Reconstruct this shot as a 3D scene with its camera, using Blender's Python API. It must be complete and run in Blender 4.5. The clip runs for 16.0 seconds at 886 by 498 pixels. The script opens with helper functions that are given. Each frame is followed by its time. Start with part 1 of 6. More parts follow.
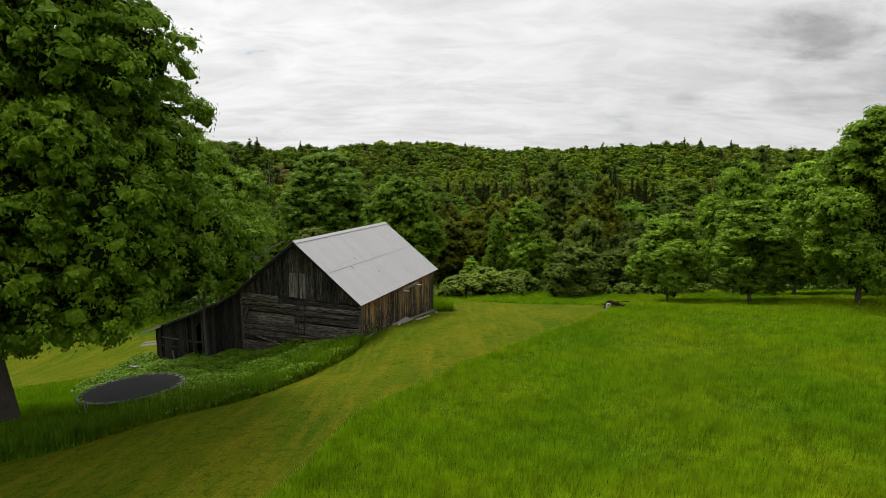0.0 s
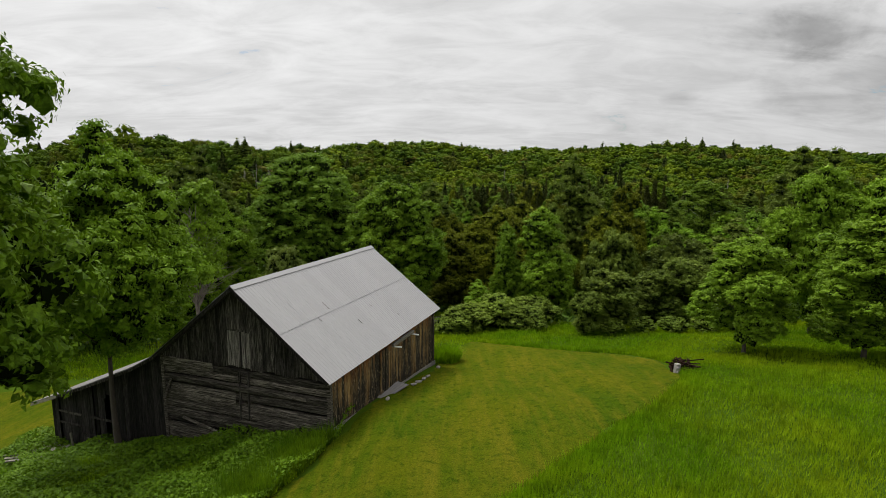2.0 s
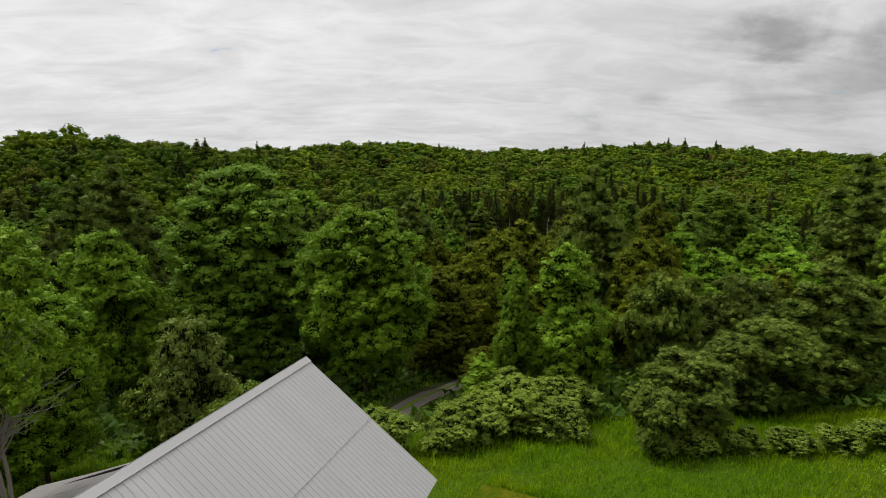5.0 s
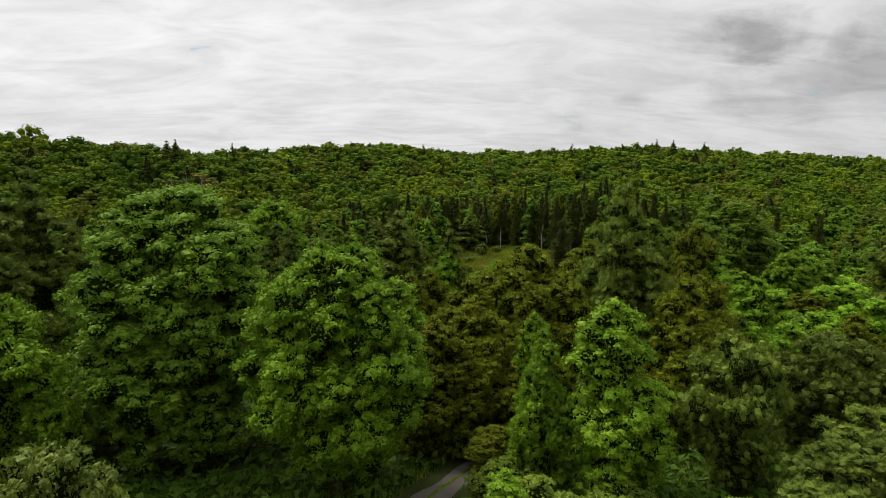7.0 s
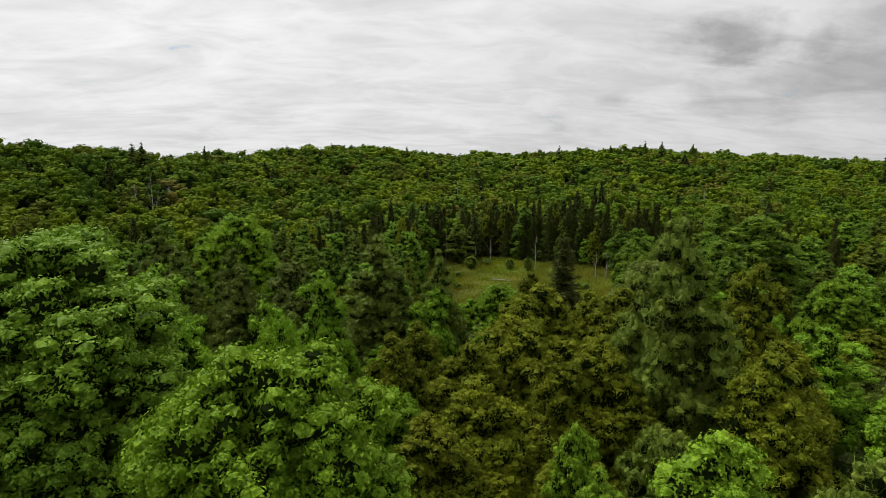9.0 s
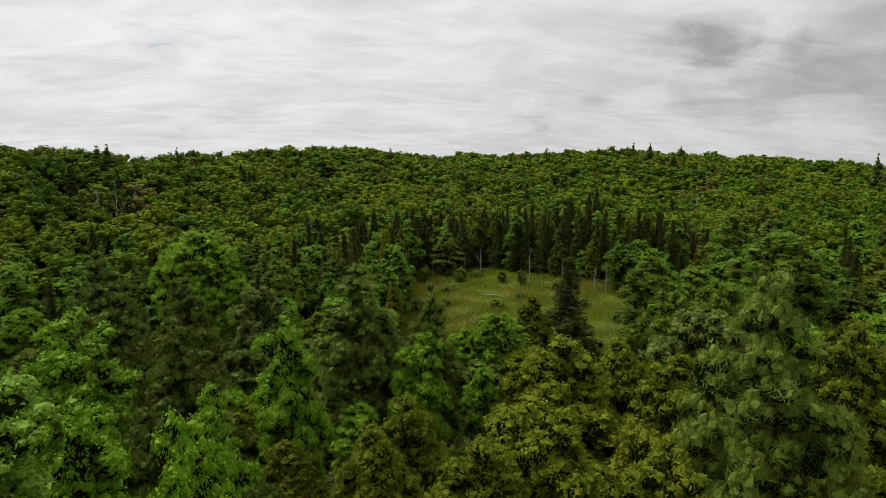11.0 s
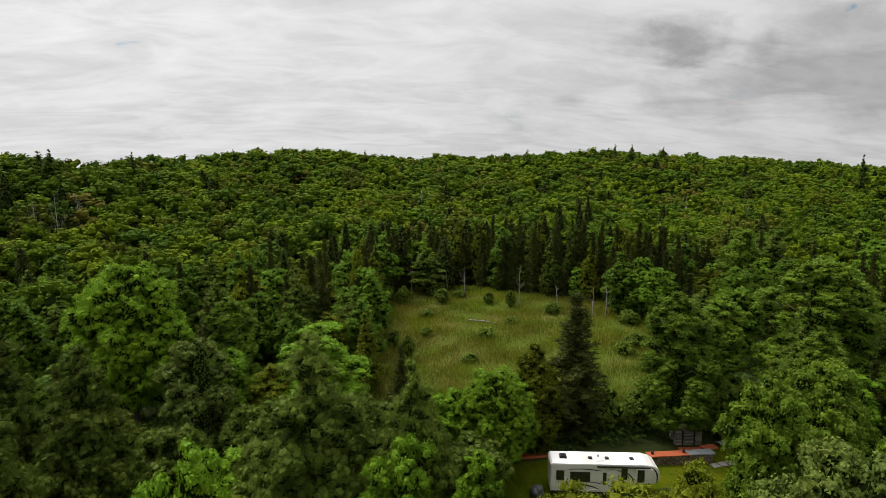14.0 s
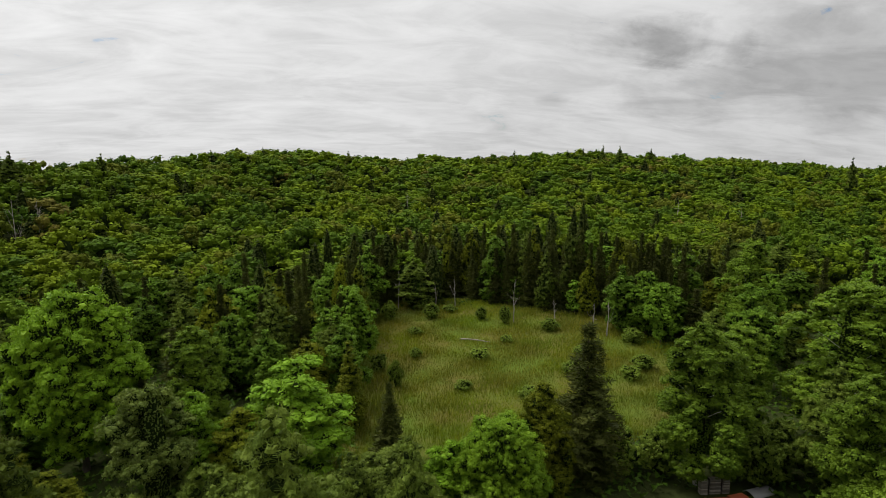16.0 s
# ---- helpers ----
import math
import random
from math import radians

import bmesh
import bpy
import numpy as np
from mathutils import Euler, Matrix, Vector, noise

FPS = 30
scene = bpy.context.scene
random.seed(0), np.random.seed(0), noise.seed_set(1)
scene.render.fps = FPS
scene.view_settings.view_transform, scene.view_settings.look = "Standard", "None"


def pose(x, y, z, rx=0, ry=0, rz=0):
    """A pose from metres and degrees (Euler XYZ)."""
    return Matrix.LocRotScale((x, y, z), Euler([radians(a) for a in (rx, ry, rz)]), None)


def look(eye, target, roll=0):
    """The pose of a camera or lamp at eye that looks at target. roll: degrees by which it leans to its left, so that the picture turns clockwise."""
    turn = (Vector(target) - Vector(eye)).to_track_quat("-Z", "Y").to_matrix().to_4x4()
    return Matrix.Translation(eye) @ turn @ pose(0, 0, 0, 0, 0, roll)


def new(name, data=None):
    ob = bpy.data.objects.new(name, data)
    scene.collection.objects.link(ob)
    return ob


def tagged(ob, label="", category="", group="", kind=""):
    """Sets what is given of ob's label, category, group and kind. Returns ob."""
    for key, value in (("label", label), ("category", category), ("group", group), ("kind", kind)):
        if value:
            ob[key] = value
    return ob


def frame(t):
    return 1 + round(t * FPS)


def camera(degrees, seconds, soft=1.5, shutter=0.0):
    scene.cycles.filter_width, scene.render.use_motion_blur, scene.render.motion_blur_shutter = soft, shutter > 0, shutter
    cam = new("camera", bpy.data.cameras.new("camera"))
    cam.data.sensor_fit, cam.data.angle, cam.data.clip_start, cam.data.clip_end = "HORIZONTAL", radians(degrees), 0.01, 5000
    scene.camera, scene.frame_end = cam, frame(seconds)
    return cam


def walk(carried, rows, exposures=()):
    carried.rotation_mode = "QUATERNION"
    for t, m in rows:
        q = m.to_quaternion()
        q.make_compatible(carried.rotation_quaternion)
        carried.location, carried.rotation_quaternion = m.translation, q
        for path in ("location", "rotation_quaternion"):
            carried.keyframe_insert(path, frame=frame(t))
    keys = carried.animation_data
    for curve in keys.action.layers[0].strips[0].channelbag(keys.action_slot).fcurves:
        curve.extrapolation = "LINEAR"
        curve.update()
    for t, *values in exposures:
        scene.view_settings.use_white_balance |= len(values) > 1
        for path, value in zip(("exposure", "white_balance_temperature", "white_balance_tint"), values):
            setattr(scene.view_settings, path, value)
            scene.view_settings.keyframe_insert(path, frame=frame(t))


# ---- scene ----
cam = camera(78.0, 16.0, soft=0.75)
PATH = [
    (0, (0.002, 0.0, 11.298), (-0.007, 1.977, 11.001), 0.2),
    (0.5, (-0.203, 2.957, 11.35), (-0.208, 4.935, 11.051), 0.2),
    (1, (-0.373, 5.875, 11.471), (-0.374, 7.852, 11.171), 0.2),
    (1.5, (-0.469, 8.877, 11.612), (-0.466, 10.855, 11.314), 0.2),
    (2, (-0.652, 11.892, 11.765), (-0.643, 13.87, 11.467), 0.2),
    (2.5, (-0.79, 14.917, 11.918), (-0.77, 16.894, 11.619), 0.2),
    (3, (-0.932, 17.875, 12.135), (-0.897, 19.852, 11.836), 0.2),
    (3.5, (-1.057, 20.798, 12.397), (-1.009, 22.775, 12.098), 0.1),
    (4, (-1.102, 23.763, 12.711), (-1.039, 25.739, 12.411), 0.1),
    (6.5, (-1.721, 38.736, 14.483), (-1.58, 40.709, 14.185), 0.1),
    (7, (-1.754, 41.862, 14.932), (-1.599, 43.834, 14.633), 0.1),
    (7.5, (-1.652, 45.034, 15.398), (-1.483, 47.004, 15.098), 0.0),
    (8, (-1.513, 48.231, 15.888), (-1.329, 50.2, 15.589), 0.0),
    (8.5, (-1.385, 51.47, 16.335), (-1.187, 53.438, 16.037), 0.0),
    (9, (-1.267, 54.571, 16.73), (-1.054, 56.537, 16.432), 0.0),
    (11.5, (-0.663, 68.212, 18.648), (-0.377, 70.168, 18.349), -0.0),
    (12, (-0.394, 70.961, 19.056), (-0.093, 72.916, 18.757), -0.1),
    (12.5, (-0.118, 73.449, 19.405), (0.195, 75.402, 19.106), -0.1),
    (13, (0.149, 75.91, 19.781), (0.476, 77.86, 19.48), -0.2),
    (13.5, (0.448, 78.281, 20.073), (0.788, 80.229, 19.773), -0.2),
    (14, (0.66, 80.547, 20.373), (1.013, 82.492, 20.073), -0.2),
    (14.5, (0.792, 82.772, 20.688), (1.159, 84.715, 20.388), -0.2),
    (15, (0.878, 84.985, 21.069), (1.261, 86.924, 20.767), -0.2),
    (15.5, (0.978, 87.171, 21.461), (1.375, 89.108, 21.158), -0.1),
    (16, (1.162, 89.357, 21.853), (1.572, 91.291, 21.55), -0.1),
]
walk(cam, [(t, look(eye, target, roll)) for t, eye, target, roll in PATH], ((0, 0.12), (1, 0.04), (2, -0.07), (4, -0.12), (6.5, 0.04), (9, 0.03), (12, -0.05), (16, -0.06)))

# ---- light ----
sky_world = bpy.data.worlds.new("sky")
scene.world = sky_world
sky_world.use_nodes = True
SUN_ELEV, SUN_AZ = 58.0, -48.0   # degrees; azimuth from +y towards +x


def build_sky():
    nt = sky_world.node_tree
    nt.nodes.clear()
    N, L = nt.nodes.new, nt.links.new
    out = N("ShaderNodeOutputWorld")
    bg = N("ShaderNodeBackground")
    bg.inputs["Strength"].default_value = 0.1
    sky = N("ShaderNodeTexSky")
    sky.sky_type = "NISHITA"
    sky.sun_disc = False
    sky.sun_elevation = radians(SUN_ELEV)
    sky.sun_rotation = radians(SUN_AZ)

    def math(op, a, b=None, clamp=False):
        n = N("ShaderNodeMath")
        n.operation, n.use_clamp = op, clamp
        for i, v in enumerate((a, b)):
            if v is None:
                continue
            if isinstance(v, (int, float)):
                n.inputs[i].default_value = v
            else:
                L(v, n.inputs[i])
        return n.outputs[0]

    def ramp(fac, stops):
        n = N("ShaderNodeValToRGB")
        el = n.color_ramp.elements
        while len(el) < len(stops):
            el.new(0.5)
        for e, (p, c) in zip(el, stops):
            e.position, e.color = p, (c, c, c, 1)
        L(fac, n.inputs[0])
        return n.outputs[0]

    co = N("ShaderNodeTexCoord")
    sep = N("ShaderNodeSeparateXYZ")
    L(co.outputs["Generated"], sep.inputs[0])
    z = math("ADD", math("MAXIMUM", sep.outputs[2], 0.0), 0.2)
    u, v = math("DIVIDE", sep.outputs[0], z), math("DIVIDE", sep.outputs[1], z)
    plane = N("ShaderNodeCombineXYZ")
    L(u, plane.inputs[0]), L(v, plane.inputs[1])

    def cloud(scale, detail, rough, warp, offset=0.0, sx=1.0, sy=1.0):
        mp = N("ShaderNodeMapping")
        mp.inputs["Location"].default_value = (offset, offset * 0.7, 0)
        mp.inputs["Scale"].default_value = (sx, sy, 1)
        mp.inputs["Rotation"].default_value = (0, 0, radians(8))
        L(plane.outputs[0], mp.inputs[0])
        n = N("ShaderNodeTexNoise")
        n.inputs["Scale"].default_value, n.inputs["Detail"].default_value = scale, detail
        n.inputs["Roughness"].default_value, n.inputs["Distortion"].default_value = rough, warp
        L(mp.outputs[0], n.inputs["Vector"])
        return n.outputs[0]

    fine = cloud(2.6, 9, 0.6, 0.8, 3.1, 0.7, 1.2)
    broad = cloud(0.9, 4, 0.55, 0.5, 11.3, 0.7, 1.2)
    streak = cloud(4.2, 8, 0.6, 1.2, 7.7, 0.6, 1.35)
    body = math("ADD", math("MULTIPLY", fine, 0.48), math("ADD", math("MULTIPLY", broad, 0.30), math("MULTIPLY", streak, 0.22)))
    # one heavier grey cloud bank and a small one, with puffy rims
    squash = N("ShaderNodeMapping")
    squash.inputs["Scale"].default_value = (1, 1, 1.7)
    L(co.outputs["Generated"], squash.inputs[0])
    puff = N("ShaderNodeTexNoise")
    for key, value in (("Scale", 8.0), ("Detail", 7.0), ("Roughness", 0.6), ("Distortion", 0.3)):
        puff.inputs[key].default_value = value
    L(squash.outputs[0], puff.inputs["Vector"])
    puff = math("ADD", math("MULTIPLY", puff.outputs[0], 0.75), math("MULTIPLY", fine, 0.25))
    def bank(cx, cy, rx, ry, warp):
        dx = math("DIVIDE", math("SUBTRACT", u, cx), rx)
        dy = math("DIVIDE", math("SUBTRACT", v, cy), ry)
        d2 = math("ADD", math("MULTIPLY", dx, dx), math("MULTIPLY", dy, dy))
        d = math("SQRT", d2)
        d = math("ADD", d, math("MULTIPLY", math("SUBTRACT", puff, 0.5), warp))
        return ramp(d, [(0.25, 1.0), (1.0, 0.0)])

    dark = math("ADD", math("MULTIPLY", bank(1.40, 2.08, 0.40, 0.30, 2.4), 1.0), math("MULTIPLY", bank(1.25, 2.96, 0.12, 0.13, 2.0), 0.5))
    dark = math("ADD", dark, math("MULTIPLY", bank(2.3, 2.0, 1.1, 1.0, 2.2), 0.85))
    tone = ramp(body, [(0.36, 6.9), (0.45, 7.7), (0.52, 8.55), (0.6, 9.3)])
    # brighter towards the veiled sun, duller away from it
    glow = N("ShaderNodeVectorMath")
    glow.operation = "DOT_PRODUCT"
    a, e = radians(SUN_AZ), radians(SUN_ELEV)
    glow.inputs[1].default_value = (np.sin(a) * np.cos(e), np.cos(a) * np.cos(e), np.sin(e))
    L(co.outputs["Generated"], glow.inputs[0])
    lift = ramp(glow.outputs["Value"], [(0.0, 0.72), (0.5, 0.9), (0.75, 1.05), (1.0, 1.3)])
    tone = math("MULTIPLY", tone, lift)
    # an overcast sky grows brighter towards the zenith
    tone = math("MULTIPLY", tone, ramp(sep.outputs[2], [(0.0, 0.98), (0.3, 1.04), (0.6, 1.4), (1.0, 1.7)]))
    tone = math("MULTIPLY", tone, math("SUBTRACT", 1.0, math("MULTIPLY", dark, 0.34)))
    tint = N("ShaderNodeMix")
    tint.data_type, tint.blend_type = "RGBA", "MULTIPLY"
    tint.inputs[0].default_value = 1.0
    L(tone, tint.inputs[6])
    tint.inputs[7].default_value = (1.0, 1.0, 1.0, 1)
    gap = ramp(fine, [(0.27, 1.0), (0.34, 0.0)])
    mix = N("ShaderNodeMix")
    mix.data_type = "RGBA"
    L(gap, mix.inputs[0])
    L(tint.outputs[2], mix.inputs[6])
    L(sky.outputs[0], mix.inputs[7])
    L(mix.outputs[2], bg.inputs[0])
    L(bg.outputs[0], out.inputs[0])


build_sky()
sun = new("sun", bpy.data.lights.new("sun", "SUN"))
sun.data.energy, sun.data.angle, sun.data.color = 3.6, radians(24), (1.0, 0.96, 0.9)
sun.matrix_world = look((0, 0, 60), (-60 * np.sin(radians(SUN_AZ)) / np.tan(radians(SUN_ELEV)), -60 * np.cos(radians(SUN_AZ)) / np.tan(radians(SUN_ELEV)), 0))
scene.view_settings.exposure = 0.0

# ---- materials ----


class Mat:
    """A small builder of node materials."""

    def __init__(self, name, rough=0.8, spec=0.3, metal=0.0):
        self.mat = bpy.data.materials.new(name)
        self.mat.use_nodes = True
        self.nt = self.mat.node_tree
        self.bsdf = self.nt.nodes["Principled BSDF"]
        self.out = self.nt.nodes["Material Output"]
        self.bsdf.inputs["Roughness"].default_value = rough
        self.bsdf.inputs["Specular IOR Level"].default_value = spec
        self.bsdf.inputs["Metallic"].default_value = metal

    def n(self, kind, **inputs):
        node = self.nt.nodes.new(kind)
        for k, v in inputs.items():
            self.plug(node.inputs[k.replace("_", " ")], v)
        return node

    def plug(self, socket, v):
        if isinstance(v, bpy.types.NodeSocket):
            self.nt.links.new(v, socket)
        else:
            socket.default_value = v

    def coords(self, scale=(1, 1, 1), world=False, rot=(0, 0, 0)):
        src = self.n("ShaderNodeNewGeometry").outputs["Position"] if world else self.n("ShaderNodeTexCoord").outputs["Object"]
        mp = self.n("ShaderNodeMapping", Vector=src, Scale=scale, Rotation=rot)
        return mp.outputs[0]

    def noise(self, scale, co=None, detail=5, rough=0.6, warp=0.0):
        node = self.n("ShaderNodeTexNoise", Scale=scale, Detail=detail, Roughness=rough, Distortion=warp)
        if co is not None:
            self.plug(node.inputs["Vector"], co)
        return node.outputs["Fac"]

    def ramp(self, fac, stops):
        node = self.n("ShaderNodeValToRGB")
        el = node.color_ramp.elements
        while len(el) < len(stops):
            el.new(0.5)
        for e, (p, c) in zip(el, stops):
            e.position, e.color = p, (*c, 1) if isinstance(c, tuple) else (c, c, c, 1)
        self.plug(node.inputs[0], fac)
        return node.outputs[0]

    def mix(self, fac, a, b, blend="MIX"):
        node = self.n("ShaderNodeMix")
        node.data_type, node.blend_type = "RGBA", blend
        self.plug(node.inputs[0], fac)
        for i, c in ((6, a), (7, b)):
            self.plug(node.inputs[i], (*c, 1) if isinstance(c, tuple) else c)
        return node.outputs[2]

    def math(self, op, a, b=0.0):
        node = self.n("ShaderNodeMath")
        node.operation = op
        self.plug(node.inputs[0], a), self.plug(node.inputs[1], b)
        return node.outputs[0]

    def island(self):
        return self.n("ShaderNodeNewGeometry").outputs["Random Per Island"]

    def each(self):
        return self.n("ShaderNodeObjectInfo").outputs["Random"]

    def bump(self, height, strength=0.4, dist=0.02):
        node = self.n("ShaderNodeBump", Strength=strength, Distance=dist, Height=height)
        self.plug(self.bsdf.inputs["Normal"], node.outputs[0])
        return self

    def colour(self, c):
        self.plug(self.bsdf.inputs["Base Color"], (*c, 1) if isinstance(c, tuple) else c)
        return self

    def roughness(self, v):
        self.plug(self.bsdf.inputs["Roughness"], v)
        return self


def plain(name, c, rough=0.6, metal=0.0, spec=0.4, vary=0.25, scale=6.0):
    m = Mat(name, rough, spec, metal)
    f = m.noise(scale, m.coords())
    m.colour(m.mix(f, tuple(v * (1 - vary) for v in c), tuple(min(1, v * (1 + vary)) for v in c)))
    m.bump(m.noise(scale * 8, m.coords()), 0.15, 0.005)
    return m.mat


def foliage(name, dark, light, tree=0.35, translucent=0.16, rough=0.55, accent=None, patch=0.35):
    """Leaves: tint by leaf, by tree and by large patches, partly translucent."""
    m = Mat(name, rough, 0.07)
    leaf = m.mix(m.island(), tuple(0.72 * a + 0.28 * b for a, b in zip(dark, light)), tuple(0.14 * a + 0.86 * b for a, b in zip(dark, light)))
    dapple = m.noise(8.0, m.coords(world=True), 3, 0.7)
    leaf = m.mix(1.0, leaf, m.ramp(dapple, [(0.36, 0.6), (0.6, 1.12)]), "MULTIPLY")
    by_tree = m.ramp(m.each(), [(0.0, 1 - tree), (0.5, 1.0), (1.0, 1 + tree)])
    c = m.mix(1.0, leaf, by_tree, "MULTIPLY")
    big = m.noise(patch, m.coords(world=True), 3)
    c = m.mix(1.0, c, m.ramp(big, [(0.3, (0.82, 0.85, 0.8)), (0.7, (1.22, 1.15, 1.05))]), "MULTIPLY")
    if accent:
        c = m.mix(m.ramp(m.each(), [(0.72, 0.0), (0.9, 0.75)]), c, accent)
    m.colour(c)
    tr = m.n("ShaderNodeBsdfTranslucent")
    m.plug(tr.inputs["Color"], m.mix(1.0, c, (1.25, 1.3, 0.55), "MULTIPLY"))
    mixer = m.n("ShaderNodeMixShader", Fac=translucent)
    m.nt.links.new(m.bsdf.outputs[0], mixer.inputs[1])
    m.nt.links.new(tr.outputs[0], mixer.inputs[2])
    m.nt.links.new(mixer.outputs[0], m.out.inputs[0])
    return m.mat


def bark(name, a, b, scale=3.0, spec=0.2):
    m = Mat(name, 0.9, spec)
    co = m.coords((scale, scale, scale * 0.25))
    f = m.noise(2.0, co, 6, 0.7, 0.6)
    m.colour(m.mix(f, a, b)).bump(f, 0.8, 0.05)
    return m.mat


def birch_bark():
    m = Mat("birch_bark", 0.75, 0.3)
    f = m.noise(2.5, m.coords((1, 1, 4)), 5, 0.7)
    m.colour(m.ramp(f, [(0.42, (0.06, 0.055, 0.05)), (0.5, (0.5, 0.48, 0.44)), (0.8, (0.66, 0.64, 0.6))])).bump(f, 0.3, 0.02)
    return m.mat


LEAF_MAPLE = foliage("maple_leaves", (0.072, 0.150, 0.007), (0.186, 0.312, 0.018), 0.18)
LEAF_MAPLE_DARK = foliage("dark_maple_leaves", (0.060, 0.128, 0.010), (0.166, 0.276, 0.025), 0.12)
LEAF_LIME = foliage("bright_leaves", (0.090, 0.188, 0.008), (0.173, 0.312, 0.019), 0.2)
LEAF_ASH = foliage("ash_leaves", (0.088, 0.178, 0.008), (0.200, 0.335, 0.022), 0.2)
LEAF_ASH_BRIGHT = foliage("bright_ash_leaves", (0.085, 0.165, 0.007), (0.188, 0.312, 0.021), 0.2)
LEAF_PALE = foliage("pale_leaves", (0.066, 0.104, 0.017), (0.150, 0.198, 0.040), 0.15)
LEAF_POPLAR = foliage("poplar_leaves", (0.057, 0.110, 0.007), (0.132, 0.208, 0.016), 0.2)
LEAF_CEDAR = foliage("cedar_sprays", (0.056, 0.078, 0.004), (0.152, 0.178, 0.010), 0.22, 0.2, 0.7)
LEAF_PINE = foliage("pine_needles", (0.052, 0.088, 0.010), (0.128, 0.176, 0.025), 0.25, 0.2, 0.6)
LEAF_SPRUCE = foliage("spruce_needles", (0.024, 0.034, 0.006), (0.064, 0.076, 0.015), 0.25, 0.15, 0.65)
LEAF_WOOD = foliage("valley_leaves", (0.054, 0.118, 0.008), (0.138, 0.242, 0.019), 0.3)
LEAF_SHRUB = foliage("shrub_leaves", (0.079, 0.131, 0.013), (0.173, 0.244, 0.032), 0.2)
BARK_GREY = bark("grey_bark", (0.035, 0.028, 0.022), (0.13, 0.11, 0.09))
BARK_PINE = bark("pine_bark", (0.03, 0.022, 0.017), (0.10, 0.075, 0.055))
BARK_DEAD = bark("bleached_wood", (0.16, 0.14, 0.12), (0.36, 0.33, 0.29))
BARK_BIRCH = birch_bark()
BARK_TWIGGY = bark("grey_twigs", (0.10, 0.085, 0.07), (0.24, 0.21, 0.175))
# near-black colour that stands in for the shade inside crowns
CROWN_SHADE = bark("crown_shade", (0.006, 0.010, 0.003), (0.016, 0.026, 0.006), 6.0, 0.0)

# ---- the land ----


def smooth(t):
    t = np.clip(t, 0, 1)
    return t * t * (3 - 2 * t)


def lump(x, y, cx, cy, rx, ry):
    return np.exp(-((x - cx) / rx) ** 2 - ((y - cy) / ry) ** 2)


def height(x, y):
    """The height of the ground: a farm slope, a wet valley floor, a wooded ridge and the plain beyond."""
    x, y = np.asarray(x, float), np.asarray(y, float)
    z = np.interp(y, [-400, -60, 0, 10, 20, 29, 37, 47, 57, 71, 90, 110, 128, 200], [12, 6, 3.4, 2.6, 1.5, 0.35, 0.0, -1.45, -2.9, -5.2, -8.5, -11.5, -13.2, -13.2])
    fade = 1 - smooth((y - 22) / 60)
    west = (0.35 + 0.65 * smooth((y - 20) / 18)) * (1 - 0.7 * smooth((y - 44) / 30))
    right = 0.105 * 30 * np.tanh(np.maximum(x, 0) / 30) * fade
    left = -0.2 * 40 * np.tanh(np.maximum(-3.5 - x, 0) / 40) * west
    z = z + right + left
    rise = smooth((y - 225 - 0.5 * np.clip(x, -130, 40)) / 250)
    side = smooth((x + 330) / 260) * (1 - smooth((x - 330) / 330))
    back = 1 - smooth((y - 540) / 420)
    z = z + (24 + 6 * lump(x, y, 190, 480, 110, 130) + 2 * lump(x, y, 0, 470, 90, 80)) * rise * side * back
    z = z + 5 * lump(x, y, -115, 310, 60, 70) + 19 * lump(x, y, -180, 300, 60, 75) + 8 * lump(x, y, -45, 460, 50, 80) - 3 * lump(x, y, 75, 460, 45, 70) - 4 * (1 - back)
    z = z + 5 * lump(x, y, 75, 215, 40, 45)
    far = smooth((y - 150) / 150)
    z = z + far * back * (1.6 * np.sin(x / 23 + 1.0) * np.sin(y / 31) + 1.0 * np.sin(x / 11 + y / 17))
    z = z + 0.10 * np.sin(x / 3.1 + 0.7) * np.sin(y / 3.7) * (1 - far) + 0.06 * np.sin(x / 1.3 + y / 2.1) * (1 - far)
    far_hill = smooth((y - 900) / 900) * 26 * np.exp(-((x - 1500) / 900) ** 2)
    return z + far_hill


def ground_z(x, y):
    return float(height(x, y))


def raw_mesh(name, verts, faces, mats=(), index=None, flat=True):
    """A mesh from arrays of places and of triangles or quads."""
    me = bpy.data.meshes.new(name)
    verts, faces = np.ascontiguousarray(verts, np.float32), np.ascontiguousarray(faces, np.int32)
    n, k = faces.shape
    me.vertices.add(len(verts))
    me.vertices.foreach_set("co", verts.ravel())
    me.loops.add(n * k)
    me.loops.foreach_set("vertex_index", faces.ravel())
    me.polygons.add(n)
    me.polygons.foreach_set("loop_start", np.arange(n, dtype=np.int32) * k)
    me.polygons.foreach_set("loop_total", np.full(n, k, np.int32))
    for m in mats:
        me.materials.append(m)
    if index is not None:
        me.polygons.foreach_set("material_index", np.ascontiguousarray(index, np.int32))
    me.polygons.foreach_set("use_smooth", np.full(n, not flat))
    me.update(calc_edges=True)
    return me


def sheet_faces(nu, nv):
    a = (np.arange(nu - 1)[:, None] * nv + np.arange(nv - 1)).ravel()
    return np.stack([a, a + nv, a + nv + 1, a + 1], 1)


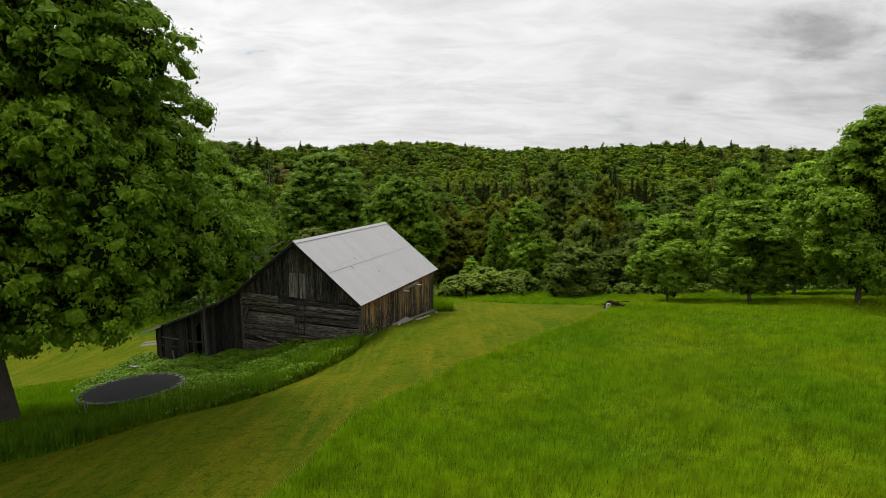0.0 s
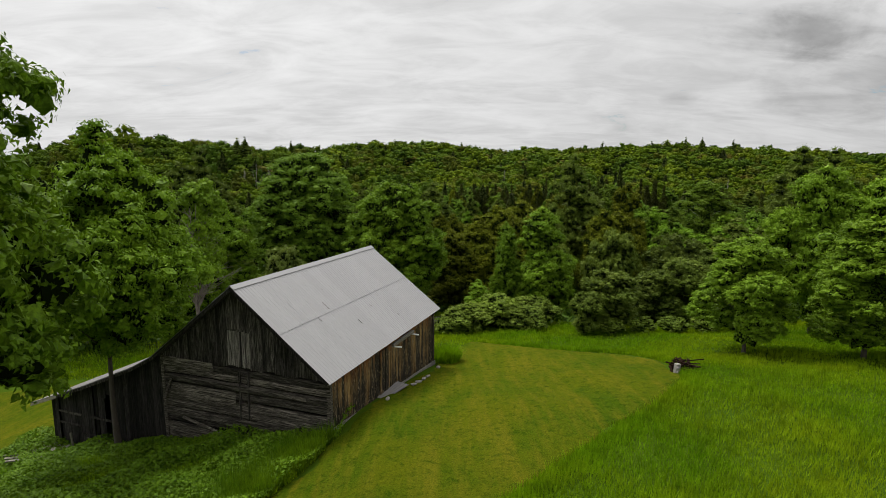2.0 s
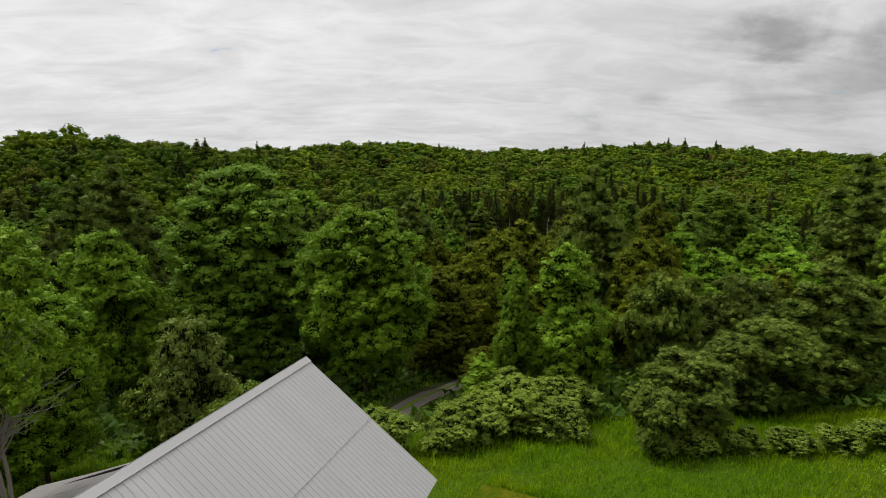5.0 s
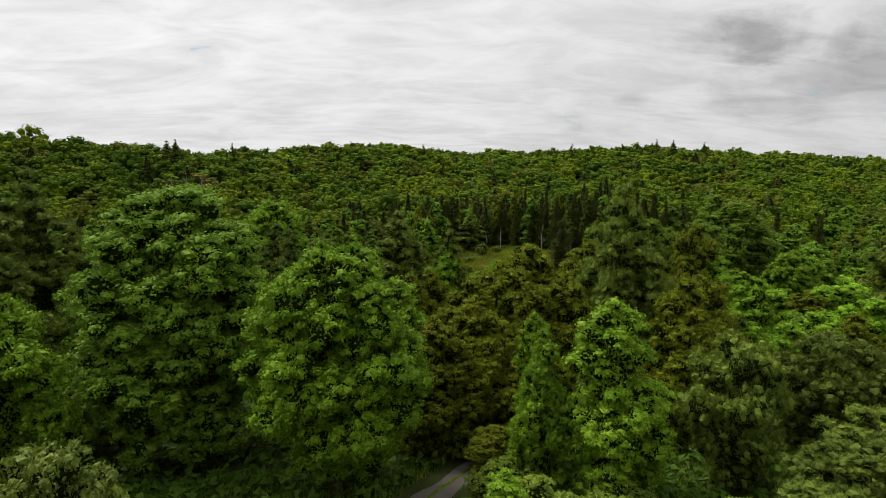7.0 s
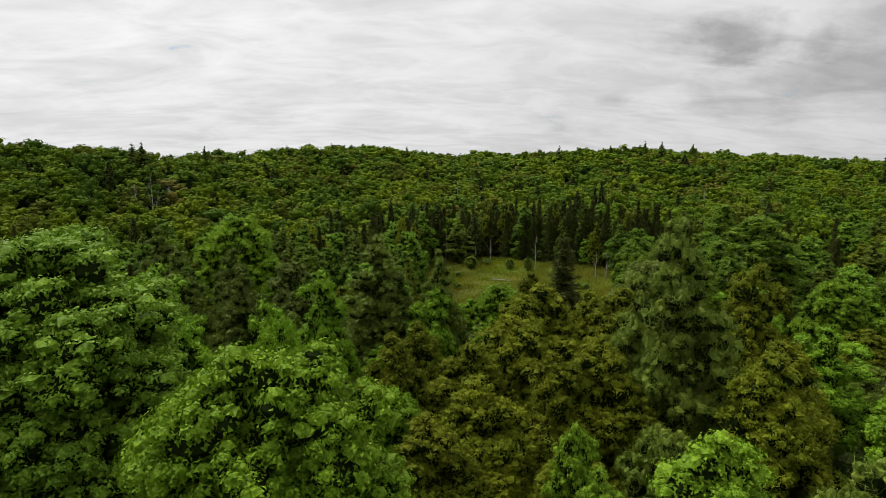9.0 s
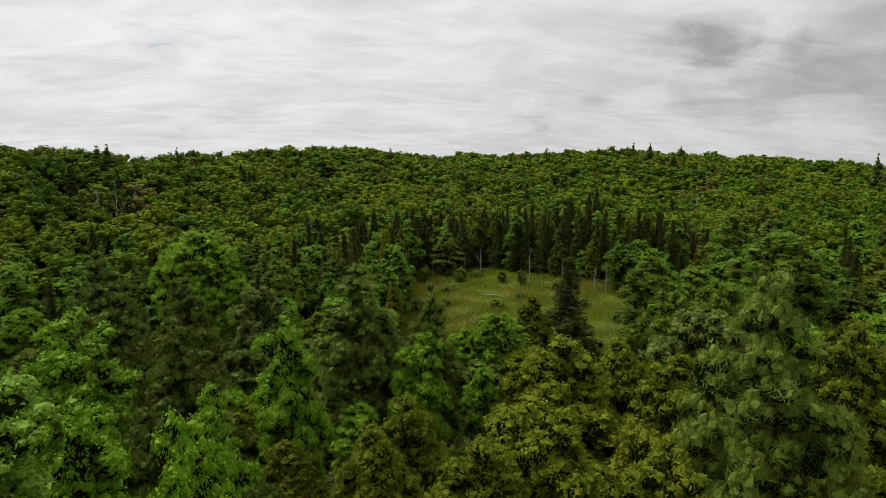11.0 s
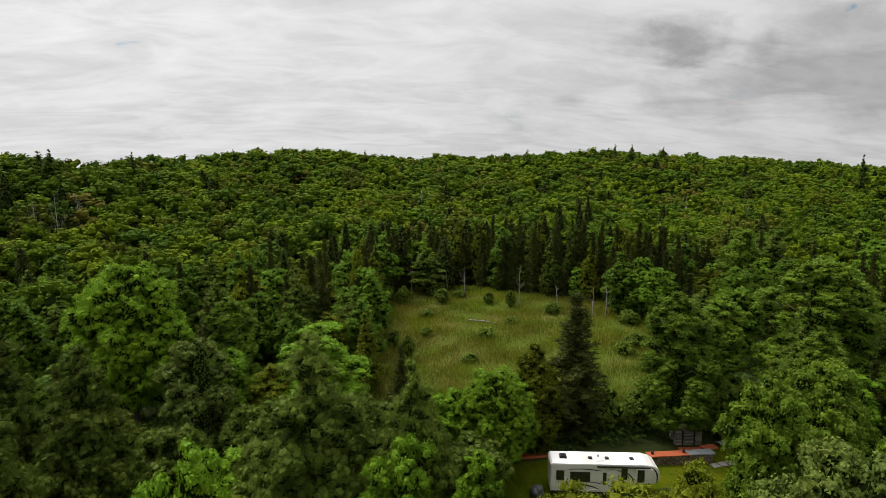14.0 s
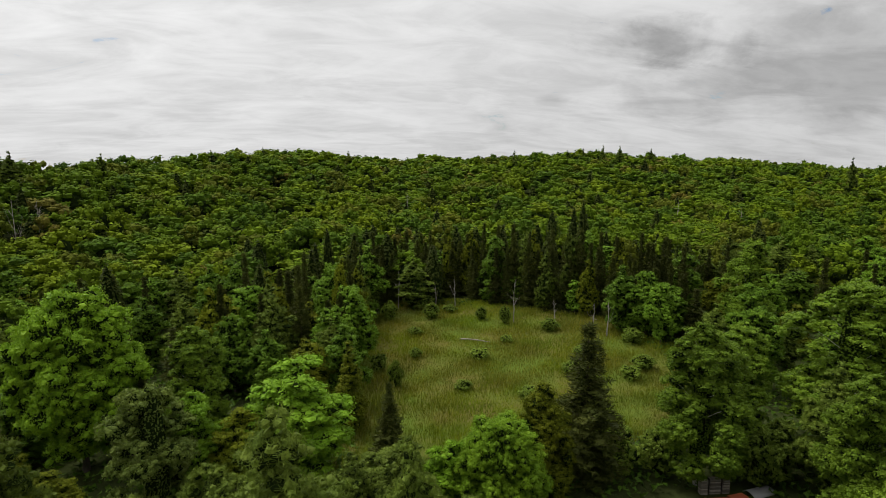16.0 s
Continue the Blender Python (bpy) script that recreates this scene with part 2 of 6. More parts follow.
def ground_material():
    m = Mat("ground", 1.0, 0.02)
    pos = m.n("ShaderNodeNewGeometry").outputs["Position"]
    sep = m.n("ShaderNodeSeparateXYZ", Vector=pos)
    wide, fine = m.noise(0.12, pos, 4), m.noise(3.0, pos, 6, 0.7)
    meadow = m.mix(m.noise(0.35, pos, 4), (0.034, 0.072, 0.004), (0.060, 0.100, 0.006))
    meadow = m.mix(fine, m.mix(1.0, meadow, (0.7, 0.72, 0.7), "MULTIPLY"), meadow)
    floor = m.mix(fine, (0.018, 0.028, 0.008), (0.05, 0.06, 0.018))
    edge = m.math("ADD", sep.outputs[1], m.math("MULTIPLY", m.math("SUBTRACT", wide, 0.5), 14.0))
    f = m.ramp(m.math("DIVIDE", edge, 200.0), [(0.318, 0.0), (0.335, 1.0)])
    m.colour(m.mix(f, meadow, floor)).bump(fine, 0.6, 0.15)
    return m.mat


def grass_sheet_material(name, a, b, c):
    """Cut grass: fine tufts, mowing streaks, dark clover patches and yellowed ones."""
    m = Mat(name, 1.0, 0.02)
    pos = m.n("ShaderNodeNewGeometry").outputs["Position"]
    fine, tuft = m.noise(14.0, pos, 6, 0.8), m.noise(2.6, pos, 5, 0.7, 0.5)
    streak = m.noise(0.8, m.coords((1.9, 0.22, 1), True, (0, 0, radians(35))), 5, 0.65)
    patch = m.noise(0.22, pos, 5, 0.65, 0.6)
    col = m.mix(m.ramp(patch, [(0.36, 0.0), (0.62, 1.0)]), a, b)
    col = m.mix(m.ramp(streak, [(0.45, 0.0), (0.66, 0.75)]), col, c)
    col = m.mix(m.ramp(tuft, [(0.32, 0.75), (0.5, 0.0)]), col, tuple(v * w for v, w in zip(a, (0.5, 0.66, 0.7))))
    col = m.mix(m.ramp(fine, [(0.35, 0.0), (0.62, 1.0)]), m.mix(1.0, col, (0.5, 0.55, 0.45), "MULTIPLY"), m.mix(1.0, col, (1.12, 1.1, 1.1), "MULTIPLY"))
    m.colour(col).bump(m.math("ADD", fine, m.math("MULTIPLY", tuft, 1.5)), 0.9, 0.08)
    return m.mat


def lane_material():
    m = Mat("gravel_track", 0.95, 0.2)
    pos = m.n("ShaderNodeNewGeometry").outputs["Position"]
    f, g = m.noise(7.0, pos, 7, 0.75), m.noise(0.6, pos, 3)
    m.colour(m.mix(f, m.mix(g, (0.05, 0.043, 0.034), (0.078, 0.068, 0.055)), (0.135, 0.12, 0.10))).bump(f, 0.6, 0.03)
    return m.mat


def swamp_material():
    m = Mat("marsh_ground", 1.0, 0.02)
    pos = m.n("ShaderNodeNewGeometry").outputs["Position"]
    f, g = m.noise(1.2, pos, 6, 0.7), m.noise(0.11, pos, 3)
    m.colour(m.mix(m.ramp(g, [(0.4, 0.0), (0.62, 1.0)]), m.mix(f, (0.060, 0.060, 0.012), (0.13, 0.115, 0.032)), m.mix(f, (0.05, 0.085, 0.010), (0.10, 0.13, 0.022)))).bump(f, 0.7, 0.2)
    return m.mat


def spread(n, near, far):
    t = np.linspace(-1, 1, n)
    return near * np.sinh(t * np.arcsinh(far / near))


gx = np.concatenate([spread(230, 14, 4600)])
gy = 60 + spread(270, 22, 4600)
GX, GY = np.meshgrid(gx, gy, indexing="ij")
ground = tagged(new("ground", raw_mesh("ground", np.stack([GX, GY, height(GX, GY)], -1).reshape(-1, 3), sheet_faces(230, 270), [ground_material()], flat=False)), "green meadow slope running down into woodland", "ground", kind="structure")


def spline(points, n):
    """Evenly sampled smooth line through points (Catmull-Rom)."""
    p = np.array(points, float)
    p = np.vstack([2 * p[0] - p[1], p, 2 * p[-1] - p[-2]])
    t = np.linspace(0, len(p) - 3 - 1e-6, n)
    i = t.astype(int)
    f = (t - i)[:, None]
    a, b, c, d = p[i], p[i + 1], p[i + 2], p[i + 3]
    return 0.5 * (2 * b + (c - a) * f + (2 * a - 5 * b + 4 * c - d) * f**2 + (3 * b - a - 3 * c + d) * f**3)


def draped(name, left, right, mat, nu, nv, lift, label, category, ragged=0.25):
    """A sheet that lies on the ground between two lines, with an uneven rim."""
    a, b = spline(left, nu), spline(right, nu)
    rng = np.random.default_rng(len(name))
    wob = lambda: np.convolve(rng.normal(0, ragged, nu + 8), np.ones(5) / 3, "same")[4:-4, None]  # noqa: E731
    across = (b - a) / np.maximum(np.linalg.norm(b - a, axis=1, keepdims=True), 0.01)
    a, b = a + across * wob(), b + across * wob()
    s = np.linspace(0, 1, nv)[None, :, None]
    p = a[:, None] * (1 - s) + b[:, None] * s
    z = height(p[..., 0], p[..., 1]) + lift
    z[:, 0] -= 0.12
    z[:, -1] -= 0.12
    v = np.concatenate([p, z[..., None]], -1).reshape(-1, 3)
    return tagged(new(name, raw_mesh(name, v, sheet_faces(nu, nv), [mat], flat=False)), label, category, kind="structure")


MOWN = grass_sheet_material("mown_grass", (0.052, 0.088, 0.003), (0.090, 0.106, 0.004), (0.128, 0.122, 0.008))
LAWN_LEFT = [(-34, 3), (-22, 12.5), (-15.7, 17.8), (-9.8, 24.2), (-6.0, 32.5), (-4.55, 37.5), (-1.85, 45), (-0.4, 50), (1.7, 54.6)]
LAWN_RIGHT = [(-12, -6), (-7, 7), (-4.8, 14), (-3.3, 20.5), (0.8, 28), (6.8, 33.8), (12.0, 39.4), (12.0, 47), (1.9, 54.8)]
lawn = draped("lawn", LAWN_LEFT, LAWN_RIGHT, MOWN, 160, 50, 0.06, "yellow-green mown grass strip curving past the barn", "lawn")
lawn_far = draped("lawn_lower", [(-70, 30), (-45, 33), (-27, 36.5), (-19, 40), (-15, 44)], [(-75, 52), (-52, 54), (-34, 55.5), (-24, 56), (-14, 52)], MOWN, 60, 30, 0.06, "mown grass below the lean-to shed", "lawn")
lot = draped("lawn_lot", [(12, 112), (13, 121), (14.5, 128), (16, 136.5)], [(34, 108), (44, 118), (46, 127), (46, 135)], MOWN, 50, 40, 0.06, "worn mown grass round the parked caravan", "lawn")
LANE = spline([(-30, 52), (-14, 57), (-6.8, 62.5), (-3.0, 68), (-0.2, 73.2), (3.0, 77.4), (5.8, 82), (6.3, 91), (8, 101), (11.5, 111), (15, 119)], 120)
lane_n = np.gradient(LANE, axis=0)
lane_n = np.stack([lane_n[:, 1], -lane_n[:, 0]], 1) / np.linalg.norm(lane_n, axis=1, keepdims=True)
TRACK = lane_material()
road = draped("track", LANE[::4] - 1.15 * lane_n[::4], LANE[::4] + 1.15 * lane_n[::4], TRACK, 120, 10, 0.07, "pale gravel farm track with two wheel ruts", "track", 0.12)
verge = draped("track_crown", LANE[::4] - 0.25 * lane_n[::4], LANE[::4] + 0.25 * lane_n[::4], grass_sheet_material("track_grass", (0.09, 0.15, 0.012), (0.12, 0.17, 0.02), (0.14, 0.16, 0.03)), 120, 4, 0.13, "grass strip between the wheel ruts", "grass", 0.12)
marsh = draped("marsh", [(0, 150), (4, 168), (6, 186), (10, 205), (18, 220)], [(52, 150), (60, 160), (62, 175), (56, 190), (30, 218)], swamp_material(), 70, 60, 0.1, "open marsh clearing of dry reeds and green tussocks", "marsh", 0.6)

# ---- trees ----


def part(name, mesh, parent, label=""):
    ob = new(name, mesh)
    ob.parent = parent
    return tagged(ob, label)


def tube(path, radii, sides=7):
    """Points and quads of a tapered limb along a path."""
    path, radii = np.asarray(path, float), np.asarray(radii, float)
    d = np.gradient(path, axis=0)
    d /= np.linalg.norm(d, axis=1, keepdims=True) + 1e-9
    ref = np.where(np.abs(d[:, 2:3]) > 0.8, [[1.0, 0, 0]], [[0, 0, 1.0]])
    u = np.cross(d, ref)
    u /= np.linalg.norm(u, axis=1, keepdims=True) + 1e-9
    w = np.cross(d, u)
    a = np.linspace(0, 2 * np.pi, sides, endpoint=False)
    v = path[:, None] + radii[:, None, None] * (np.cos(a)[None, :, None] * u[:, None] + np.sin(a)[None, :, None] * w[:, None])
    i = np.arange(len(path) - 1)[:, None] * sides
    j = np.arange(sides)[None]
    k = (j + 1) % sides
    f = np.stack([i + j, i + k, i + k + sides, i + j + sides], -1).reshape(-1, 4)
    return v.reshape(-1, 3), f


def joined(pieces):
    vs, fs, n = [], [], 0
    for v, f in pieces:
        vs.append(v)
        fs.append(f + n)
        n += len(v)
    return np.concatenate(vs), np.concatenate(fs)


def unit(v):
    return v / (np.linalg.norm(v, axis=-1, keepdims=True) + 1e-9)


def leaf_cards(rng, centre, normal, size, slim=0.62, fold=0.25, along=None, single=False):
    """Folded kite-shaped leaves of two triangles each; single: one pointed triangle each."""
    n = len(centre)
    normal = unit(normal)
    t = rng.normal(size=(n, 3)) if along is None else along + 0.25 * rng.normal(size=(n, 3))
    t = unit(t - normal * (t * normal).sum(1, keepdims=True))
    s = np.cross(normal, t)
    size = np.broadcast_to(size, n)[:, None]
    if single:
        v = np.stack([centre - 0.5 * size * t - 0.55 * slim * size * s, centre - 0.4 * size * t + 0.55 * slim * size * s, centre + 0.65 * size * t - fold * 0.2 * size * normal], 1).reshape(-1, 3)
        return v, np.arange(len(v)).reshape(-1, 3)
    a = centre - 0.5 * size * t
    b = centre + 0.5 * slim * size * s - fold * 0.4 * size * normal
    c = centre + 0.5 * size * t - fold * 0.3 * size * normal
    d = centre - 0.5 * slim * size * s - fold * 0.4 * size * normal
    v = np.stack([a, b, c, d], 1).reshape(-1, 3)
    i = np.arange(n)[:, None] * 4
    f = np.concatenate([i + [[0, 1, 2]], i + [[0, 2, 3]]], 1).reshape(-1, 3)
    return v, f


def crown_points(rng, H, R, base, shape, n, depth=0.2, lobes=24, lobe_gain=0.26):
    """Centres of the leaf tufts in the outer part of a lobed crown, and their outward ways."""
    lobe = unit(rng.normal(size=(lobes, 3)))
    h = rng.random(n * 3)
    cap = rng.random(n * 3) < 0.2
    h = np.where(cap, 0.0, h)
    r = shape(h)
    keep = (rng.random(n * 3) < np.maximum(r, 0.15)) | cap
    h, r, cap = h[keep][:n], r[keep][:n], cap[keep][:n]
    a = rng.random(len(h)) * 2 * np.pi
    # the top is filled right across, not only along its rim
    hs = np.linspace(0.35, 1, 60)
    rs = shape(hs)
    q = np.sqrt(rng.random(len(h))) * rs[0]
    r = np.where(cap, q, r)
    h = np.where(cap, np.interp(-q, -rs, hs), h)
    way = np.stack([np.cos(a) * r, np.sin(a) * r, (h - 0.45) * 1.6], 1)
    gain = 1.04 - lobe_gain + lobe_gain * (np.clip(unit(way) @ lobe.T, 0, 1) ** 6).max(1)
    f = 1 - depth * rng.random(len(h)) ** 1.8
    rr = R * r * gain * np.where(cap, 1, f)
    z = H * (base + (1 - base) * h * (0.9 + 0.1 * gain) * np.where(cap, 1 - 0.25 * (1 - f), 1))
    c = np.stack([np.cos(a) * rr, np.sin(a) * rr, z], 1)
    out = unit(np.stack([np.cos(a) * np.maximum(r, 0.1), np.sin(a) * np.maximum(r, 0.1), 0.9 * (h - 0.35)], 1))
    return c, out


def spaced(rng, c, out, n, gap):
    """About n of the given centres that keep a distance from one another."""
    grid, kept = {}, []
    for i, p in enumerate(c):
        k = tuple(np.floor(p / gap).astype(int))
        near = False
        for dx in (-1, 0, 1):
            for dy in (-1, 0, 1):
                for dz in (-1, 0, 1):
                    for q in grid.get((k[0] + dx, k[1] + dy, k[2] + dz), ()):
                        if ((p - q) ** 2).sum() < gap * gap:
                            near = True
        if not near:
            grid.setdefault(k, []).append(p)
            kept.append(i)
            if len(kept) >= n:
                break
    return c[kept], out[kept]


def clumps(rng, c, axis, size, flat=0.6, rings=((7, 0.78), (9, 1.55)), jitter=0.16):
    """Ragged leafy umbrellas, one for each centre, that open along an axis."""
    n = len(c)
    axis = unit(axis)
    side = unit(np.cross(axis, rng.normal(size=(n, 3))))
    other = np.cross(axis, side)
    local, faces, start = [(0.0, 0.0, 1.0)], [], 1
    prev = None
    for count, ang in rings:
        a = np.arange(count) * 2 * np.pi / count
        local += [(np.sin(ang) * np.cos(t), np.sin(ang) * np.sin(t), np.cos(ang)) for t in a]
        if prev is None:
            faces += [(0, start + i, start + (i + 1) % count) for i in range(count)]
        else:
            pc, ps = prev
            i = j = 0
            while i < pc or j < count:
                if j < count and (i >= pc or (j + 0.5) / count <= (i + 0.5) / pc):
                    faces.append((ps + i % pc, start + j % count, start + (j + 1) % count))
                    j += 1
                else:
                    faces.append((ps + i % pc, start + j % count, ps + (i + 1) % pc))
                    i += 1
        prev = (count, start)
        start += count
    local, faces = np.array(local), np.array(faces)
    q = local[None] * (1 + jitter * rng.normal(size=(n, len(local), 1))) + 0.06 * rng.normal(size=(n, len(local), 3))
    v = q[..., :1] * side[:, None] + q[..., 1:2] * other[:, None] + q[..., 2:] * axis[:, None]
    v = c[:, None] + v * np.broadcast_to(size, n)[:, None, None] * [1, 1, flat]
    f = faces[None] + (np.arange(n) * len(local))[:, None, None]
    return v.reshape(-1, 3), f.reshape(-1, 3)


def needles(rng, c, out, per, length, width):
    """Bunches of long single-triangle needles."""
    n = len(c)
    d = unit(rng.normal(size=(n, per, 3)) * 0.62 + out[:, None] * 0.9 + [0, 0, 0.35])
    s = unit(np.cross(d, rng.normal(size=(n, per, 3))))
    ln = length * (0.7 + 0.6 * rng.random((n, per, 1)))
    o = c[:, None] + 0.12 * rng.normal(size=(n, per, 3))
    v = np.stack([o - s * width, o + s * width, o + d * ln], 2).reshape(-1, 3)
    return v, np.arange(len(v)).reshape(-1, 3)


def shade_core(rng, H, R, base, shape, k=0.54, rings=11, sides=13):
    """An uneven closed body for the crown's inner shade, coloured near black."""
    h = np.linspace(0.04, 0.95, rings)
    r = np.maximum(shape(h), 0.12) * R * k
    a = np.linspace(0, 2 * np.pi, sides, endpoint=False)
    rr = r[:, None] * (1 + 0.16 * rng.normal(size=(rings, sides)))
    z = H * (base + (1 - base) * h * 0.95)[:, None] + 0.02 * H * rng.normal(size=(rings, sides))
    v = np.stack([rr * np.cos(a), rr * np.sin(a), z], -1).reshape(-1, 3)
    v = np.concatenate([v, [[0, 0, H * (base + 0.01)], [0, 0, H * (base + (1 - base) * 0.94)]]])
    i = np.arange(rings - 1)[:, None] * sides
    j = np.arange(sides)[None]
    q = (j + 1) % sides
    f = np.concatenate([np.stack([i + j, i + q, i + q + sides], -1).reshape(-1, 3), np.stack([i + j, i + q + sides, i + j + sides], -1).reshape(-1, 3)])
    n = rings * sides
    t = np.arange(sides)
    u = (t + 1) % sides
    return v, np.concatenate([f, np.stack([u, t, np.full(sides, n)], 1), np.stack([t + n - sides, u + n - sides, np.full(sides, n + 1)], 1)])


def trunk_mesh(rng, H, r0, targets, mat, lean=0.03, limbs=12, top=0.84):
    n = 9
    z = np.linspace(0, H * top, n)
    bend = np.cumsum(rng.normal(0, lean * H / n, (n, 2)), 0)
    bend[0] = 0
    path = np.concatenate([bend, z[:, None]], 1)
    path[0, 2] = -0.4
    rad = r0 * (1 - 0.92 * (z / z[-1]) ** 0.8)
    rad[0] *= 1.35
    pieces = [tube(path, rad, 9)]
    pick = targets[rng.choice(len(targets), min(limbs, len(targets)), False)] if len(targets) else []
    for c in pick:
        zb = max(0.12 * H, c[2] - (0.35 + 0.3 * rng.random()) * np.hypot(c[0], c[1]) - 0.05 * H)
        zb = min(zb, z[-1] * 0.95)
        b = np.array([np.interp(zb, z, path[:, 0]), np.interp(zb, z, path[:, 1]), zb])
        s = np.linspace(0, 1, 6)[:, None]
        mid = (c - b) * s + b + np.array([[0, 0, 1]]) * (s * (1 - s)) * 0.25 * np.linalg.norm(c - b) + rng.normal(0, 0.06, (6, 3)) * s
        rl = np.interp(zb, z, rad) * 0.42
        pieces.append(tube(mid, np.linspace(rl, 0.015, 6), 5))
    v, f = joined(pieces)
    return raw_mesh("trunk", v, f, [mat], flat=False)


broad_crown = lambda h: np.sqrt(np.clip(1 - h**2.6, 0, 1)) * (0.8 + 0.2 * np.minimum(h * 6, 1))  # noqa: E731
round_crown = lambda h: np.sqrt(np.clip(1 - (2 * h - 0.95) ** 2 / 1.22, 0, 1))  # noqa: E731
tall_crown = lambda h: np.clip(np.sin(np.pi * (0.16 + 0.84 * h)) ** 0.7, 0, 1) * (1 - 0.25 * h)  # noqa: E731
egg_crown = lambda h: np.sqrt(np.clip(1 - h**2.2, 0, 1)) * (0.72 + 0.28 * np.minimum(h * 4, 1))  # noqa: E731
pine_crown = lambda h: np.clip(1 - h**2.0, 0, 1) ** 0.8 * (0.72 + 0.28 * np.minimum(h * 5, 1))  # noqa: E731
leader_crown = lambda h: np.clip(1 - h**2.0, 0, 1) ** 0.75 * (0.75 + 0.25 * np.minimum(h * 5, 1))  # noqa: E731
spreading_crown = lambda h: np.clip(1 - h**1.7, 0, 1) ** 0.6 * (0.85 + 0.15 * np.minimum(h * 6, 1))  # noqa: E731
cone_crown = lambda h: np.clip(1 - h, 0, 1) ** 0.75 * (0.75 + 0.25 * np.minimum(h * 6, 1))  # noqa: E731


def ball(n_lat=4, n_lon=7):
    """Points and triangles of a coarse closed ball."""
    t = np.linspace(0, np.pi, n_lat + 2)[1:-1]
    a = np.arange(n_lon) * 2 * np.pi / n_lon
    v = np.concatenate([[[0, 0, 1]], np.stack([np.sin(t)[:, None] * np.cos(a), np.sin(t)[:, None] * np.sin(a), np.repeat(np.cos(t)[:, None], n_lon, 1)], -1).reshape(-1, 3), [[0, 0, -1]]])
    f = [(0, 1 + i, 1 + (i + 1) % n_lon) for i in range(n_lon)]
    for k in range(n_lat - 1):
        for i in range(n_lon):
            p, q = 1 + k * n_lon + i, 1 + k * n_lon + (i + 1) % n_lon
            f += [(p, p + n_lon, q), (q, p + n_lon, q + n_lon)]
    e = len(v) - 1
    f += [(e, 1 + (n_lat - 1) * n_lon + (i + 1) % n_lon, 1 + (n_lat - 1) * n_lon + i) for i in range(n_lon)]
    return v, np.array(f)


def lumps(rng, c, size, flat, n_lat=3, n_lon=6, jitter=0.15):
    """Uneven balls round the given centres."""
    v, f = ball(n_lat, n_lon)
    q = v[None] * (1 + jitter * rng.normal(size=(len(c), len(v), 1))) * np.broadcast_to(size, len(c))[:, None, None] * [1, 1, flat]
    turn = rng.random(len(c))[:, None] * 6.28
    x, y = q[..., 0] * np.cos(turn) - q[..., 1] * np.sin(turn), q[..., 0] * np.sin(turn) + q[..., 1] * np.cos(turn)
    q = np.stack([x, y, q[..., 2]], -1) + c[:, None]
    return q.reshape(-1, 3), (f[None] + (np.arange(len(c)) * len(v))[:, None, None]).reshape(-1, 3)


def boughs(rng, H, R, base, shape, n, r, uneven=0.3, flat=0.8):
    """Centres, sizes and outward ways of the leafy boughs that make up a crown."""
    m = n * 20
    h = rng.random(m) ** 0.9
    env = shape(h)
    keep = rng.random(m) < env + 0.15
    h, env = h[keep], env[keep]
    a = rng.random(len(h)) * 2 * np.pi
    bulge = unit(rng.normal(size=(9, 3)))
    way = unit(np.stack([np.cos(a), np.sin(a), (h - 0.5) * 2], 1))
    gain = 1.08 - uneven + 1.25 * uneven * (np.clip(way @ bulge.T, 0, 1) ** 3).max(1)
    size = r * (0.6 + 0.75 * rng.random(len(h)) ** 1.4) * (0.55 + 0.45 * env)
    reach = np.maximum(R * env * gain - 0.7 * size, 0.05 * R)
    f = 1 - 0.5 * rng.random(len(h)) ** 1.6
    z = H * base + 0.8 * flat * size + (H * (1 - base) * (0.94 + 0.08 * gain) - 1.7 * flat * size) * h
    c = np.stack([np.cos(a) * reach * f, np.sin(a) * reach * f, z], 1)
    # the leader at the top comes first
    lead = np.array([0.985, 0.93, 0.86, 0.78, 0.7])
    ls = r * np.array([0.45, 0.6, 0.75, 0.85, 0.9]) * (0.6 + 0.4 * np.minimum(1, R / 5))
    sway = 0.5 * R * (1 - lead) * rng.normal(size=(2, len(lead)))
    lc = np.stack([sway[0], sway[1], H * (base + (1 - base) * lead) - flat * ls], 1)
    c, size = np.concatenate([lc, c]), np.concatenate([ls, size])
    kept = []
    for i in range(len(c)):
        if all(((c[i] - c[j]) ** 2).sum() > (0.5 * (size[i] + size[j])) ** 2 for j in kept):
            kept.append(i)
            if len(kept) >= n:
                break
    c, size = c[kept], size[kept]
    mid = np.array([0, 0, H * (base + (1 - base) * 0.42)])
    return c, size, unit((c - mid) * [1, 1, 0.7])


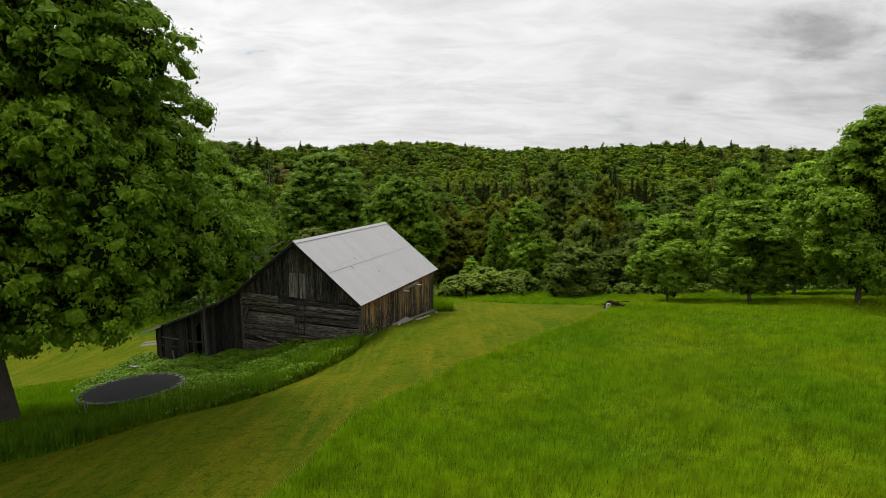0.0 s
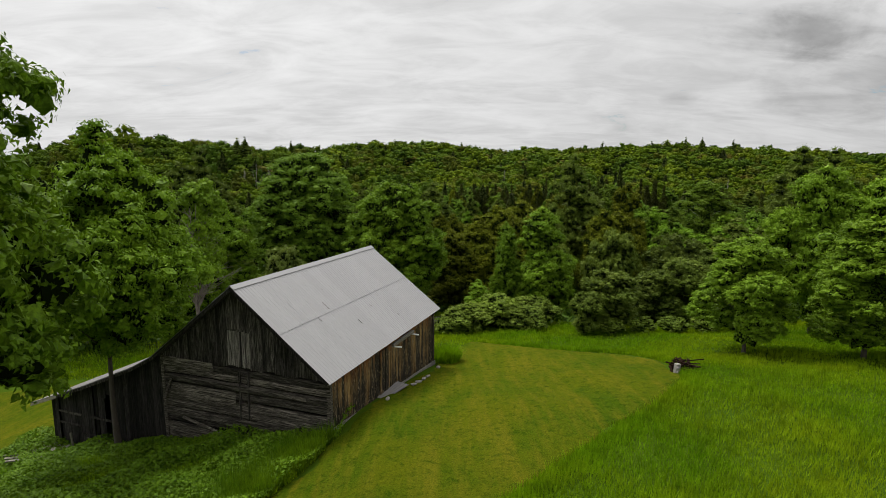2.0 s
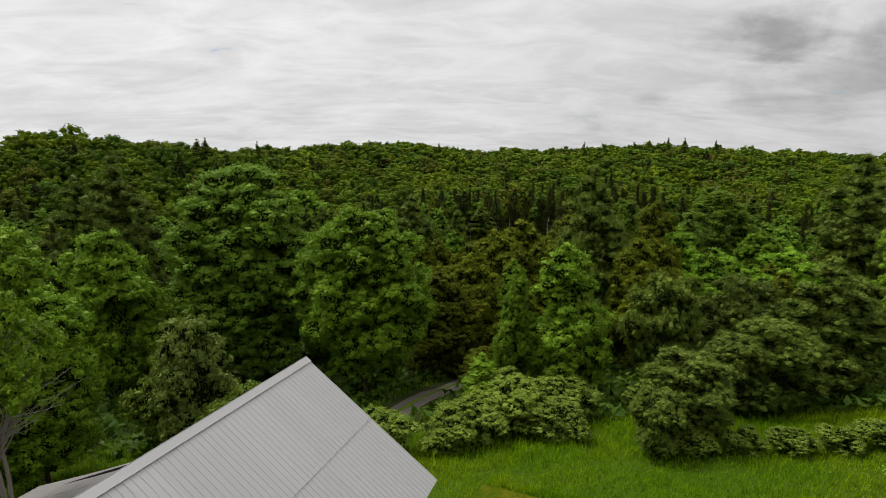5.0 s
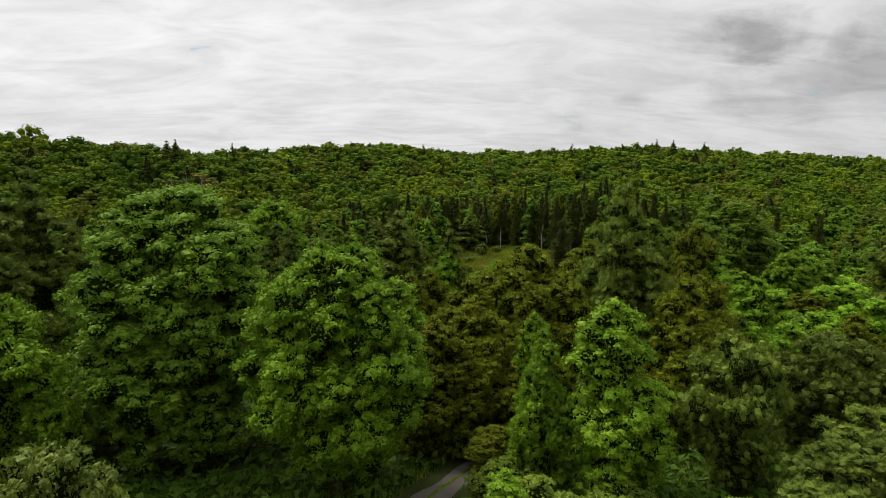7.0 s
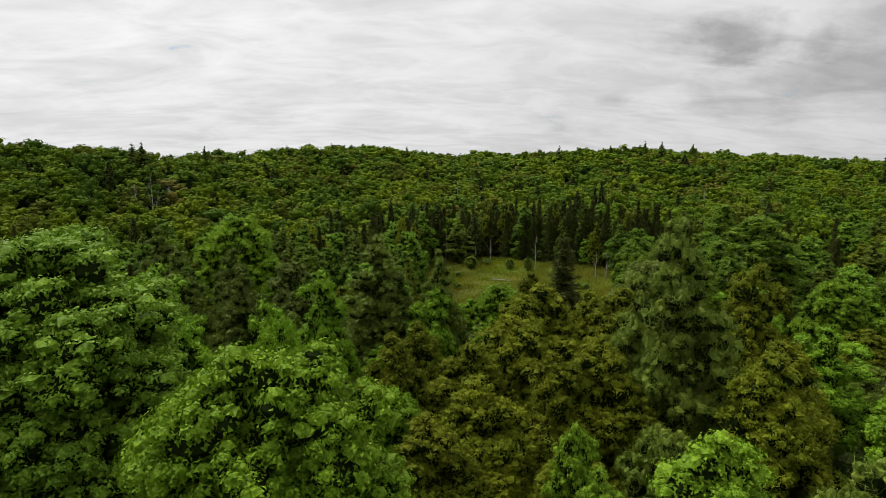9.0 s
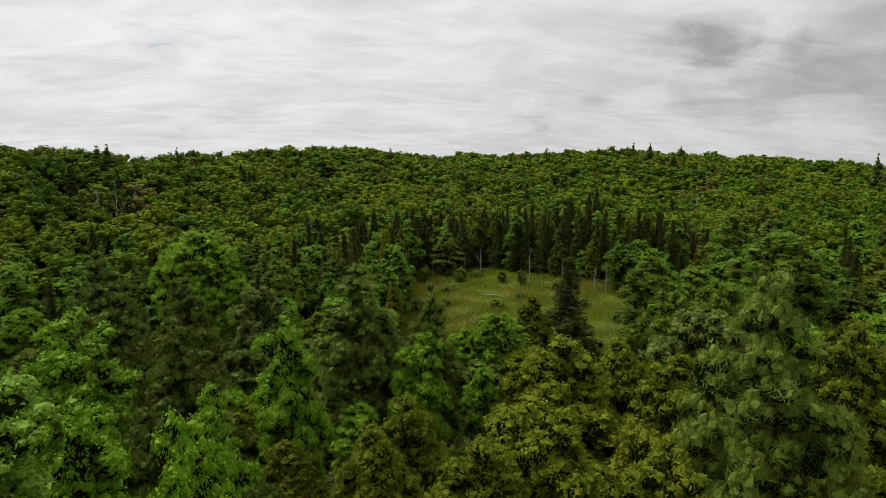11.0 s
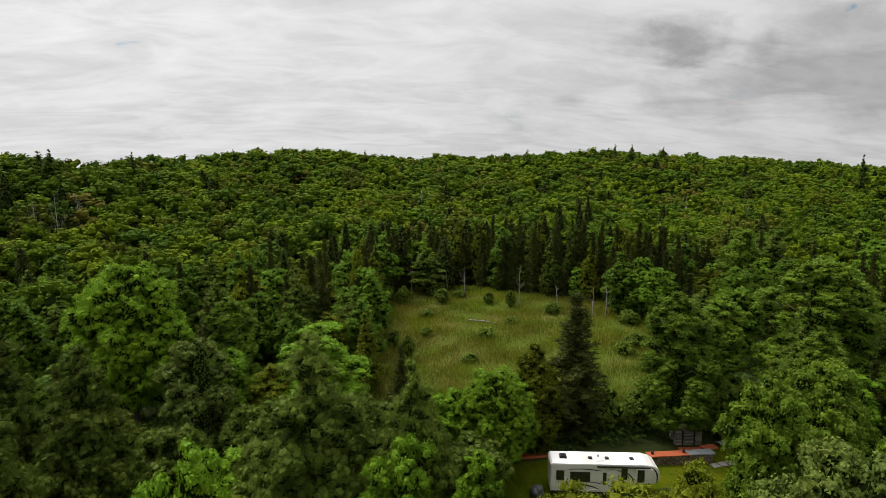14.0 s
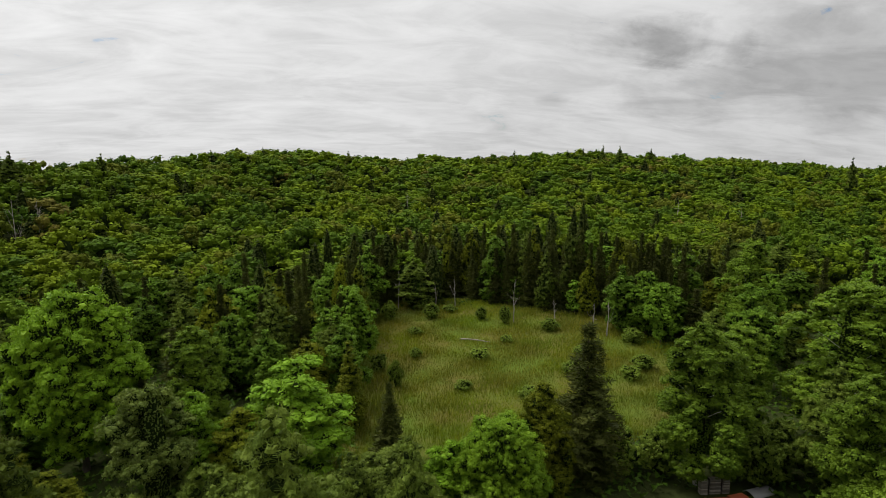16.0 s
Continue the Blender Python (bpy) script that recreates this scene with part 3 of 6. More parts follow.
def broadleaf(seed, H, R, base, shape, n_boughs, bough, n_pads, pad, per, leaf, leaf_mat, bark_mat, r0, flat=0.8, uneven=0.3, up=0.55, slim=0.8, tilt=0.7, outward=0.75, pad_flat=0.72, rings=((5, 0.85), (6, 1.6)), limbs=14, lean=0.03, droop=0.3, plume=False, core=0.45, inner=0.72, scatter=0.4, gap=0.95):
    """A tree whose crown is built of boughs, each layered with small drooping domes of leaves."""
    rng = np.random.default_rng(seed)
    c, size, out = boughs(rng, H, R, base, shape, n_boughs, bough, uneven, flat)
    n = n_pads * 7
    i = rng.choice(len(c), n, p=size**2 / (size**2).sum())
    d = unit(rng.normal(size=(n, 3)) + 0.55 * out[i] + [0, 0, up])
    p = c[i] + d * (size[i] * (0.8 + 0.3 * rng.random(n)))[:, None] * [1, 1, flat]
    inside = np.zeros(n, bool)
    for k in range(len(c)):
        inside |= (i != k) & ((((p - c[k]) / [1, 1, flat]) ** 2).sum(1) < (0.72 * size[k]) ** 2)
    keep = np.flatnonzero(~inside)
    p, way = spaced(rng, p[keep], unit(d[keep] + 0.6 * out[i[keep]]), n_pads, pad * gap)
    m = len(p)
    axis = unit(outward * way + [0, 0, tilt] + 0.15 * rng.normal(size=(m, 3)))
    ps = pad * (0.65 + 0.7 * rng.random(m))
    domes = clumps(rng, p, axis, ps * 0.66, pad_flat, rings, 0.26)
    # leaves that lie over each dome and hang out beyond its rim
    side = unit(np.cross(axis, rng.normal(size=(m, 3))))
    other = np.cross(axis, side)
    a = rng.random((m, per, 1)) * 2 * np.pi
    th = 1.7 * np.sqrt(rng.random((m, per, 1)))
    round_ = np.cos(a) * side[:, None] + np.sin(a) * other[:, None]
    e = np.sin(th) * round_ + np.cos(th) * axis[:, None]
    down = np.cos(th) * round_ - np.sin(th) * axis[:, None]
    q = p[:, None] + e * (ps[:, None, None] * (0.72 + 0.6 * rng.random((m, per, 1)))) * [1, 1, pad_flat]
    if plume:
        nor = e + 0.9 * rng.normal(size=e.shape)
        along = e + 0.5 * axis[:, None] + [0, 0, 0.45]
    else:
        nor = e + [0, 0, 0.35] + scatter * rng.normal(size=e.shape)
        along = down + [0, 0, -droop] + 0.6 * rng.normal(size=e.shape)
    q, nor, along = q.reshape(-1, 3), nor.reshape(-1, 3), along.reshape(-1, 3)
    leaves = leaf_cards(rng, q, nor, leaf * (0.65 + 0.7 * rng.random(len(q))), slim, along=along, single=True)
    # bodies inside boughs and crown, with the shade between leaves put into their colour
    dark = joined([lumps(rng, c, size * inner, flat), shade_core(rng, H, R, base, shape, 0.62 * core)])
    # leaves set close upon these shade-coloured inner bodies
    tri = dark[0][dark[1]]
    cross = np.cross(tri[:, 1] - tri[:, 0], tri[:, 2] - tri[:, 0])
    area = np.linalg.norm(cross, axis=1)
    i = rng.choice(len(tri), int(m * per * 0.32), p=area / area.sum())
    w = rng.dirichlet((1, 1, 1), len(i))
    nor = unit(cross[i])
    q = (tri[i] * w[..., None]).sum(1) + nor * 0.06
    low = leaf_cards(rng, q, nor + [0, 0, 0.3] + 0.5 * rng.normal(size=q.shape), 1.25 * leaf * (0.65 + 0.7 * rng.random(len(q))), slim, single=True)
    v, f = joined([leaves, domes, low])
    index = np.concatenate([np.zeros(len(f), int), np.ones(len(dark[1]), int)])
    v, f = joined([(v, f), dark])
    return trunk_mesh(rng, H, r0, c, bark_mat, lean, limbs), raw_mesh("crown", v, f, [leaf_mat, CROWN_SHADE], index)


def conifer(seed, H, R, base, levels, arms, step, per, length, width, leaf_mat, droop, curve, r0, bark_mat):
    """Whorled branches set with bunches of needles."""
    rng = np.random.default_rng(seed)
    cs, outs, pieces, pads = [], [], [], []
    for i in range(levels):
        h = base + (0.985 - base) * (i + rng.random() * 0.6) / levels
        t = (h - base) / (1 - base)
        L0 = R * max(0.05, (1 - t) ** curve) * (0.6 + 0.4 * min(1, t * 6 + 0.3))
        a0 = rng.random() * 6.28
        for k in range(arms):
            a = a0 + 2 * np.pi * k / arms + rng.normal(0, 0.25)
            L = L0 * (0.7 + 0.55 * rng.random())
            d = np.array([np.cos(a), np.sin(a), 0])
            s = np.arange(0.22 * L, L + 0.01, step)
            if not len(s):
                s = np.array([L])
            zz = h * H + s * (0.12 - droop) + droop * 0.9 * s**2 / max(L, 0.3) * (1 if droop < 0.3 else 0.5)
            p = d * s[:, None]
            p[:, 2] = zz
            side = np.array([-np.sin(a), np.cos(a), 0])
            w = 0.34 * (1 - 0.6 * s / L)[:, None] * L
            for q in (-1, -0.45, 0.1, 0.55, 1):
                cs.append(p + side * w * q * rng.random((len(s), 1)) + rng.normal(0, 0.10, p.shape))
                outs.append(unit(np.repeat((d + side * q * 0.7)[None], len(s), 0)))
            pads += [(d * L * q + [0, 0, float(np.interp(q * L, s, zz)) - 0.1], d, L * w) for q, w in ((0.4, 0.2), (0.72, 0.17))]
            if k % 2 == 0 and L > 1.0:
                ends = np.array([[0, 0, h * H], d * L * 0.5 + [0, 0, zz[len(zz) // 2]], d * L * 0.95 + [0, 0, zz[-1]]])
                pieces.append(tube(ends, [0.05, 0.035, 0.012], 4))
    c, out = np.concatenate(cs), np.concatenate(outs)
    v, f = needles(rng, c, out, per, length, width)
    pc = np.array([q[0] for q in pads])
    pd = np.array([q[1] for q in pads])
    ps = np.array([q[2] for q in pads])
    pv, pf = clumps(rng, pc, pd * 0.35 + [[0, 0, 0.9]], ps, 0.5, ((5, 0.8), (6, 1.5)), 0.25)
    v, f = joined([(v, f), (pv, pf)])
    z = np.linspace(-0.4, H * 0.98, 6)
    pieces.append(tube(np.stack([0 * z, 0 * z, z], 1), r0 * (1 - 0.95 * np.clip(z / H, 0, 1)), 8))
    tv, tf = joined(pieces)
    return raw_mesh("trunk", tv, tf, [bark_mat], flat=False), raw_mesh("crown", v, f, [leaf_mat])


KINDS = {}


def kind(key, name, label, H, R, builder, seeds):
    KINDS[key] = dict(name=name, label=label, H=H, R=R, make=builder, seeds=list(seeds), meshes={})


kind("maple", "maple_tree", "broad green maple tree with layered tufts of leaves", 17, 6.0, lambda s: broadleaf(s, 17, 6.0, 0.08, round_crown, 110, 1.5, 1150, 0.5, 56, 0.16, LEAF_MAPLE, BARK_GREY, 0.34), (1, 2, 3))
kind("bigmaple", "maple_tree", "tall dark green maple tree with a dense rounded crown", 21, 6.5, lambda s: broadleaf(s, 21, 6.5, 0.05, round_crown, 170, 1.5, 1700, 0.5, 54, 0.16, LEAF_MAPLE_DARK, BARK_GREY, 0.42), (4,))
kind("oldmaple", "maple_tree", "huge old maple", 27, 9.6, lambda s: broadleaf(s, 27, 9.6, 0.13, spreading_crown, 250, 1.75, 2900, 0.52, 48, 0.17, LEAF_MAPLE, BARK_GREY, 0.42, limbs=34, uneven=0.45, inner=0.55), (44,))
kind("yardmaple", "maple_tree", "maple tree with a slim trunk", 15, 4.6, lambda s: broadleaf(s, 15, 4.6, 0.37, leader_crown, 75, 1.2, 800, 0.4, 52, 0.13, LEAF_MAPLE, BARK_GREY, 0.16, uneven=0.4), (45,))
kind("smallmaple", "maple_tree", "slender young maple tree with bright layered leaves", 12, 3.6, lambda s: broadleaf(s, 12, 3.6, 0.05, leader_crown, 60, 1.0, 640, 0.36, 48, 0.12, LEAF_ASH, BARK_GREY, 0.16, uneven=0.4), (5, 6))
kind("lime", "leafy_tree", "small rounded tree with bright yellow-green leaves", 12, 3.6, lambda s: broadleaf(s, 12, 3.6, 0.10, round_crown, 48, 1.1, 500, 0.42, 46, 0.14, LEAF_LIME, BARK_GREY, 0.17, flat=0.62), (7, 8))
kind("ash", "ash_tree", "light green ash tree at the meadow edge", 10, 3.6, lambda s: broadleaf(s, 10, 3.6, 0.09, egg_crown, 52, 1.0, 900, 0.31, 38, 0.115, LEAF_ASH_BRIGHT, BARK_GREY, 0.13, uneven=0.42, inner=0.62, core=0.35), (9, 10))
kind("pale", "maple_tree", "pale silvery-green leafy tree", 15, 4.4, lambda s: broadleaf(s, 15, 4.4, 0.12, round_crown, 55, 1.2, 700, 0.38, 38, 0.15, LEAF_PALE, BARK_GREY, 0.2, flat=0.65), (11,))
kind("poplar", "birch_tree", "airy green birch tree with pale slender trunk", 18, 4.6, lambda s: broadleaf(s, 18, 4.6, 0.12, egg_crown, 65, 1.2, 850, 0.36, 36, 0.15, LEAF_POPLAR, BARK_BIRCH, 0.17, uneven=0.4, limbs=18, core=0.3, inner=0.6, flat=0.8, pad_flat=0.8), (12, 13))
kind("cedar", "cedar_tree", "dense olive-brown white cedar tree", 13, 3.4, lambda s: broadleaf(s, 13, 3.4, 0.02, broad_crown, 64, 1.0, 900, 0.32, 36, 0.15, LEAF_CEDAR, BARK_PINE, 0.2, flat=1.0, slim=0.5, uneven=0.24, up=0.5, outward=0.9, pad_flat=0.85, scatter=0.6, inner=0.78), (14, 15, 16))
kind("narrowcedar", "cedar_tree", "narrow brownish cedar tree", 12, 2.0, lambda s: broadleaf(s, 12, 2.0, 0.02, cone_crown, 44, 0.75, 480, 0.3, 24, 0.16, LEAF_CEDAR, BARK_PINE, 0.15, flat=1.2, slim=0.5, uneven=0.3, up=0.5, outward=0.9, pad_flat=0.9, scatter=0.6, inner=0.78), (17,))
kind("pine", "pine_tree", "soft grey-green white pine tree with feathery branches", 18, 4.8, lambda s: broadleaf(s, 18, 4.8, 0.06, pine_crown, 80, 1.45, 1000, 0.34, 40, 0.30, LEAF_PINE, BARK_PINE, 0.24, flat=0.5, slim=0.10, uneven=0.55, plume=True, core=0.3, inner=0.66, outward=0.7, tilt=1.0, pad_flat=1.1, up=0.7), (18, 19, 20))
kind("youngpine", "pine_tree", "bushy young white pine at the wood edge", 7.5, 3.0, lambda s: broadleaf(s, 7.5, 3.0, 0.02, round_crown, 46, 0.85, 520, 0.27, 34, 0.24, LEAF_PINE, BARK_PINE, 0.12, flat=0.85, slim=0.10, uneven=0.4, plume=True, inner=0.7, outward=0.7, tilt=0.8, pad_flat=1.1), (26, 27))
kind("thinash", "ash_tree", "half-bare tree with pale green leaves over grey twiggy limbs", 13, 2.7, lambda s: broadleaf(s, 13, 2.7, 0.5, round_crown, 26, 0.85, 260, 0.32, 38, 0.12, LEAF_ASH_BRIGHT, BARK_TWIGGY, 0.14, limbs=30, inner=0.4, core=0.1), (28,))
kind("spruce", "spruce_tree", "dark conical spruce tree with drooping branches", 18, 4.0, lambda s: conifer(s, 18, 4.0, 0.03, 28, 6, 0.7, 5, 0.55, 0.06, LEAF_SPRUCE, 0.32, 0.9, 0.24, BARK_PINE), (21, 22))
kind("shrub", "shrub", "green leafy shrub at the wood edge", 3.4, 2.2, lambda s: broadleaf(s, 3.4, 2.2, 0.02, round_crown, 34, 0.65, 300, 0.22, 24, 0.10, LEAF_SHRUB, BARK_GREY, 0.05, uneven=0.45, limbs=18, flat=0.75), (23, 24))
kind("greybush", "shrub", "grey-green leafy bush beside the wood", 7, 3.0, lambda s: broadleaf(s, 7, 3.0, 0.04, round_crown, 50, 0.85, 520, 0.29, 24, 0.12, LEAF_PALE, BARK_GREY, 0.09, limbs=16, flat=0.7), (25,))
kind("mid_maple", "maple_tree", "green broadleaf tree in the valley wood", 15, 4.6, lambda s: broadleaf(s, 15, 4.6, 0.08, round_crown, 44, 1.45, 420, 0.52, 26, 0.23, LEAF_WOOD, BARK_GREY, 0.22), (31, 32, 33))
kind("mid_ash", "leafy_tree", "light green broadleaf tree in the valley wood", 14, 4.0, lambda s: broadleaf(s, 14, 4.0, 0.08, egg_crown, 40, 1.3, 380, 0.48, 26, 0.22, LEAF_WOOD, BARK_GREY, 0.18, flat=0.62), (34, 35))
kind("mid_pine", "pine_tree", "grey-green pine tree in the valley wood", 17, 4.4, lambda s: broadleaf(s, 17, 4.4, 0.06, pine_crown, 64, 1.3, 400, 0.42, 24, 0.45, LEAF_PINE, BARK_PINE, 0.22, flat=0.45, slim=0.14, uneven=0.5, plume=True, core=0.3, inner=0.68, outward=0.8, tilt=1.0, pad_flat=0.9), (36, 37))
kind("mid_spruce", "spruce_tree", "dark spruce tree in the valley wood", 16, 3.2, lambda s: conifer(s, 16, 3.2, 0.04, 20, 5, 0.9, 5, 0.65, 0.09, LEAF_SPRUCE, 0.3, 0.9, 0.2, BARK_PINE), (38, 39))
kind("mid_cedar", "cedar_tree", "olive cedar tree in the valley wood", 12, 2.8, lambda s: broadleaf(s, 12, 2.8, 0.02, egg_crown, 42, 1.0, 340, 0.42, 24, 0.24, LEAF_CEDAR, BARK_PINE, 0.16, flat=1.0, slim=0.5, uneven=0.24, outward=0.9, pad_flat=0.85, scatter=0.6, inner=0.78), (40, 41))
planted = []
tree_rng = random.Random(5)


def plant(key, x, y, top, R, group="", label="", spin=None):
    """A tree of that kind with its foot on the ground at (x, y), its tip at the height top and a crown of radius R."""
    z = ground_z(x, y)
    H = max(top - z, 1.0)
    if key == "pine" and H < 11:
        key = "youngpine"
    if key == "shrub":
        H = max(H, 1.15 * R)
    k = KINDS[key]
    s = k["seeds"][len(planted) % len(k["seeds"])]
    m = pose(x, y, z, 0, 0, tree_rng.uniform(0, 360) if spin is None else spin) @ Matrix.Diagonal((R / k["R"], R / k["R"], H / k["H"], 1))
    if s not in k["meshes"]:
        k["meshes"][s] = k["make"](s)
    trunk, crown = k["meshes"][s]
    tree = tagged(new(k["name"]), label or k["label"], k["name"].split("_")[0] if k["name"] == "shrub" else "tree", group or "trees of the wood")
    tree.matrix_world = m
    part("trunk", trunk, tree)
    part("crown", crown, tree)
    planted.append((x, y, R))
    return tree


for row in [(-18.6, 84.0, 13.2, 7.0)]:
    plant("bigmaple", *row)
plant("oldmaple", -18.9, 22.3, 27.5, 8.5, label="old maple tree with thick trunk beside the trampoline", group="trees round the farmyard")
plant("yardmaple", -17.6, 39.0, 13.4, 4.7, label="maple tree with slim trunk in front of the shed", group="trees round the farmyard")
for row in [(-6.0, 75.5, 9.6, 5.2), (-23.5, 61, 6.4, 4.0), (16.7, 136.5, -2.0, 4.6), (-28.2, 158, 7.4, 6.5), (-36, 66, 7.4, 4.6)]:
    plant("maple", *row)
for row in [(10.6, 71.6, 7.6, 3.7), (6.9, 73.5, 5.3, 2.1), (7.3, 77, 5.4, 1.9), (3.2, 66, 0.6, 1.8)]:
    plant("smallmaple", *row)
for row in [(12.9, 101.5, 6.2, 4.8), (8.1, 92, 5.9, 4.2), (4.4, 90.5, 4.6, 3.6), (20.2, 82, 6.3, 3.4), (12.6, 87, 5.7, 3.8), (23.4, 85, 5.7, 3.6), (-0.6, 92, 4.9, 3.0), (11.2, 104, 4.4, 3.8), (16.4, 93, 7.4, 4.0), (18.6, 104, 4.8, 3.6), (26.2, 92, 9.2, 3.6), (1.5, 97, 4.2, 3.0), (22.1, 139.5, -0.2, 3.4)]:
    plant("cedar", *row)
for row in [(0.9, 81.5, 3.6, 3.4), (4.3, 84.5, 4.4, 3.4), (8.4, 80.6, 2.0, 2.8), (9.4, 86.5, 5.0, 3.2)]:
    plant("cedar", *row)
plant("narrowcedar", 3.2, 159, -0.8, 2.6)
for row in [(17.5, 87.5, 13.6, 4.8), (19.0, 72, 4.6, 3.3), (26.5, 74, 4.0, 4.2), (14.8, 59.5, 2.6, 3.0), (-38.9, 100, 14.7, 7.0), (-37.7, 90, 12.4, 5.6), (-2.1, 118.5, 8.9, 6.2), (4.9, 116, 7.4, 3.6), (-14.1, 104, 8.0, 4.4), (-21, 128, 6.2, 4.8), (-33.1, 135, 8.2, 5.7), (-25.4, 121, 7.2, 4.5), (24, 66, 2.6, 3.8), (53.9, 95, 15.0, 6.6), (60.7, 98, 15.0, 6.0), (31, 70, 6.5, 4.2), (-45, 84, 13, 6), (20.5, 65, 1.5, 3.0)]:
    plant("pine", *row)
for row in [(3.9, 113.3, 3.1, 2.9), (35.5, 95, 3.4, 3.6), (43.2, 92, 3.4, 3.9), (35.8, 105, 5.0, 3.9), (-0.8, 87, 3.0, 2.6), (-7.4, 108, 6.7, 3.0), (-24.3, 110, 6.4, 4.5), (-16.3, 95, 6.1, 3.2), (-7.6, 86, 8.6, 2.2), (-3.0, 149, 0.8, 6.0), (33, 84, 2.8, 3.2), (-10.5, 99, 5.0, 2.6), (11.5, 122.5, -3.5, 2.0)]:
    plant("lime", *row)
for row in [(19.1, 46, 7.5, 3.3), (24.1, 42.5, 8.9, 3.8), (33.8, 52, 12.0, 4.2), (28.9, 37.5, 15.5, 4.8), (29.5, 55, 12.0, 3.8), (36, 44, 12.5, 4.6), (41, 50, 13, 4.5), (-27.5, 77, 8.0, 4.8)]:
    plant("ash", *row, group="trees along the meadow")
plant("maple", 15.3, 133, -0.9, 3.3)
plant("pine", 7.2, 132.5, -0.8, 4.0)
plant("pine", 2.4, 133.5, -2.2, 3.4)
plant("lime", 11.6, 135.5, -3.4, 2.6)
plant("pine", -3.5, 131, -1.0, 3.8)
plant("cedar", 4.6, 76.6, -2.6, 1.9)
plant("shrub", 5.2, 73.6, -3.0, 1.6, group="shrubs at the wood's edge")
plant("pale", 21.6, 97.5, 9.0, 4.3)
plant("pale", -15.5, 142, 2.0, 4.2)
for row in [(28.3, 107, 8.9, 4.3), (23.2, 105, 8.8, 3.6), (61.2, 140, 8.8, 7.4), (39.8, 138, 5.2, 5.6), (77.1, 175, 8.3, 5.2), (-15.7, 160, 2.0, 4.6), (45.5, 141, 1.0, 4.6), (52, 147, 2.0, 5.0), (33.5, 111, 7.2, 3.8), (48, 126, 3.5, 4.5)]:
    plant("poplar", *row)
for row in [(28.5, 142, 5.4, 5.4), (7.5, 150, -3, 2.6)]:
    plant("spruce", *row)
for row in [(4.6, 63.5, -0.9, 3.0), (1.8, 62, -1.6, 2.4), (7.2, 61.5, -2.2, 2.0), (8.5, 65, -1.2, 2.6), (0.6, 60.5, -2.0, 1.8), (-7.6, 57, -1.0, 2.2), (-3.6, 60, -1.2, 2.2), (-11, 60, 0.8, 2.6), (5.2, 68, -1.4, 2.4), (15.5, 64.5, -1.5, 2.2), (10, 69, -2.2, 2.0), (-18, 66, 1.0, 2.8), (3.4, 71.5, -2.6, 1.4), (19, 140, -8.5, 2.6), (13, 139, -8.0, 2.4), (33, 143, -8, 3.0), (37, 141, -8, 2.6), (9, 136, -8.5, 2.8)]:
    plant("shrub", *row, group="shrubs at the wood's edge")
plant("pine", 11.9, 57.8, 1.0, 1.7, label="bushy young pine at the meadow's edge")
plant("greybush", -15.2, 62.5, 4.4, 2.8)
plant("thinash", -18.9, 52.4, 10.6, 2.6)
for x, y in ((14, 57.6), (16.6, 57.2), (19.2, 56.8), (21.8, 56.6), (24.2, 56.8), (26.6, 57.2)):
    plant("shrub", x, y, ground_z(x, y) + 1.2, 1.25, group="shrubs at the wood's edge", label="low brownish-green bracken at the meadow's edge")


def open_ground(x, y, r):
    """True where fields, lots, the track or the marsh leave no room for a tree."""
    if y < 64 + 0.06 * abs(x) and -62 < x < 48:
        return True
    if x > 0 and y < 52 + 0.5 * (x - 48):
        return True
    if 13 < x < 46 and 108 < y < 137:
        return True
    if 5 < x < 56 and 146 < y < 212 and abs(x - 30) < 27:
        return True
    return bool((np.hypot(LANE[:, 0] - x, LANE[:, 1] - y) < 1.6 + r * 0.7).any())


def scatter_wood():
    """Fills the valley wood between the trees placed one by one."""
    rng = random.Random(11)
    names = ["mid_maple", "mid_ash", "mid_pine", "mid_cedar", "mid_spruce"]
    tries = 0
    made = 0
    while tries < 14000 and made < 560:
        tries += 1
        y = 66 + 150 * rng.random() ** 0.9
        x = rng.uniform(-0.95, 1.15) * (y + 12)
        R = rng.uniform(2.4, 4.6)
        if open_ground(x, y, R) or (y < 82 and -26 < x < 13):
            continue
        if any((x - a) ** 2 + (y - b) ** 2 < (0.62 * (R + c)) ** 2 for a, b, c in planted):
            continue
        n = noise.noise((x / 28, y / 28, 3.0))
        w = [1.5, 1.2, 1.0 + 2.5 * max(0, n), 0.8 + 2.0 * max(0, -n), 0.25 + 1.2 * (y > 150)]
        close = y < 145 and abs(x) < 48
        if close:
            w = [0.5, 0.5, 2.4, 1.3, 0]
        key = rng.choices(names, w)[0]
        tall = rng.uniform(9.5, 16.5) if key != "mid_cedar" else rng.uniform(8, 12)
        z = ground_z(x, y)
        limit = 0.06 * y + 5.0 if abs(x) < 30 else 40
        limit = min(limit, 9.0 if (abs(x) < 26 and y < 150) else 40)
        if y > 136 and y < 150 and 5 < x < 56:
            limit = -6.5
        if close:
            tall = min(tall, rng.uniform(6.5, 11))
        top = min(z + tall, limit)
        if top - z < 3.5:
            continue
        if y < 150 and abs(x) < 60:
            if key == "mid_cedar" and y < 76:
                continue
            key = {"mid_maple": "maple", "mid_ash": "lime", "mid_pine": "pine", "mid_cedar": "cedar"}.get(key, key)
        plant(key, x, y, top, max(R, 0.27 * (top - z)) if "spruce" not in key else R * 0.75)
        made += 1


scatter_wood()

# ---- the wooded hill ----


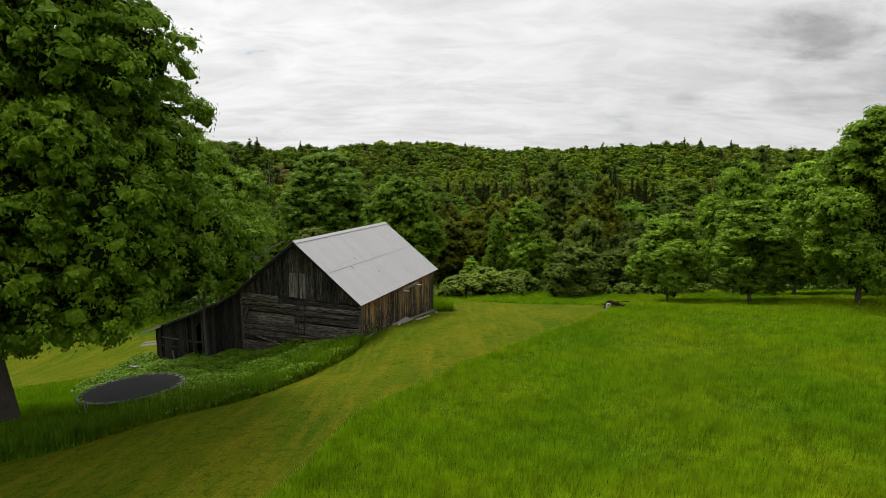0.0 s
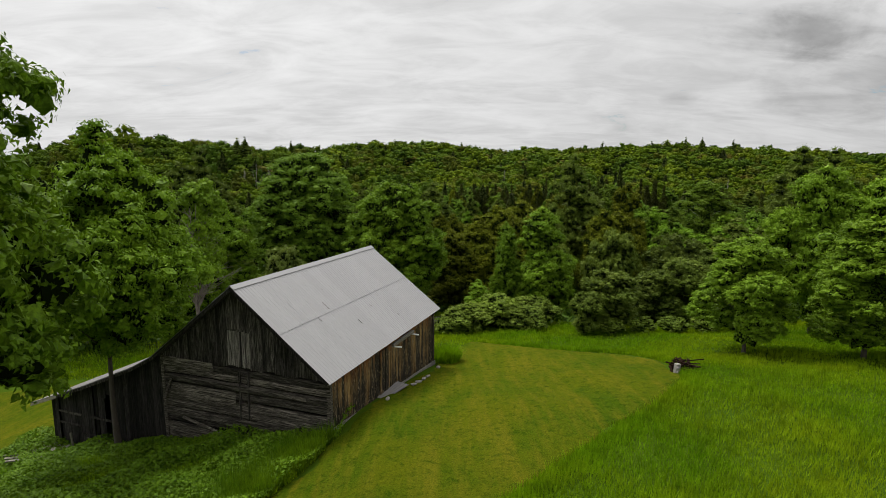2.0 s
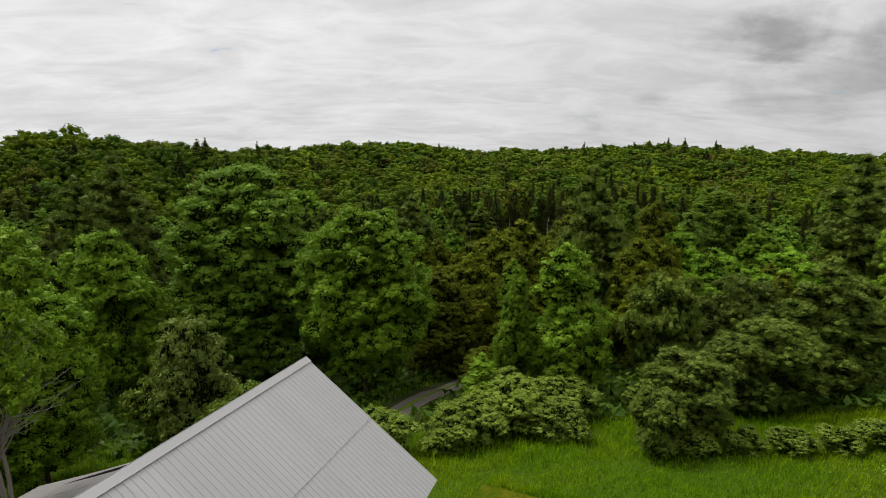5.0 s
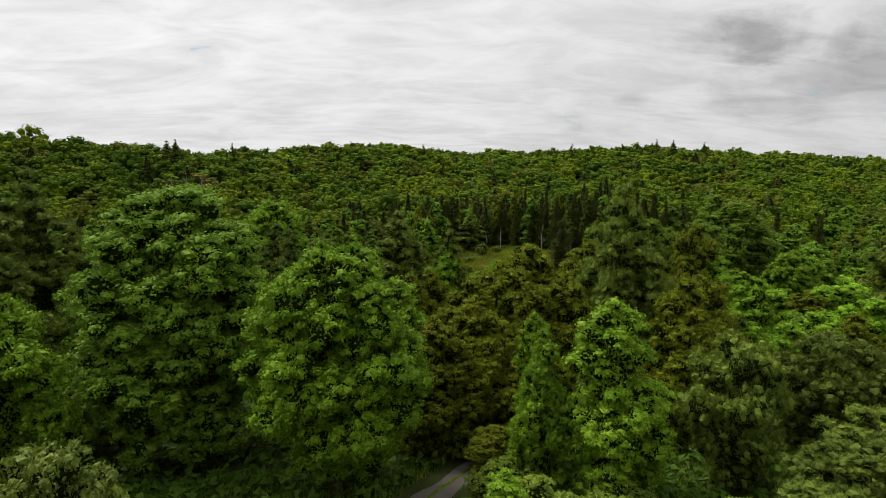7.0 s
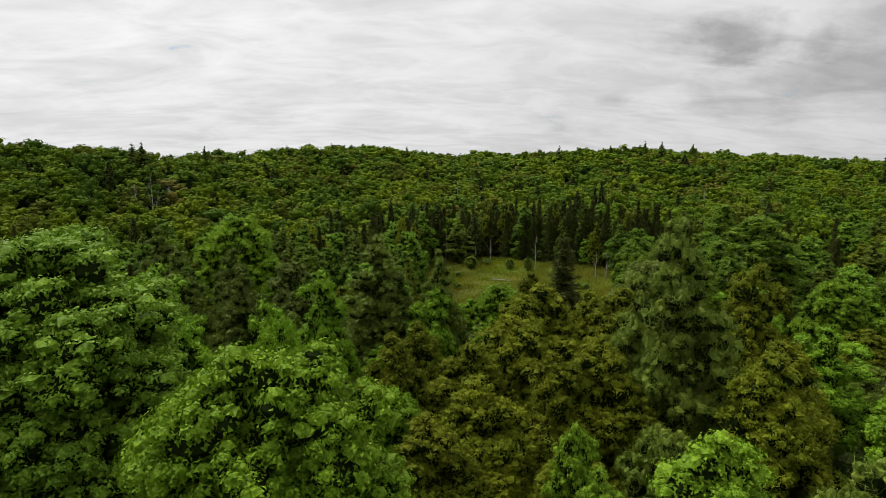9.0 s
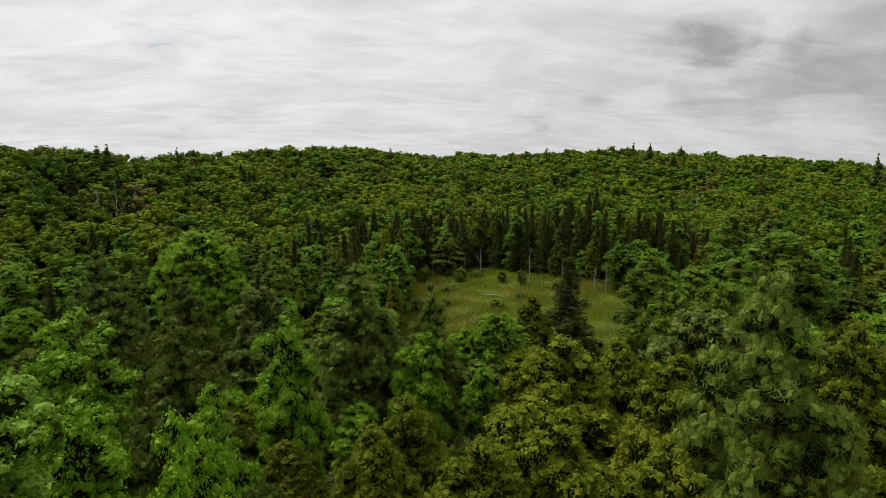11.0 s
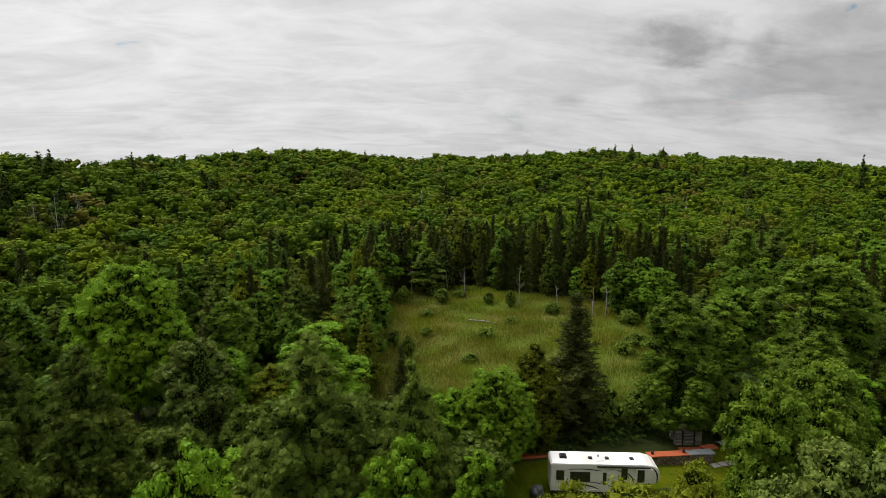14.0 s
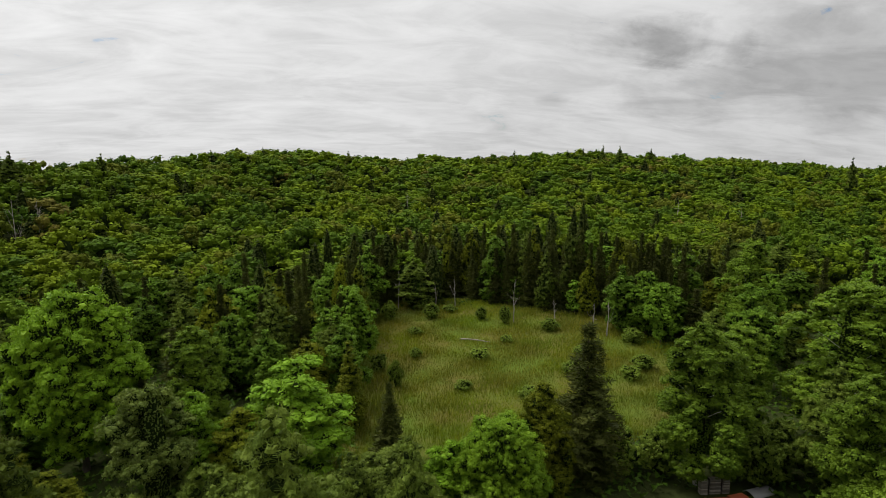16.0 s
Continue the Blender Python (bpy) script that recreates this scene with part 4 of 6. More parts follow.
def far_tree(rng, H, R, n, cards, size, sides=5):
    """A rounded, lobed crown: boughs covered all over with small sprays of leaves, round a core in near-black shade
    colour.
    """
    d = unit(rng.normal(size=(n * 8, 3)) + [0, 0, 0.4])
    d = d[d[:, 2] > -0.4]
    d, _ = spaced(rng, d, d, n, 2.4 / np.sqrt(n))
    r = R * 1.35 / np.sqrt(n) * (0.7 + 0.6 * rng.random(len(d)))
    c = d * (0.62 + 0.28 * rng.random((len(d), 1))) * [R, R, H * 0.36] + [0, 0, H * 0.59]
    shell = lumps(rng, c, r * 0.8, 0.85, 2, sides, 0.16)
    i = rng.choice(len(d), cards, p=r**2 / (r**2).sum())
    e = unit(rng.normal(size=(cards, 3)) + d[i] * 0.8 + [0, 0, 0.45])
    ec = c[i] + e * (r[i] * (0.8 + 0.4 * rng.random(cards)))[:, None] * [1, 1, 0.85]
    w = leaf_cards(rng, ec, e + [0, 0, 0.25] + 0.4 * rng.normal(size=ec.shape), size * (0.6 + 0.8 * rng.random(cards)), 0.9, 0.3, single=True)
    leafy = joined([shell, w])
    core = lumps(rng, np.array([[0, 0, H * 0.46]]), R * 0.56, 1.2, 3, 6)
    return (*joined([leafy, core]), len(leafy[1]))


def far_conifer(rng, H, R, n, size, shape):
    c, out = crown_points(rng, H, R, 0.05, shape, n, 0.2, 9, 0.3)
    leafy = leaf_cards(rng, c, out + [[0, 0, 0.5]] + 0.25 * rng.normal(size=c.shape), size * (0.7 + 0.6 * rng.random(len(c))), 0.55, 0.3, along=out + [[0, 0, -0.5]], single=True)
    # inner body painted as dark as the crown's own shade
    core = shade_core(rng, H, R, 0.05, shape, 0.6, 6, 6)
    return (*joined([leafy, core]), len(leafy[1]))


def hill_leaves(dark, light):
    """Canopy leaves seen from afar: fine dapple, sprays and relief."""
    m = Mat("hill_leaves", 0.75, 0.03)
    pos = m.n("ShaderNodeNewGeometry").outputs["Position"]
    fine, spray, wide = m.noise(2.6, pos, 4, 0.7), m.noise(0.75, pos, 4, 0.6), m.noise(0.05, pos, 3)
    c = m.mix(m.ramp(fine, [(0.3, 0.0), (0.7, 1.0)]), tuple(v * 0.6 for v in dark), light)
    c = m.mix(1.0, c, m.ramp(m.island(), [(0.0, 0.72), (1.0, 1.35)]), "MULTIPLY")
    c = m.mix(1.0, c, m.ramp(wide, [(0.35, (0.85, 0.88, 0.9)), (0.65, (1.2, 1.12, 1.0))]), "MULTIPLY")
    m.colour(c).bump(m.math("ADD", fine, m.math("MULTIPLY", spray, 1.6)), 0.5, 0.5)
    return m.mat


def hill_materials():
    tones = [((0.068, 0.116, 0.005), (0.097, 0.156, 0.008)), ((0.057, 0.107, 0.006), (0.086, 0.144, 0.009)), ((0.093, 0.140, 0.005), (0.125, 0.181, 0.009)),
             ((0.074, 0.095, 0.008), (0.104, 0.129, 0.013)), ((0.042, 0.087, 0.007), (0.068, 0.122, 0.010)), ((0.095, 0.095, 0.014), (0.123, 0.114, 0.019)), ((0.023, 0.035, 0.006), (0.046, 0.061, 0.011))]
    return [hill_leaves(a, b) for a, b in tones]


def hill_wood():
    rng = np.random.default_rng(77)
    near = [far_tree(rng, 14, 5.2, 28, 700, 0.52) for _ in range(4)] + [far_tree(rng, 15, 4.2, 22, 560, 0.52) for _ in range(4)] + [far_conifer(rng, 17, 3.0, 700, 0.6, k) for k in (cone_crown, pine_crown)]
    mid = [far_tree(rng, 14, 5.2, 19, 230, 0.75, 4) for _ in range(4)] + [far_tree(rng, 15, 4.2, 16, 190, 0.7, 4) for _ in range(4)] + [far_conifer(rng, 16, 3.0, 260, 0.95, k) for k in (cone_crown, pine_crown)]
    far = [far_tree(rng, 14, 5.2, 12, 110, 1.05, 4) for _ in range(4)] + [far_tree(rng, 15, 4.2, 10, 90, 1.0, 4) for _ in range(4)] + [far_conifer(rng, 13, 3.0, 120, 1.4, pine_crown) for _ in range(2)]
    protos = near + mid + far
    # a jittered lattice that widens with distance
    spots = []
    y = 196.0
    while y < 700:
        step = 7.4 + 0.010 * (y - 196)
        span = np.arange(-0.66 * y - 30, 1.22 * (y - 80) + 25, step)
        xs = span + rng.normal(0, step * 0.28, len(span))
        ys = y + rng.normal(0, step * 0.28, len(span))
        spots.append(np.stack([xs, ys], 1))
        y += step * 0.95
    p = np.concatenate(spots)
    x, y = p.T
    keep = ~((x > 4) & (x < 58) & (y < 216) & (np.abs(x - 30) < 30))
    keep &= ~((y > 575) & (x > -90) & (x < 330))
    for a, b, r in planted:
        if b > 180:
            keep &= (x - a) ** 2 + (y - b) ** 2 > (r + 1.5) ** 2
    x, y = x[keep], y[keep]
    grain = np.array([noise.noise((a / 45, b / 45, 9.0)) for a, b in zip(x, y)])
    coni = rng.random(len(x)) < np.clip(0.06 + 0.4 * np.clip(grain, 0, 1) + 0.9 * np.exp(-((y - 222) / 22) ** 2) * (np.abs(x - 34) < 44), 0, 0.85)
    which = np.where(coni, np.where((y < 245) & (np.abs(x - 34) < 50), rng.integers(8, 10, len(x)), 9), rng.integers(0, 8, len(x)))
    which = which + np.where(y - 0.3 * np.abs(x) < 236, 0, np.where(y < 420, 10, 20))
    tone = np.where(coni, 6, rng.choice(6, len(x), p=[0.27, 0.22, 0.2, 0.12, 0.17, 0.02]))
    wide = np.clip(rng.normal(1.08, 0.18, len(x)), 0.7, 1.6) * (1 + 0.0012 * np.clip(y - 200, 0, 500))
    tall = np.clip(rng.normal(0.92, 0.13, len(x)), 0.6, 1.3)
    turn = rng.random(len(x)) * 2 * np.pi
    z = height(x, y)
    vs, fs, ms, n = [], [], [], 0
    for k, (v, f, leafy) in enumerate(protos):
        i = np.flatnonzero(which == k)
        c, s = np.cos(turn[i])[:, None], np.sin(turn[i])[:, None]
        px = (v[None, :, 0] * c - v[None, :, 1] * s) * wide[i, None] + x[i, None]
        py = (v[None, :, 0] * s + v[None, :, 1] * c) * wide[i, None] + y[i, None]
        pz = v[None, :, 2] * tall[i, None] + z[i, None]
        vs.append(np.stack([px, py, pz], -1).reshape(-1, 3))
        fs.append((f[None] + (np.arange(len(i)) * len(v))[:, None, None]).reshape(-1, 3) + n)
        # faces after the leafy ones take the painted crown shade
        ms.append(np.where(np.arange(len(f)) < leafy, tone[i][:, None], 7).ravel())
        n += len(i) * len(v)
    me = raw_mesh("woods", np.concatenate(vs), np.concatenate(fs), [*hill_materials(), CROWN_SHADE], np.concatenate(ms))
    tagged(new("woods", me), "mixed green woodland covering the far hill", "woods", kind="stuff")


hill_wood()


def ridge_pines():
    """Tall pines that stand out above the hill's canopy."""
    r = random.Random(2)
    for x, y, top in ((-101.7, 300, 26.6), (-107, 303, 26.2), (-89.9, 344, 26.8), (188, 440, 35), (201, 440, 34.6), (162, 440, 31.6), (173.5, 440, 32.8), (124, 440, 31.4), (225, 440, 33), (-37.5, 460, 33.2), (-69, 460, 31.4), (15.7, 450, 30.8), (273, 330, 25.4)):
        plant("mid_pine", x, y, top, 3.4 + 1.6 * r.random(), label="tall pine standing above the hill's canopy")


ridge_pines()

# ---- the farmyard ----


def box(x0, x1, y0, y1, z0, z1, jit=0.0, rng=None, top=None):
    """Points and quads of a box; top: the heights of its upper corners at x0 and x1."""
    a, b = (z1, z1) if top is None else top
    v = np.array([(x0, y0, z0), (x1, y0, z0), (x1, y1, z0), (x0, y1, z0), (x0, y0, a), (x1, y0, b), (x1, y1, b), (x0, y1, a)], float)
    if rng is not None:
        v = v + rng.normal(0, jit, v.shape)
    f = np.array([(0, 3, 2, 1), (4, 5, 6, 7), (0, 1, 5, 4), (1, 2, 6, 5), (2, 3, 7, 6), (3, 0, 4, 7)])
    return v, f


def turned(v, m):
    m = np.array(m)
    return v @ m[:3, :3].T + m[:3, 3]


def piece(name, vf, mat, parent, label="", flat=True):
    return part(name, raw_mesh(name, vf[0], vf[1], [mat], flat=flat), parent, label)


def log_shape(rng, x0, x1, y, z0, z1, thick, steps=9):
    """A hewn log along x with uneven faces and softened arrises."""
    cz, hz, hy = (z0 + z1) / 2, (z1 - z0) / 2, thick / 2
    sec = np.array([(-1, -0.72), (-0.72, -1), (0.72, -1), (1, -0.72), (1, 0.72), (0.72, 1), (-0.72, 1), (-1, 0.72)])
    xs = np.linspace(x0, x1, steps)
    wav = np.cumsum(rng.normal(0, 0.012, (steps, 2)), 0)
    v = []
    for i, x in enumerate(xs):
        s = sec * (1 + rng.normal(0, 0.05, sec.shape))
        v.append(np.stack([np.full(8, x) + rng.normal(0, 0.01, 8), y + s[:, 0] * hy + wav[i, 0], cz + s[:, 1] * hz + wav[i, 1]], 1))
    v = np.concatenate(v)
    i = np.arange(steps - 1)[:, None] * 8
    j = np.arange(8)[None]
    k = (j + 1) % 8
    f = np.stack([i + j, i + k, i + k + 8, i + j + 8], -1).reshape(-1, 4)
    ends = [[0, 1, 2, 3], [0, 3, 4, 7], [4, 5, 6, 7]]
    f = np.concatenate([f, np.array(ends), np.array(ends)[:, ::-1] + 8 * (steps - 1)])
    return v, f


def old_wood(name, dark, mid, pale, axis="z", rust=None, rough=0.9):
    """Weathered timber: long streaks along the grain, checks, tint by piece."""
    m = Mat(name, rough, 0.15)
    sc = {"z": (9, 9, 0.55), "x": (0.5, 9, 9), "y": (9, 0.5, 9)}[axis]
    shift = m.n("ShaderNodeVectorMath", Vector=m.n("ShaderNodeTexCoord").outputs["Object"])
    shift.operation = "ADD"
    off = m.n("ShaderNodeCombineXYZ", X=m.math("MULTIPLY", m.each(), 31.0), Y=m.math("MULTIPLY", m.each(), 17.0), Z=m.math("MULTIPLY", m.each(), 7.0))
    m.plug(shift.inputs[1], off.outputs[0])
    co = m.n("ShaderNodeMapping", Vector=shift.outputs[0], Scale=sc).outputs[0]
    grain = m.noise(2.4, co, 8, 0.72, 0.5)
    blot = m.noise(0.9, shift.outputs[0], 4)
    col = m.ramp(grain, [(0.38, dark), (0.5, mid), (0.64, pale)])
    tone = m.ramp(m.each(), [(0.0, 0.42), (0.5, 0.9), (1.0, 1.55)])
    col = m.mix(1.0, col, tone, "MULTIPLY")
    if rust:
        col = m.mix(m.ramp(m.math("ADD", m.math("MULTIPLY", blot, 0.6), m.math("MULTIPLY", m.each(), 0.4)), [(0.38, 0.0), (0.62, 0.8)]), col, m.mix(grain, tuple(c * 0.45 for c in rust), rust))
    m.colour(m.mix(m.ramp(blot, [(0.55, 0.0), (0.75, 0.55)]), col, dark)).bump(grain, 0.8, 0.02)
    return m.mat


def stained_boards():
    """Old boards: golden brown under the eave, black water stains from below and down the joints."""
    m = Mat("stained_boards", 0.85, 0.2)
    geo = m.n("ShaderNodeNewGeometry").outputs["Position"]
    height_z = m.n("ShaderNodeSeparateXYZ", Vector=geo).outputs[2]
    co = m.n("ShaderNodeMapping", Vector=geo, Scale=(13, 13, 0.5)).outputs[0]
    grain = m.noise(1.5, co, 8, 0.72, 0.5)
    fleck = m.noise(2.6, m.n("ShaderNodeMapping", Vector=geo, Scale=(7, 7, 1.1)).outputs[0], 6, 0.7, 0.8)
    wide = m.noise(0.8, m.n("ShaderNodeMapping", Vector=geo, Scale=(1, 1, 0.3)).outputs[0], 3)
    gold = m.mix(m.ramp(grain, [(0.42, 0.0), (0.60, 1.0)]), (0.028, 0.015, 0.007), (0.42, 0.26, 0.10))
    gold = m.mix(m.ramp(m.each(), [(0.4, 0.0), (1.0, 0.4)]), gold, m.mix(grain, (0.06, 0.045, 0.028), (0.26, 0.21, 0.13)))
    # redder, unweathered wood in the shelter of the eave
    red = m.mix(grain, (0.05, 0.018, 0.007), (0.26, 0.095, 0.03))
    gold = m.mix(m.ramp(m.math("ADD", m.math("MULTIPLY", height_z, 0.3), m.math("MULTIPLY", m.math("SUBTRACT", wide, 0.5), 0.7)), [(0.42, 0.0), (0.62, 0.85)]), gold, red)
    black = m.mix(fleck, (0.007, 0.006, 0.005), (0.03, 0.024, 0.017))
    # tar-black water stains, uneven from board to board
    stain = m.math("ADD", m.math("MULTIPLY", grain, 1.1), m.math("ADD", m.math("MULTIPLY", m.each(), 0.24), m.math("MULTIPLY", wide, 0.6)))
    stain = m.math("SUBTRACT", m.math("SUBTRACT", stain, 0.405), m.math("MULTIPLY", height_z, 0.05))
    col = m.mix(m.ramp(stain, [(0.46, 0.0), (0.53, 1.0)]), gold, black)
    col = m.mix(m.ramp(fleck, [(0.565, 0.0), (0.6, 0.9)]), col, (0.30, 0.235, 0.14))
    m.colour(col).bump(grain, 0.7, 0.02)
    return m.mat


def roof_metal():
    m = Mat("galvanised_sheet", 0.5, 0.4, 0.25)
    co = m.n("ShaderNodeTexCoord").outputs["Object"]
    streak = m.noise(1.5, m.n("ShaderNodeMapping", Vector=co, Scale=(5, 0.6, 1)).outputs[0], 6, 0.65)
    f = m.noise(3.0, co, 6)
    col = m.mix(f, (0.30, 0.295, 0.296), (0.335, 0.33, 0.331))
    col = m.mix(1.0, col, m.ramp(m.each(), [(0.0, 0.97), (1.0, 1.03)]), "MULTIPLY")
    col = m.mix(m.ramp(streak, [(0.66, 0.0), (0.82, 0.4)]), col, (0.27, 0.255, 0.24))
    m.colour(col).roughness(m.ramp(f, [(0.3, 0.4), (0.7, 0.62)])).bump(f, 0.12, 0.01)
    return m.mat


GREY_BOARD = old_wood("grey_boards", (0.010, 0.009, 0.008), (0.042, 0.037, 0.032), (0.17, 0.155, 0.135))
LOG_WOOD = old_wood("hewn_logs", (0.009, 0.008, 0.006), (0.068, 0.059, 0.049), (0.235, 0.21, 0.175), "x")
SHED_BOARD = old_wood("dark_boards", (0.008, 0.007, 0.007), (0.022, 0.02, 0.018), (0.06, 0.055, 0.05))
PALE_WOOD = old_wood("bleached_timber", (0.13, 0.115, 0.095), (0.24, 0.22, 0.185), (0.36, 0.33, 0.29), "y")
STAINED = stained_boards()
FOOTING = old_wood("weathered_footing", (0.06, 0.055, 0.05), (0.14, 0.13, 0.115), (0.24, 0.225, 0.20))
METAL = roof_metal()
DULL_SHEET = plain("dull_sheet", (0.15, 0.142, 0.135), 0.75, 0.1, vary=0.3, scale=2.5)
HATCH_WOOD = old_wood("hatch_planks", (0.03, 0.027, 0.024), (0.13, 0.118, 0.105), (0.30, 0.275, 0.25))
CONCRETE = plain("concrete", (0.27, 0.255, 0.235), 0.9, vary=0.35, scale=2.0)
STONE = plain("field_stone", (0.24, 0.22, 0.19), 0.9, vary=0.4, scale=4.0)
DARK_INSIDE = plain("dark_planks", (0.015, 0.013, 0.012), 0.95)
GALV = plain("galvanised_tube", (0.42, 0.43, 0.44), 0.4, 0.6)
RUSTY = plain("rusty_iron", (0.042, 0.022, 0.015), 0.8, 0.3, vary=0.5, scale=9)
WHITE_PAINT = plain("white_paint", (0.72, 0.72, 0.7), 0.5)

barn = tagged(new("barn"), "weathered log barn with stained board side and grey ribbed metal roof", "barn")
barn.matrix_world = pose(-10.3, 36.43, 0, 0, 0, -20.27)
RIDGE, EAVE, HALF, LONG = 6.28, 2.35, 5.1, 13.9
PITCH = math.atan2(RIDGE - EAVE, HALF)


def under_roof(x):
    return RIDGE - 0.16 - abs(x) * (RIDGE - EAVE) / HALF


def build_barn():
    rng = np.random.default_rng(21)
    X, Y0, Y1 = 4.82, 0.5, 13.45
    # closed inner shell behind logs and boards
    for n, (a, b, c, d) in (("inner_wall", (-X + 0.16, X - 0.16, Y0 + 0.16, Y0 + 0.2)), ("inner_wall", (-X + 0.16, X - 0.16, Y1 - 0.2, Y1 - 0.16)), ("inner_wall", (X - 0.2, X - 0.16, Y0 + 0.2, Y1 - 0.2)), ("inner_wall", (-X + 0.16, -X + 0.2, Y0 + 0.2, Y1 - 0.2))):
        piece(n, box(a, b, c, d, -2.6, 2.35), DARK_INSIDE, barn)
    for y in (Y0 + 0.16, Y1 - 0.2):
        tri = np.array([(-X, y, 2.3), (X, y, 2.3), (0, y, under_roof(0)), (-X, y + 0.04, 2.3), (X, y + 0.04, 2.3), (0, y + 0.04, under_roof(0))])
        piece("inner_gable", (tri, np.array([(0, 1, 2), (5, 4, 3)])), DARK_INSIDE, barn)
    # hewn logs of the near end
    z = -2.05
    while z < 2.0:
        h = rng.uniform(0.36, 0.52)
        z1 = min(z + h, 2.22)
        cut = [-X + 0.1]
        if rng.random() < 0.45:
            cut.append(rng.uniform(-2.5, 2.5))
        cut.append(X - 0.02)
        for a, b in zip(cut, cut[1:]):
            piece("log", log_shape(rng, a + 0.01, b - 0.01, Y0 + rng.uniform(-0.08, 0.05), z + 0.05 + rng.uniform(0, 0.04), z1, 0.22), LOG_WOOD, barn)
        z = z1
    # upright boards of the gable over the logs, round a hatch
    x = -4.75
    while x < 4.75:
        w = rng.uniform(0.16, 0.27)
        x1 = min(x + w, 4.78)
        mid = (x + x1) / 2
        lo = 2.22 + rng.uniform(-0.10, 0.06)
        if -0.72 < mid < 0.6:
            lo = 4.06
        ta, tb = under_roof(x), under_roof(x1)
        if min(ta, tb) > lo + 0.06:
            dy = rng.uniform(-0.02, 0.02)
            piece("board", box(x + 0.008, x1 - 0.008, Y0 - 0.07 + dy, Y0 - 0.035 + dy, lo, 0, 0.004, rng, (ta, tb)), GREY_BOARD, barn)
        x = x1
    hatch = piece("hatch", box(-0.68, 0.56, Y0 - 0.02, Y0, 2.3, 4.04), DARK_INSIDE, barn, "small plank loft hatch standing slightly gapped")
    for a, b in ((-0.70, -0.3), (-0.29, 0.0), (0.14, 0.30), (0.36, 0.58)):
        piece("plank", box(a, b, Y0 - 0.08, Y0 - 0.04, 2.28 + rng.uniform(0, 0.06), 4.04 + rng.uniform(-0.04, 0.03), 0.005, rng), HATCH_WOOD, hatch)
    piece("head_board", box(-0.85, 0.68, Y0 - 0.1, Y0 - 0.06, 4.05, 4.13, 0.005, rng), GREY_BOARD, barn)
    for x0 in (-0.06, 0.42):
        piece("batten", box(x0, x0 + 0.09, Y0 - 0.2, Y0 - 0.12, -0.3, 2.1, 0.012, rng), GREY_BOARD, barn)
    for a, b, lo, hi in ((-4.7, -1.6, 1.9, 2.3), (-4.3, -0.3, 0.45, 0.98), (2.5, 3.65, 1.18, 1.34), (0.9, 4.6, -0.42, -0.2)):
        piece("patch_board", box(a, b, Y0 - 0.19, Y0 - 0.14, lo, hi, 0.02, rng), LOG_WOOD, barn)
    for a, za, b, zb in ((-4.65, 0.2, -4.15, 1.3), (-3.6, -0.75, -0.6, -1.35), (-0.5, -0.95, 2.6, -1.5)):
        piece("loose_pole", tube(np.array([(a, Y0 - 0.22, za), ((a + b) / 2, Y0 - 0.24, (za + zb) / 2 + 0.03), (b, Y0 - 0.22, zb)]), [0.07, 0.075, 0.05], 6), LOG_WOOD, barn, flat=False)
    piece("corner_post", box(-4.95, -4.72, Y0 - 0.14, Y0 + 0.1, -2.4, 2.5, 0.02, rng), LOG_WOOD, barn)
    piece("corner_post", box(4.72, 4.9, Y0 - 0.12, Y0 + 0.1, -0.6, 2.35, 0.012, rng), LOG_WOOD, barn)
    # boards of the long side, a sliding door among them
    y = Y0 - 0.02
    door = new("sliding_door")
    door.parent = barn
    tagged(door, "plank sliding door hung under a track")
    while y < Y1:
        w = rng.uniform(0.15, 0.25)
        y1 = min(y + w, Y1 + 0.02)
        base = np.interp(y, [0, 13.5], [-0.02, -1.22])
        dx = rng.uniform(-0.012, 0.012)
        at_door = 5.2 < y < 7.9
        lo, hi = (base - 0.05, 2.02) if at_door else (base + rng.uniform(-0.06, 0.05), 2.27)
        out = 0.055 if at_door else 0.0
        piece("board", box(X + 0.03 + dx + out, X + 0.06 + dx + out, y + 0.006, y1 - 0.006, lo, hi, 0.003, rng), STAINED, door if at_door else barn)
        y = y1
    piece("door_head", box(X + 0.03, X + 0.06, 5.2, 7.95, 2.04, 2.27, 0.004, rng), STAINED, barn)
    track = piece("door_track", box(X + 0.1, X + 0.26, 6.7, 9.6, 1.9, 2.05, 0.004, rng), PALE_WOOD, barn, "pale timber door track under the eave")
    for yy in (6.95, 9.4):
        piece("bracket", box(X + 0.1, X + 0.62, yy - 0.03, yy + 0.03, 1.82, 1.88), WHITE_PAINT, track)
    v, f = box(X - 0.1, X + 0.11, Y0 - 0.1, Y1 + 0.1, -2.2, 0.0)
    v[[4, 5], 2], v[[6, 7], 2] = 0.0, -1.2
    v[[0, 1], 2], v[[2, 3], 2] = -1.0, -2.4
    piece("foundation", (v, f), FOOTING, barn, "low grey weathered footing")
    # far end and low side, plain upright boards
    for k in range(24):
        a = -4.8 + 0.4 * k
        ta, tb = under_roof(a), under_roof(a + 0.39)
        piece("board", box(a, a + 0.39, Y1 + 0.0, Y1 + 0.03, -2.6, 0, 0.003, rng, (ta, tb)), GREY_BOARD, barn)
    for k in range(33):
        a = Y0 + 0.395 * k
        piece("board", box(-X - 0.05, -X - 0.02, a, a + 0.385, -2.8, 2.4, 0.003, rng), GREY_BOARD, barn)
    # roof: deck, ribbed sheets in two courses, ridge cap
    slope = HALF / math.cos(PITCH)
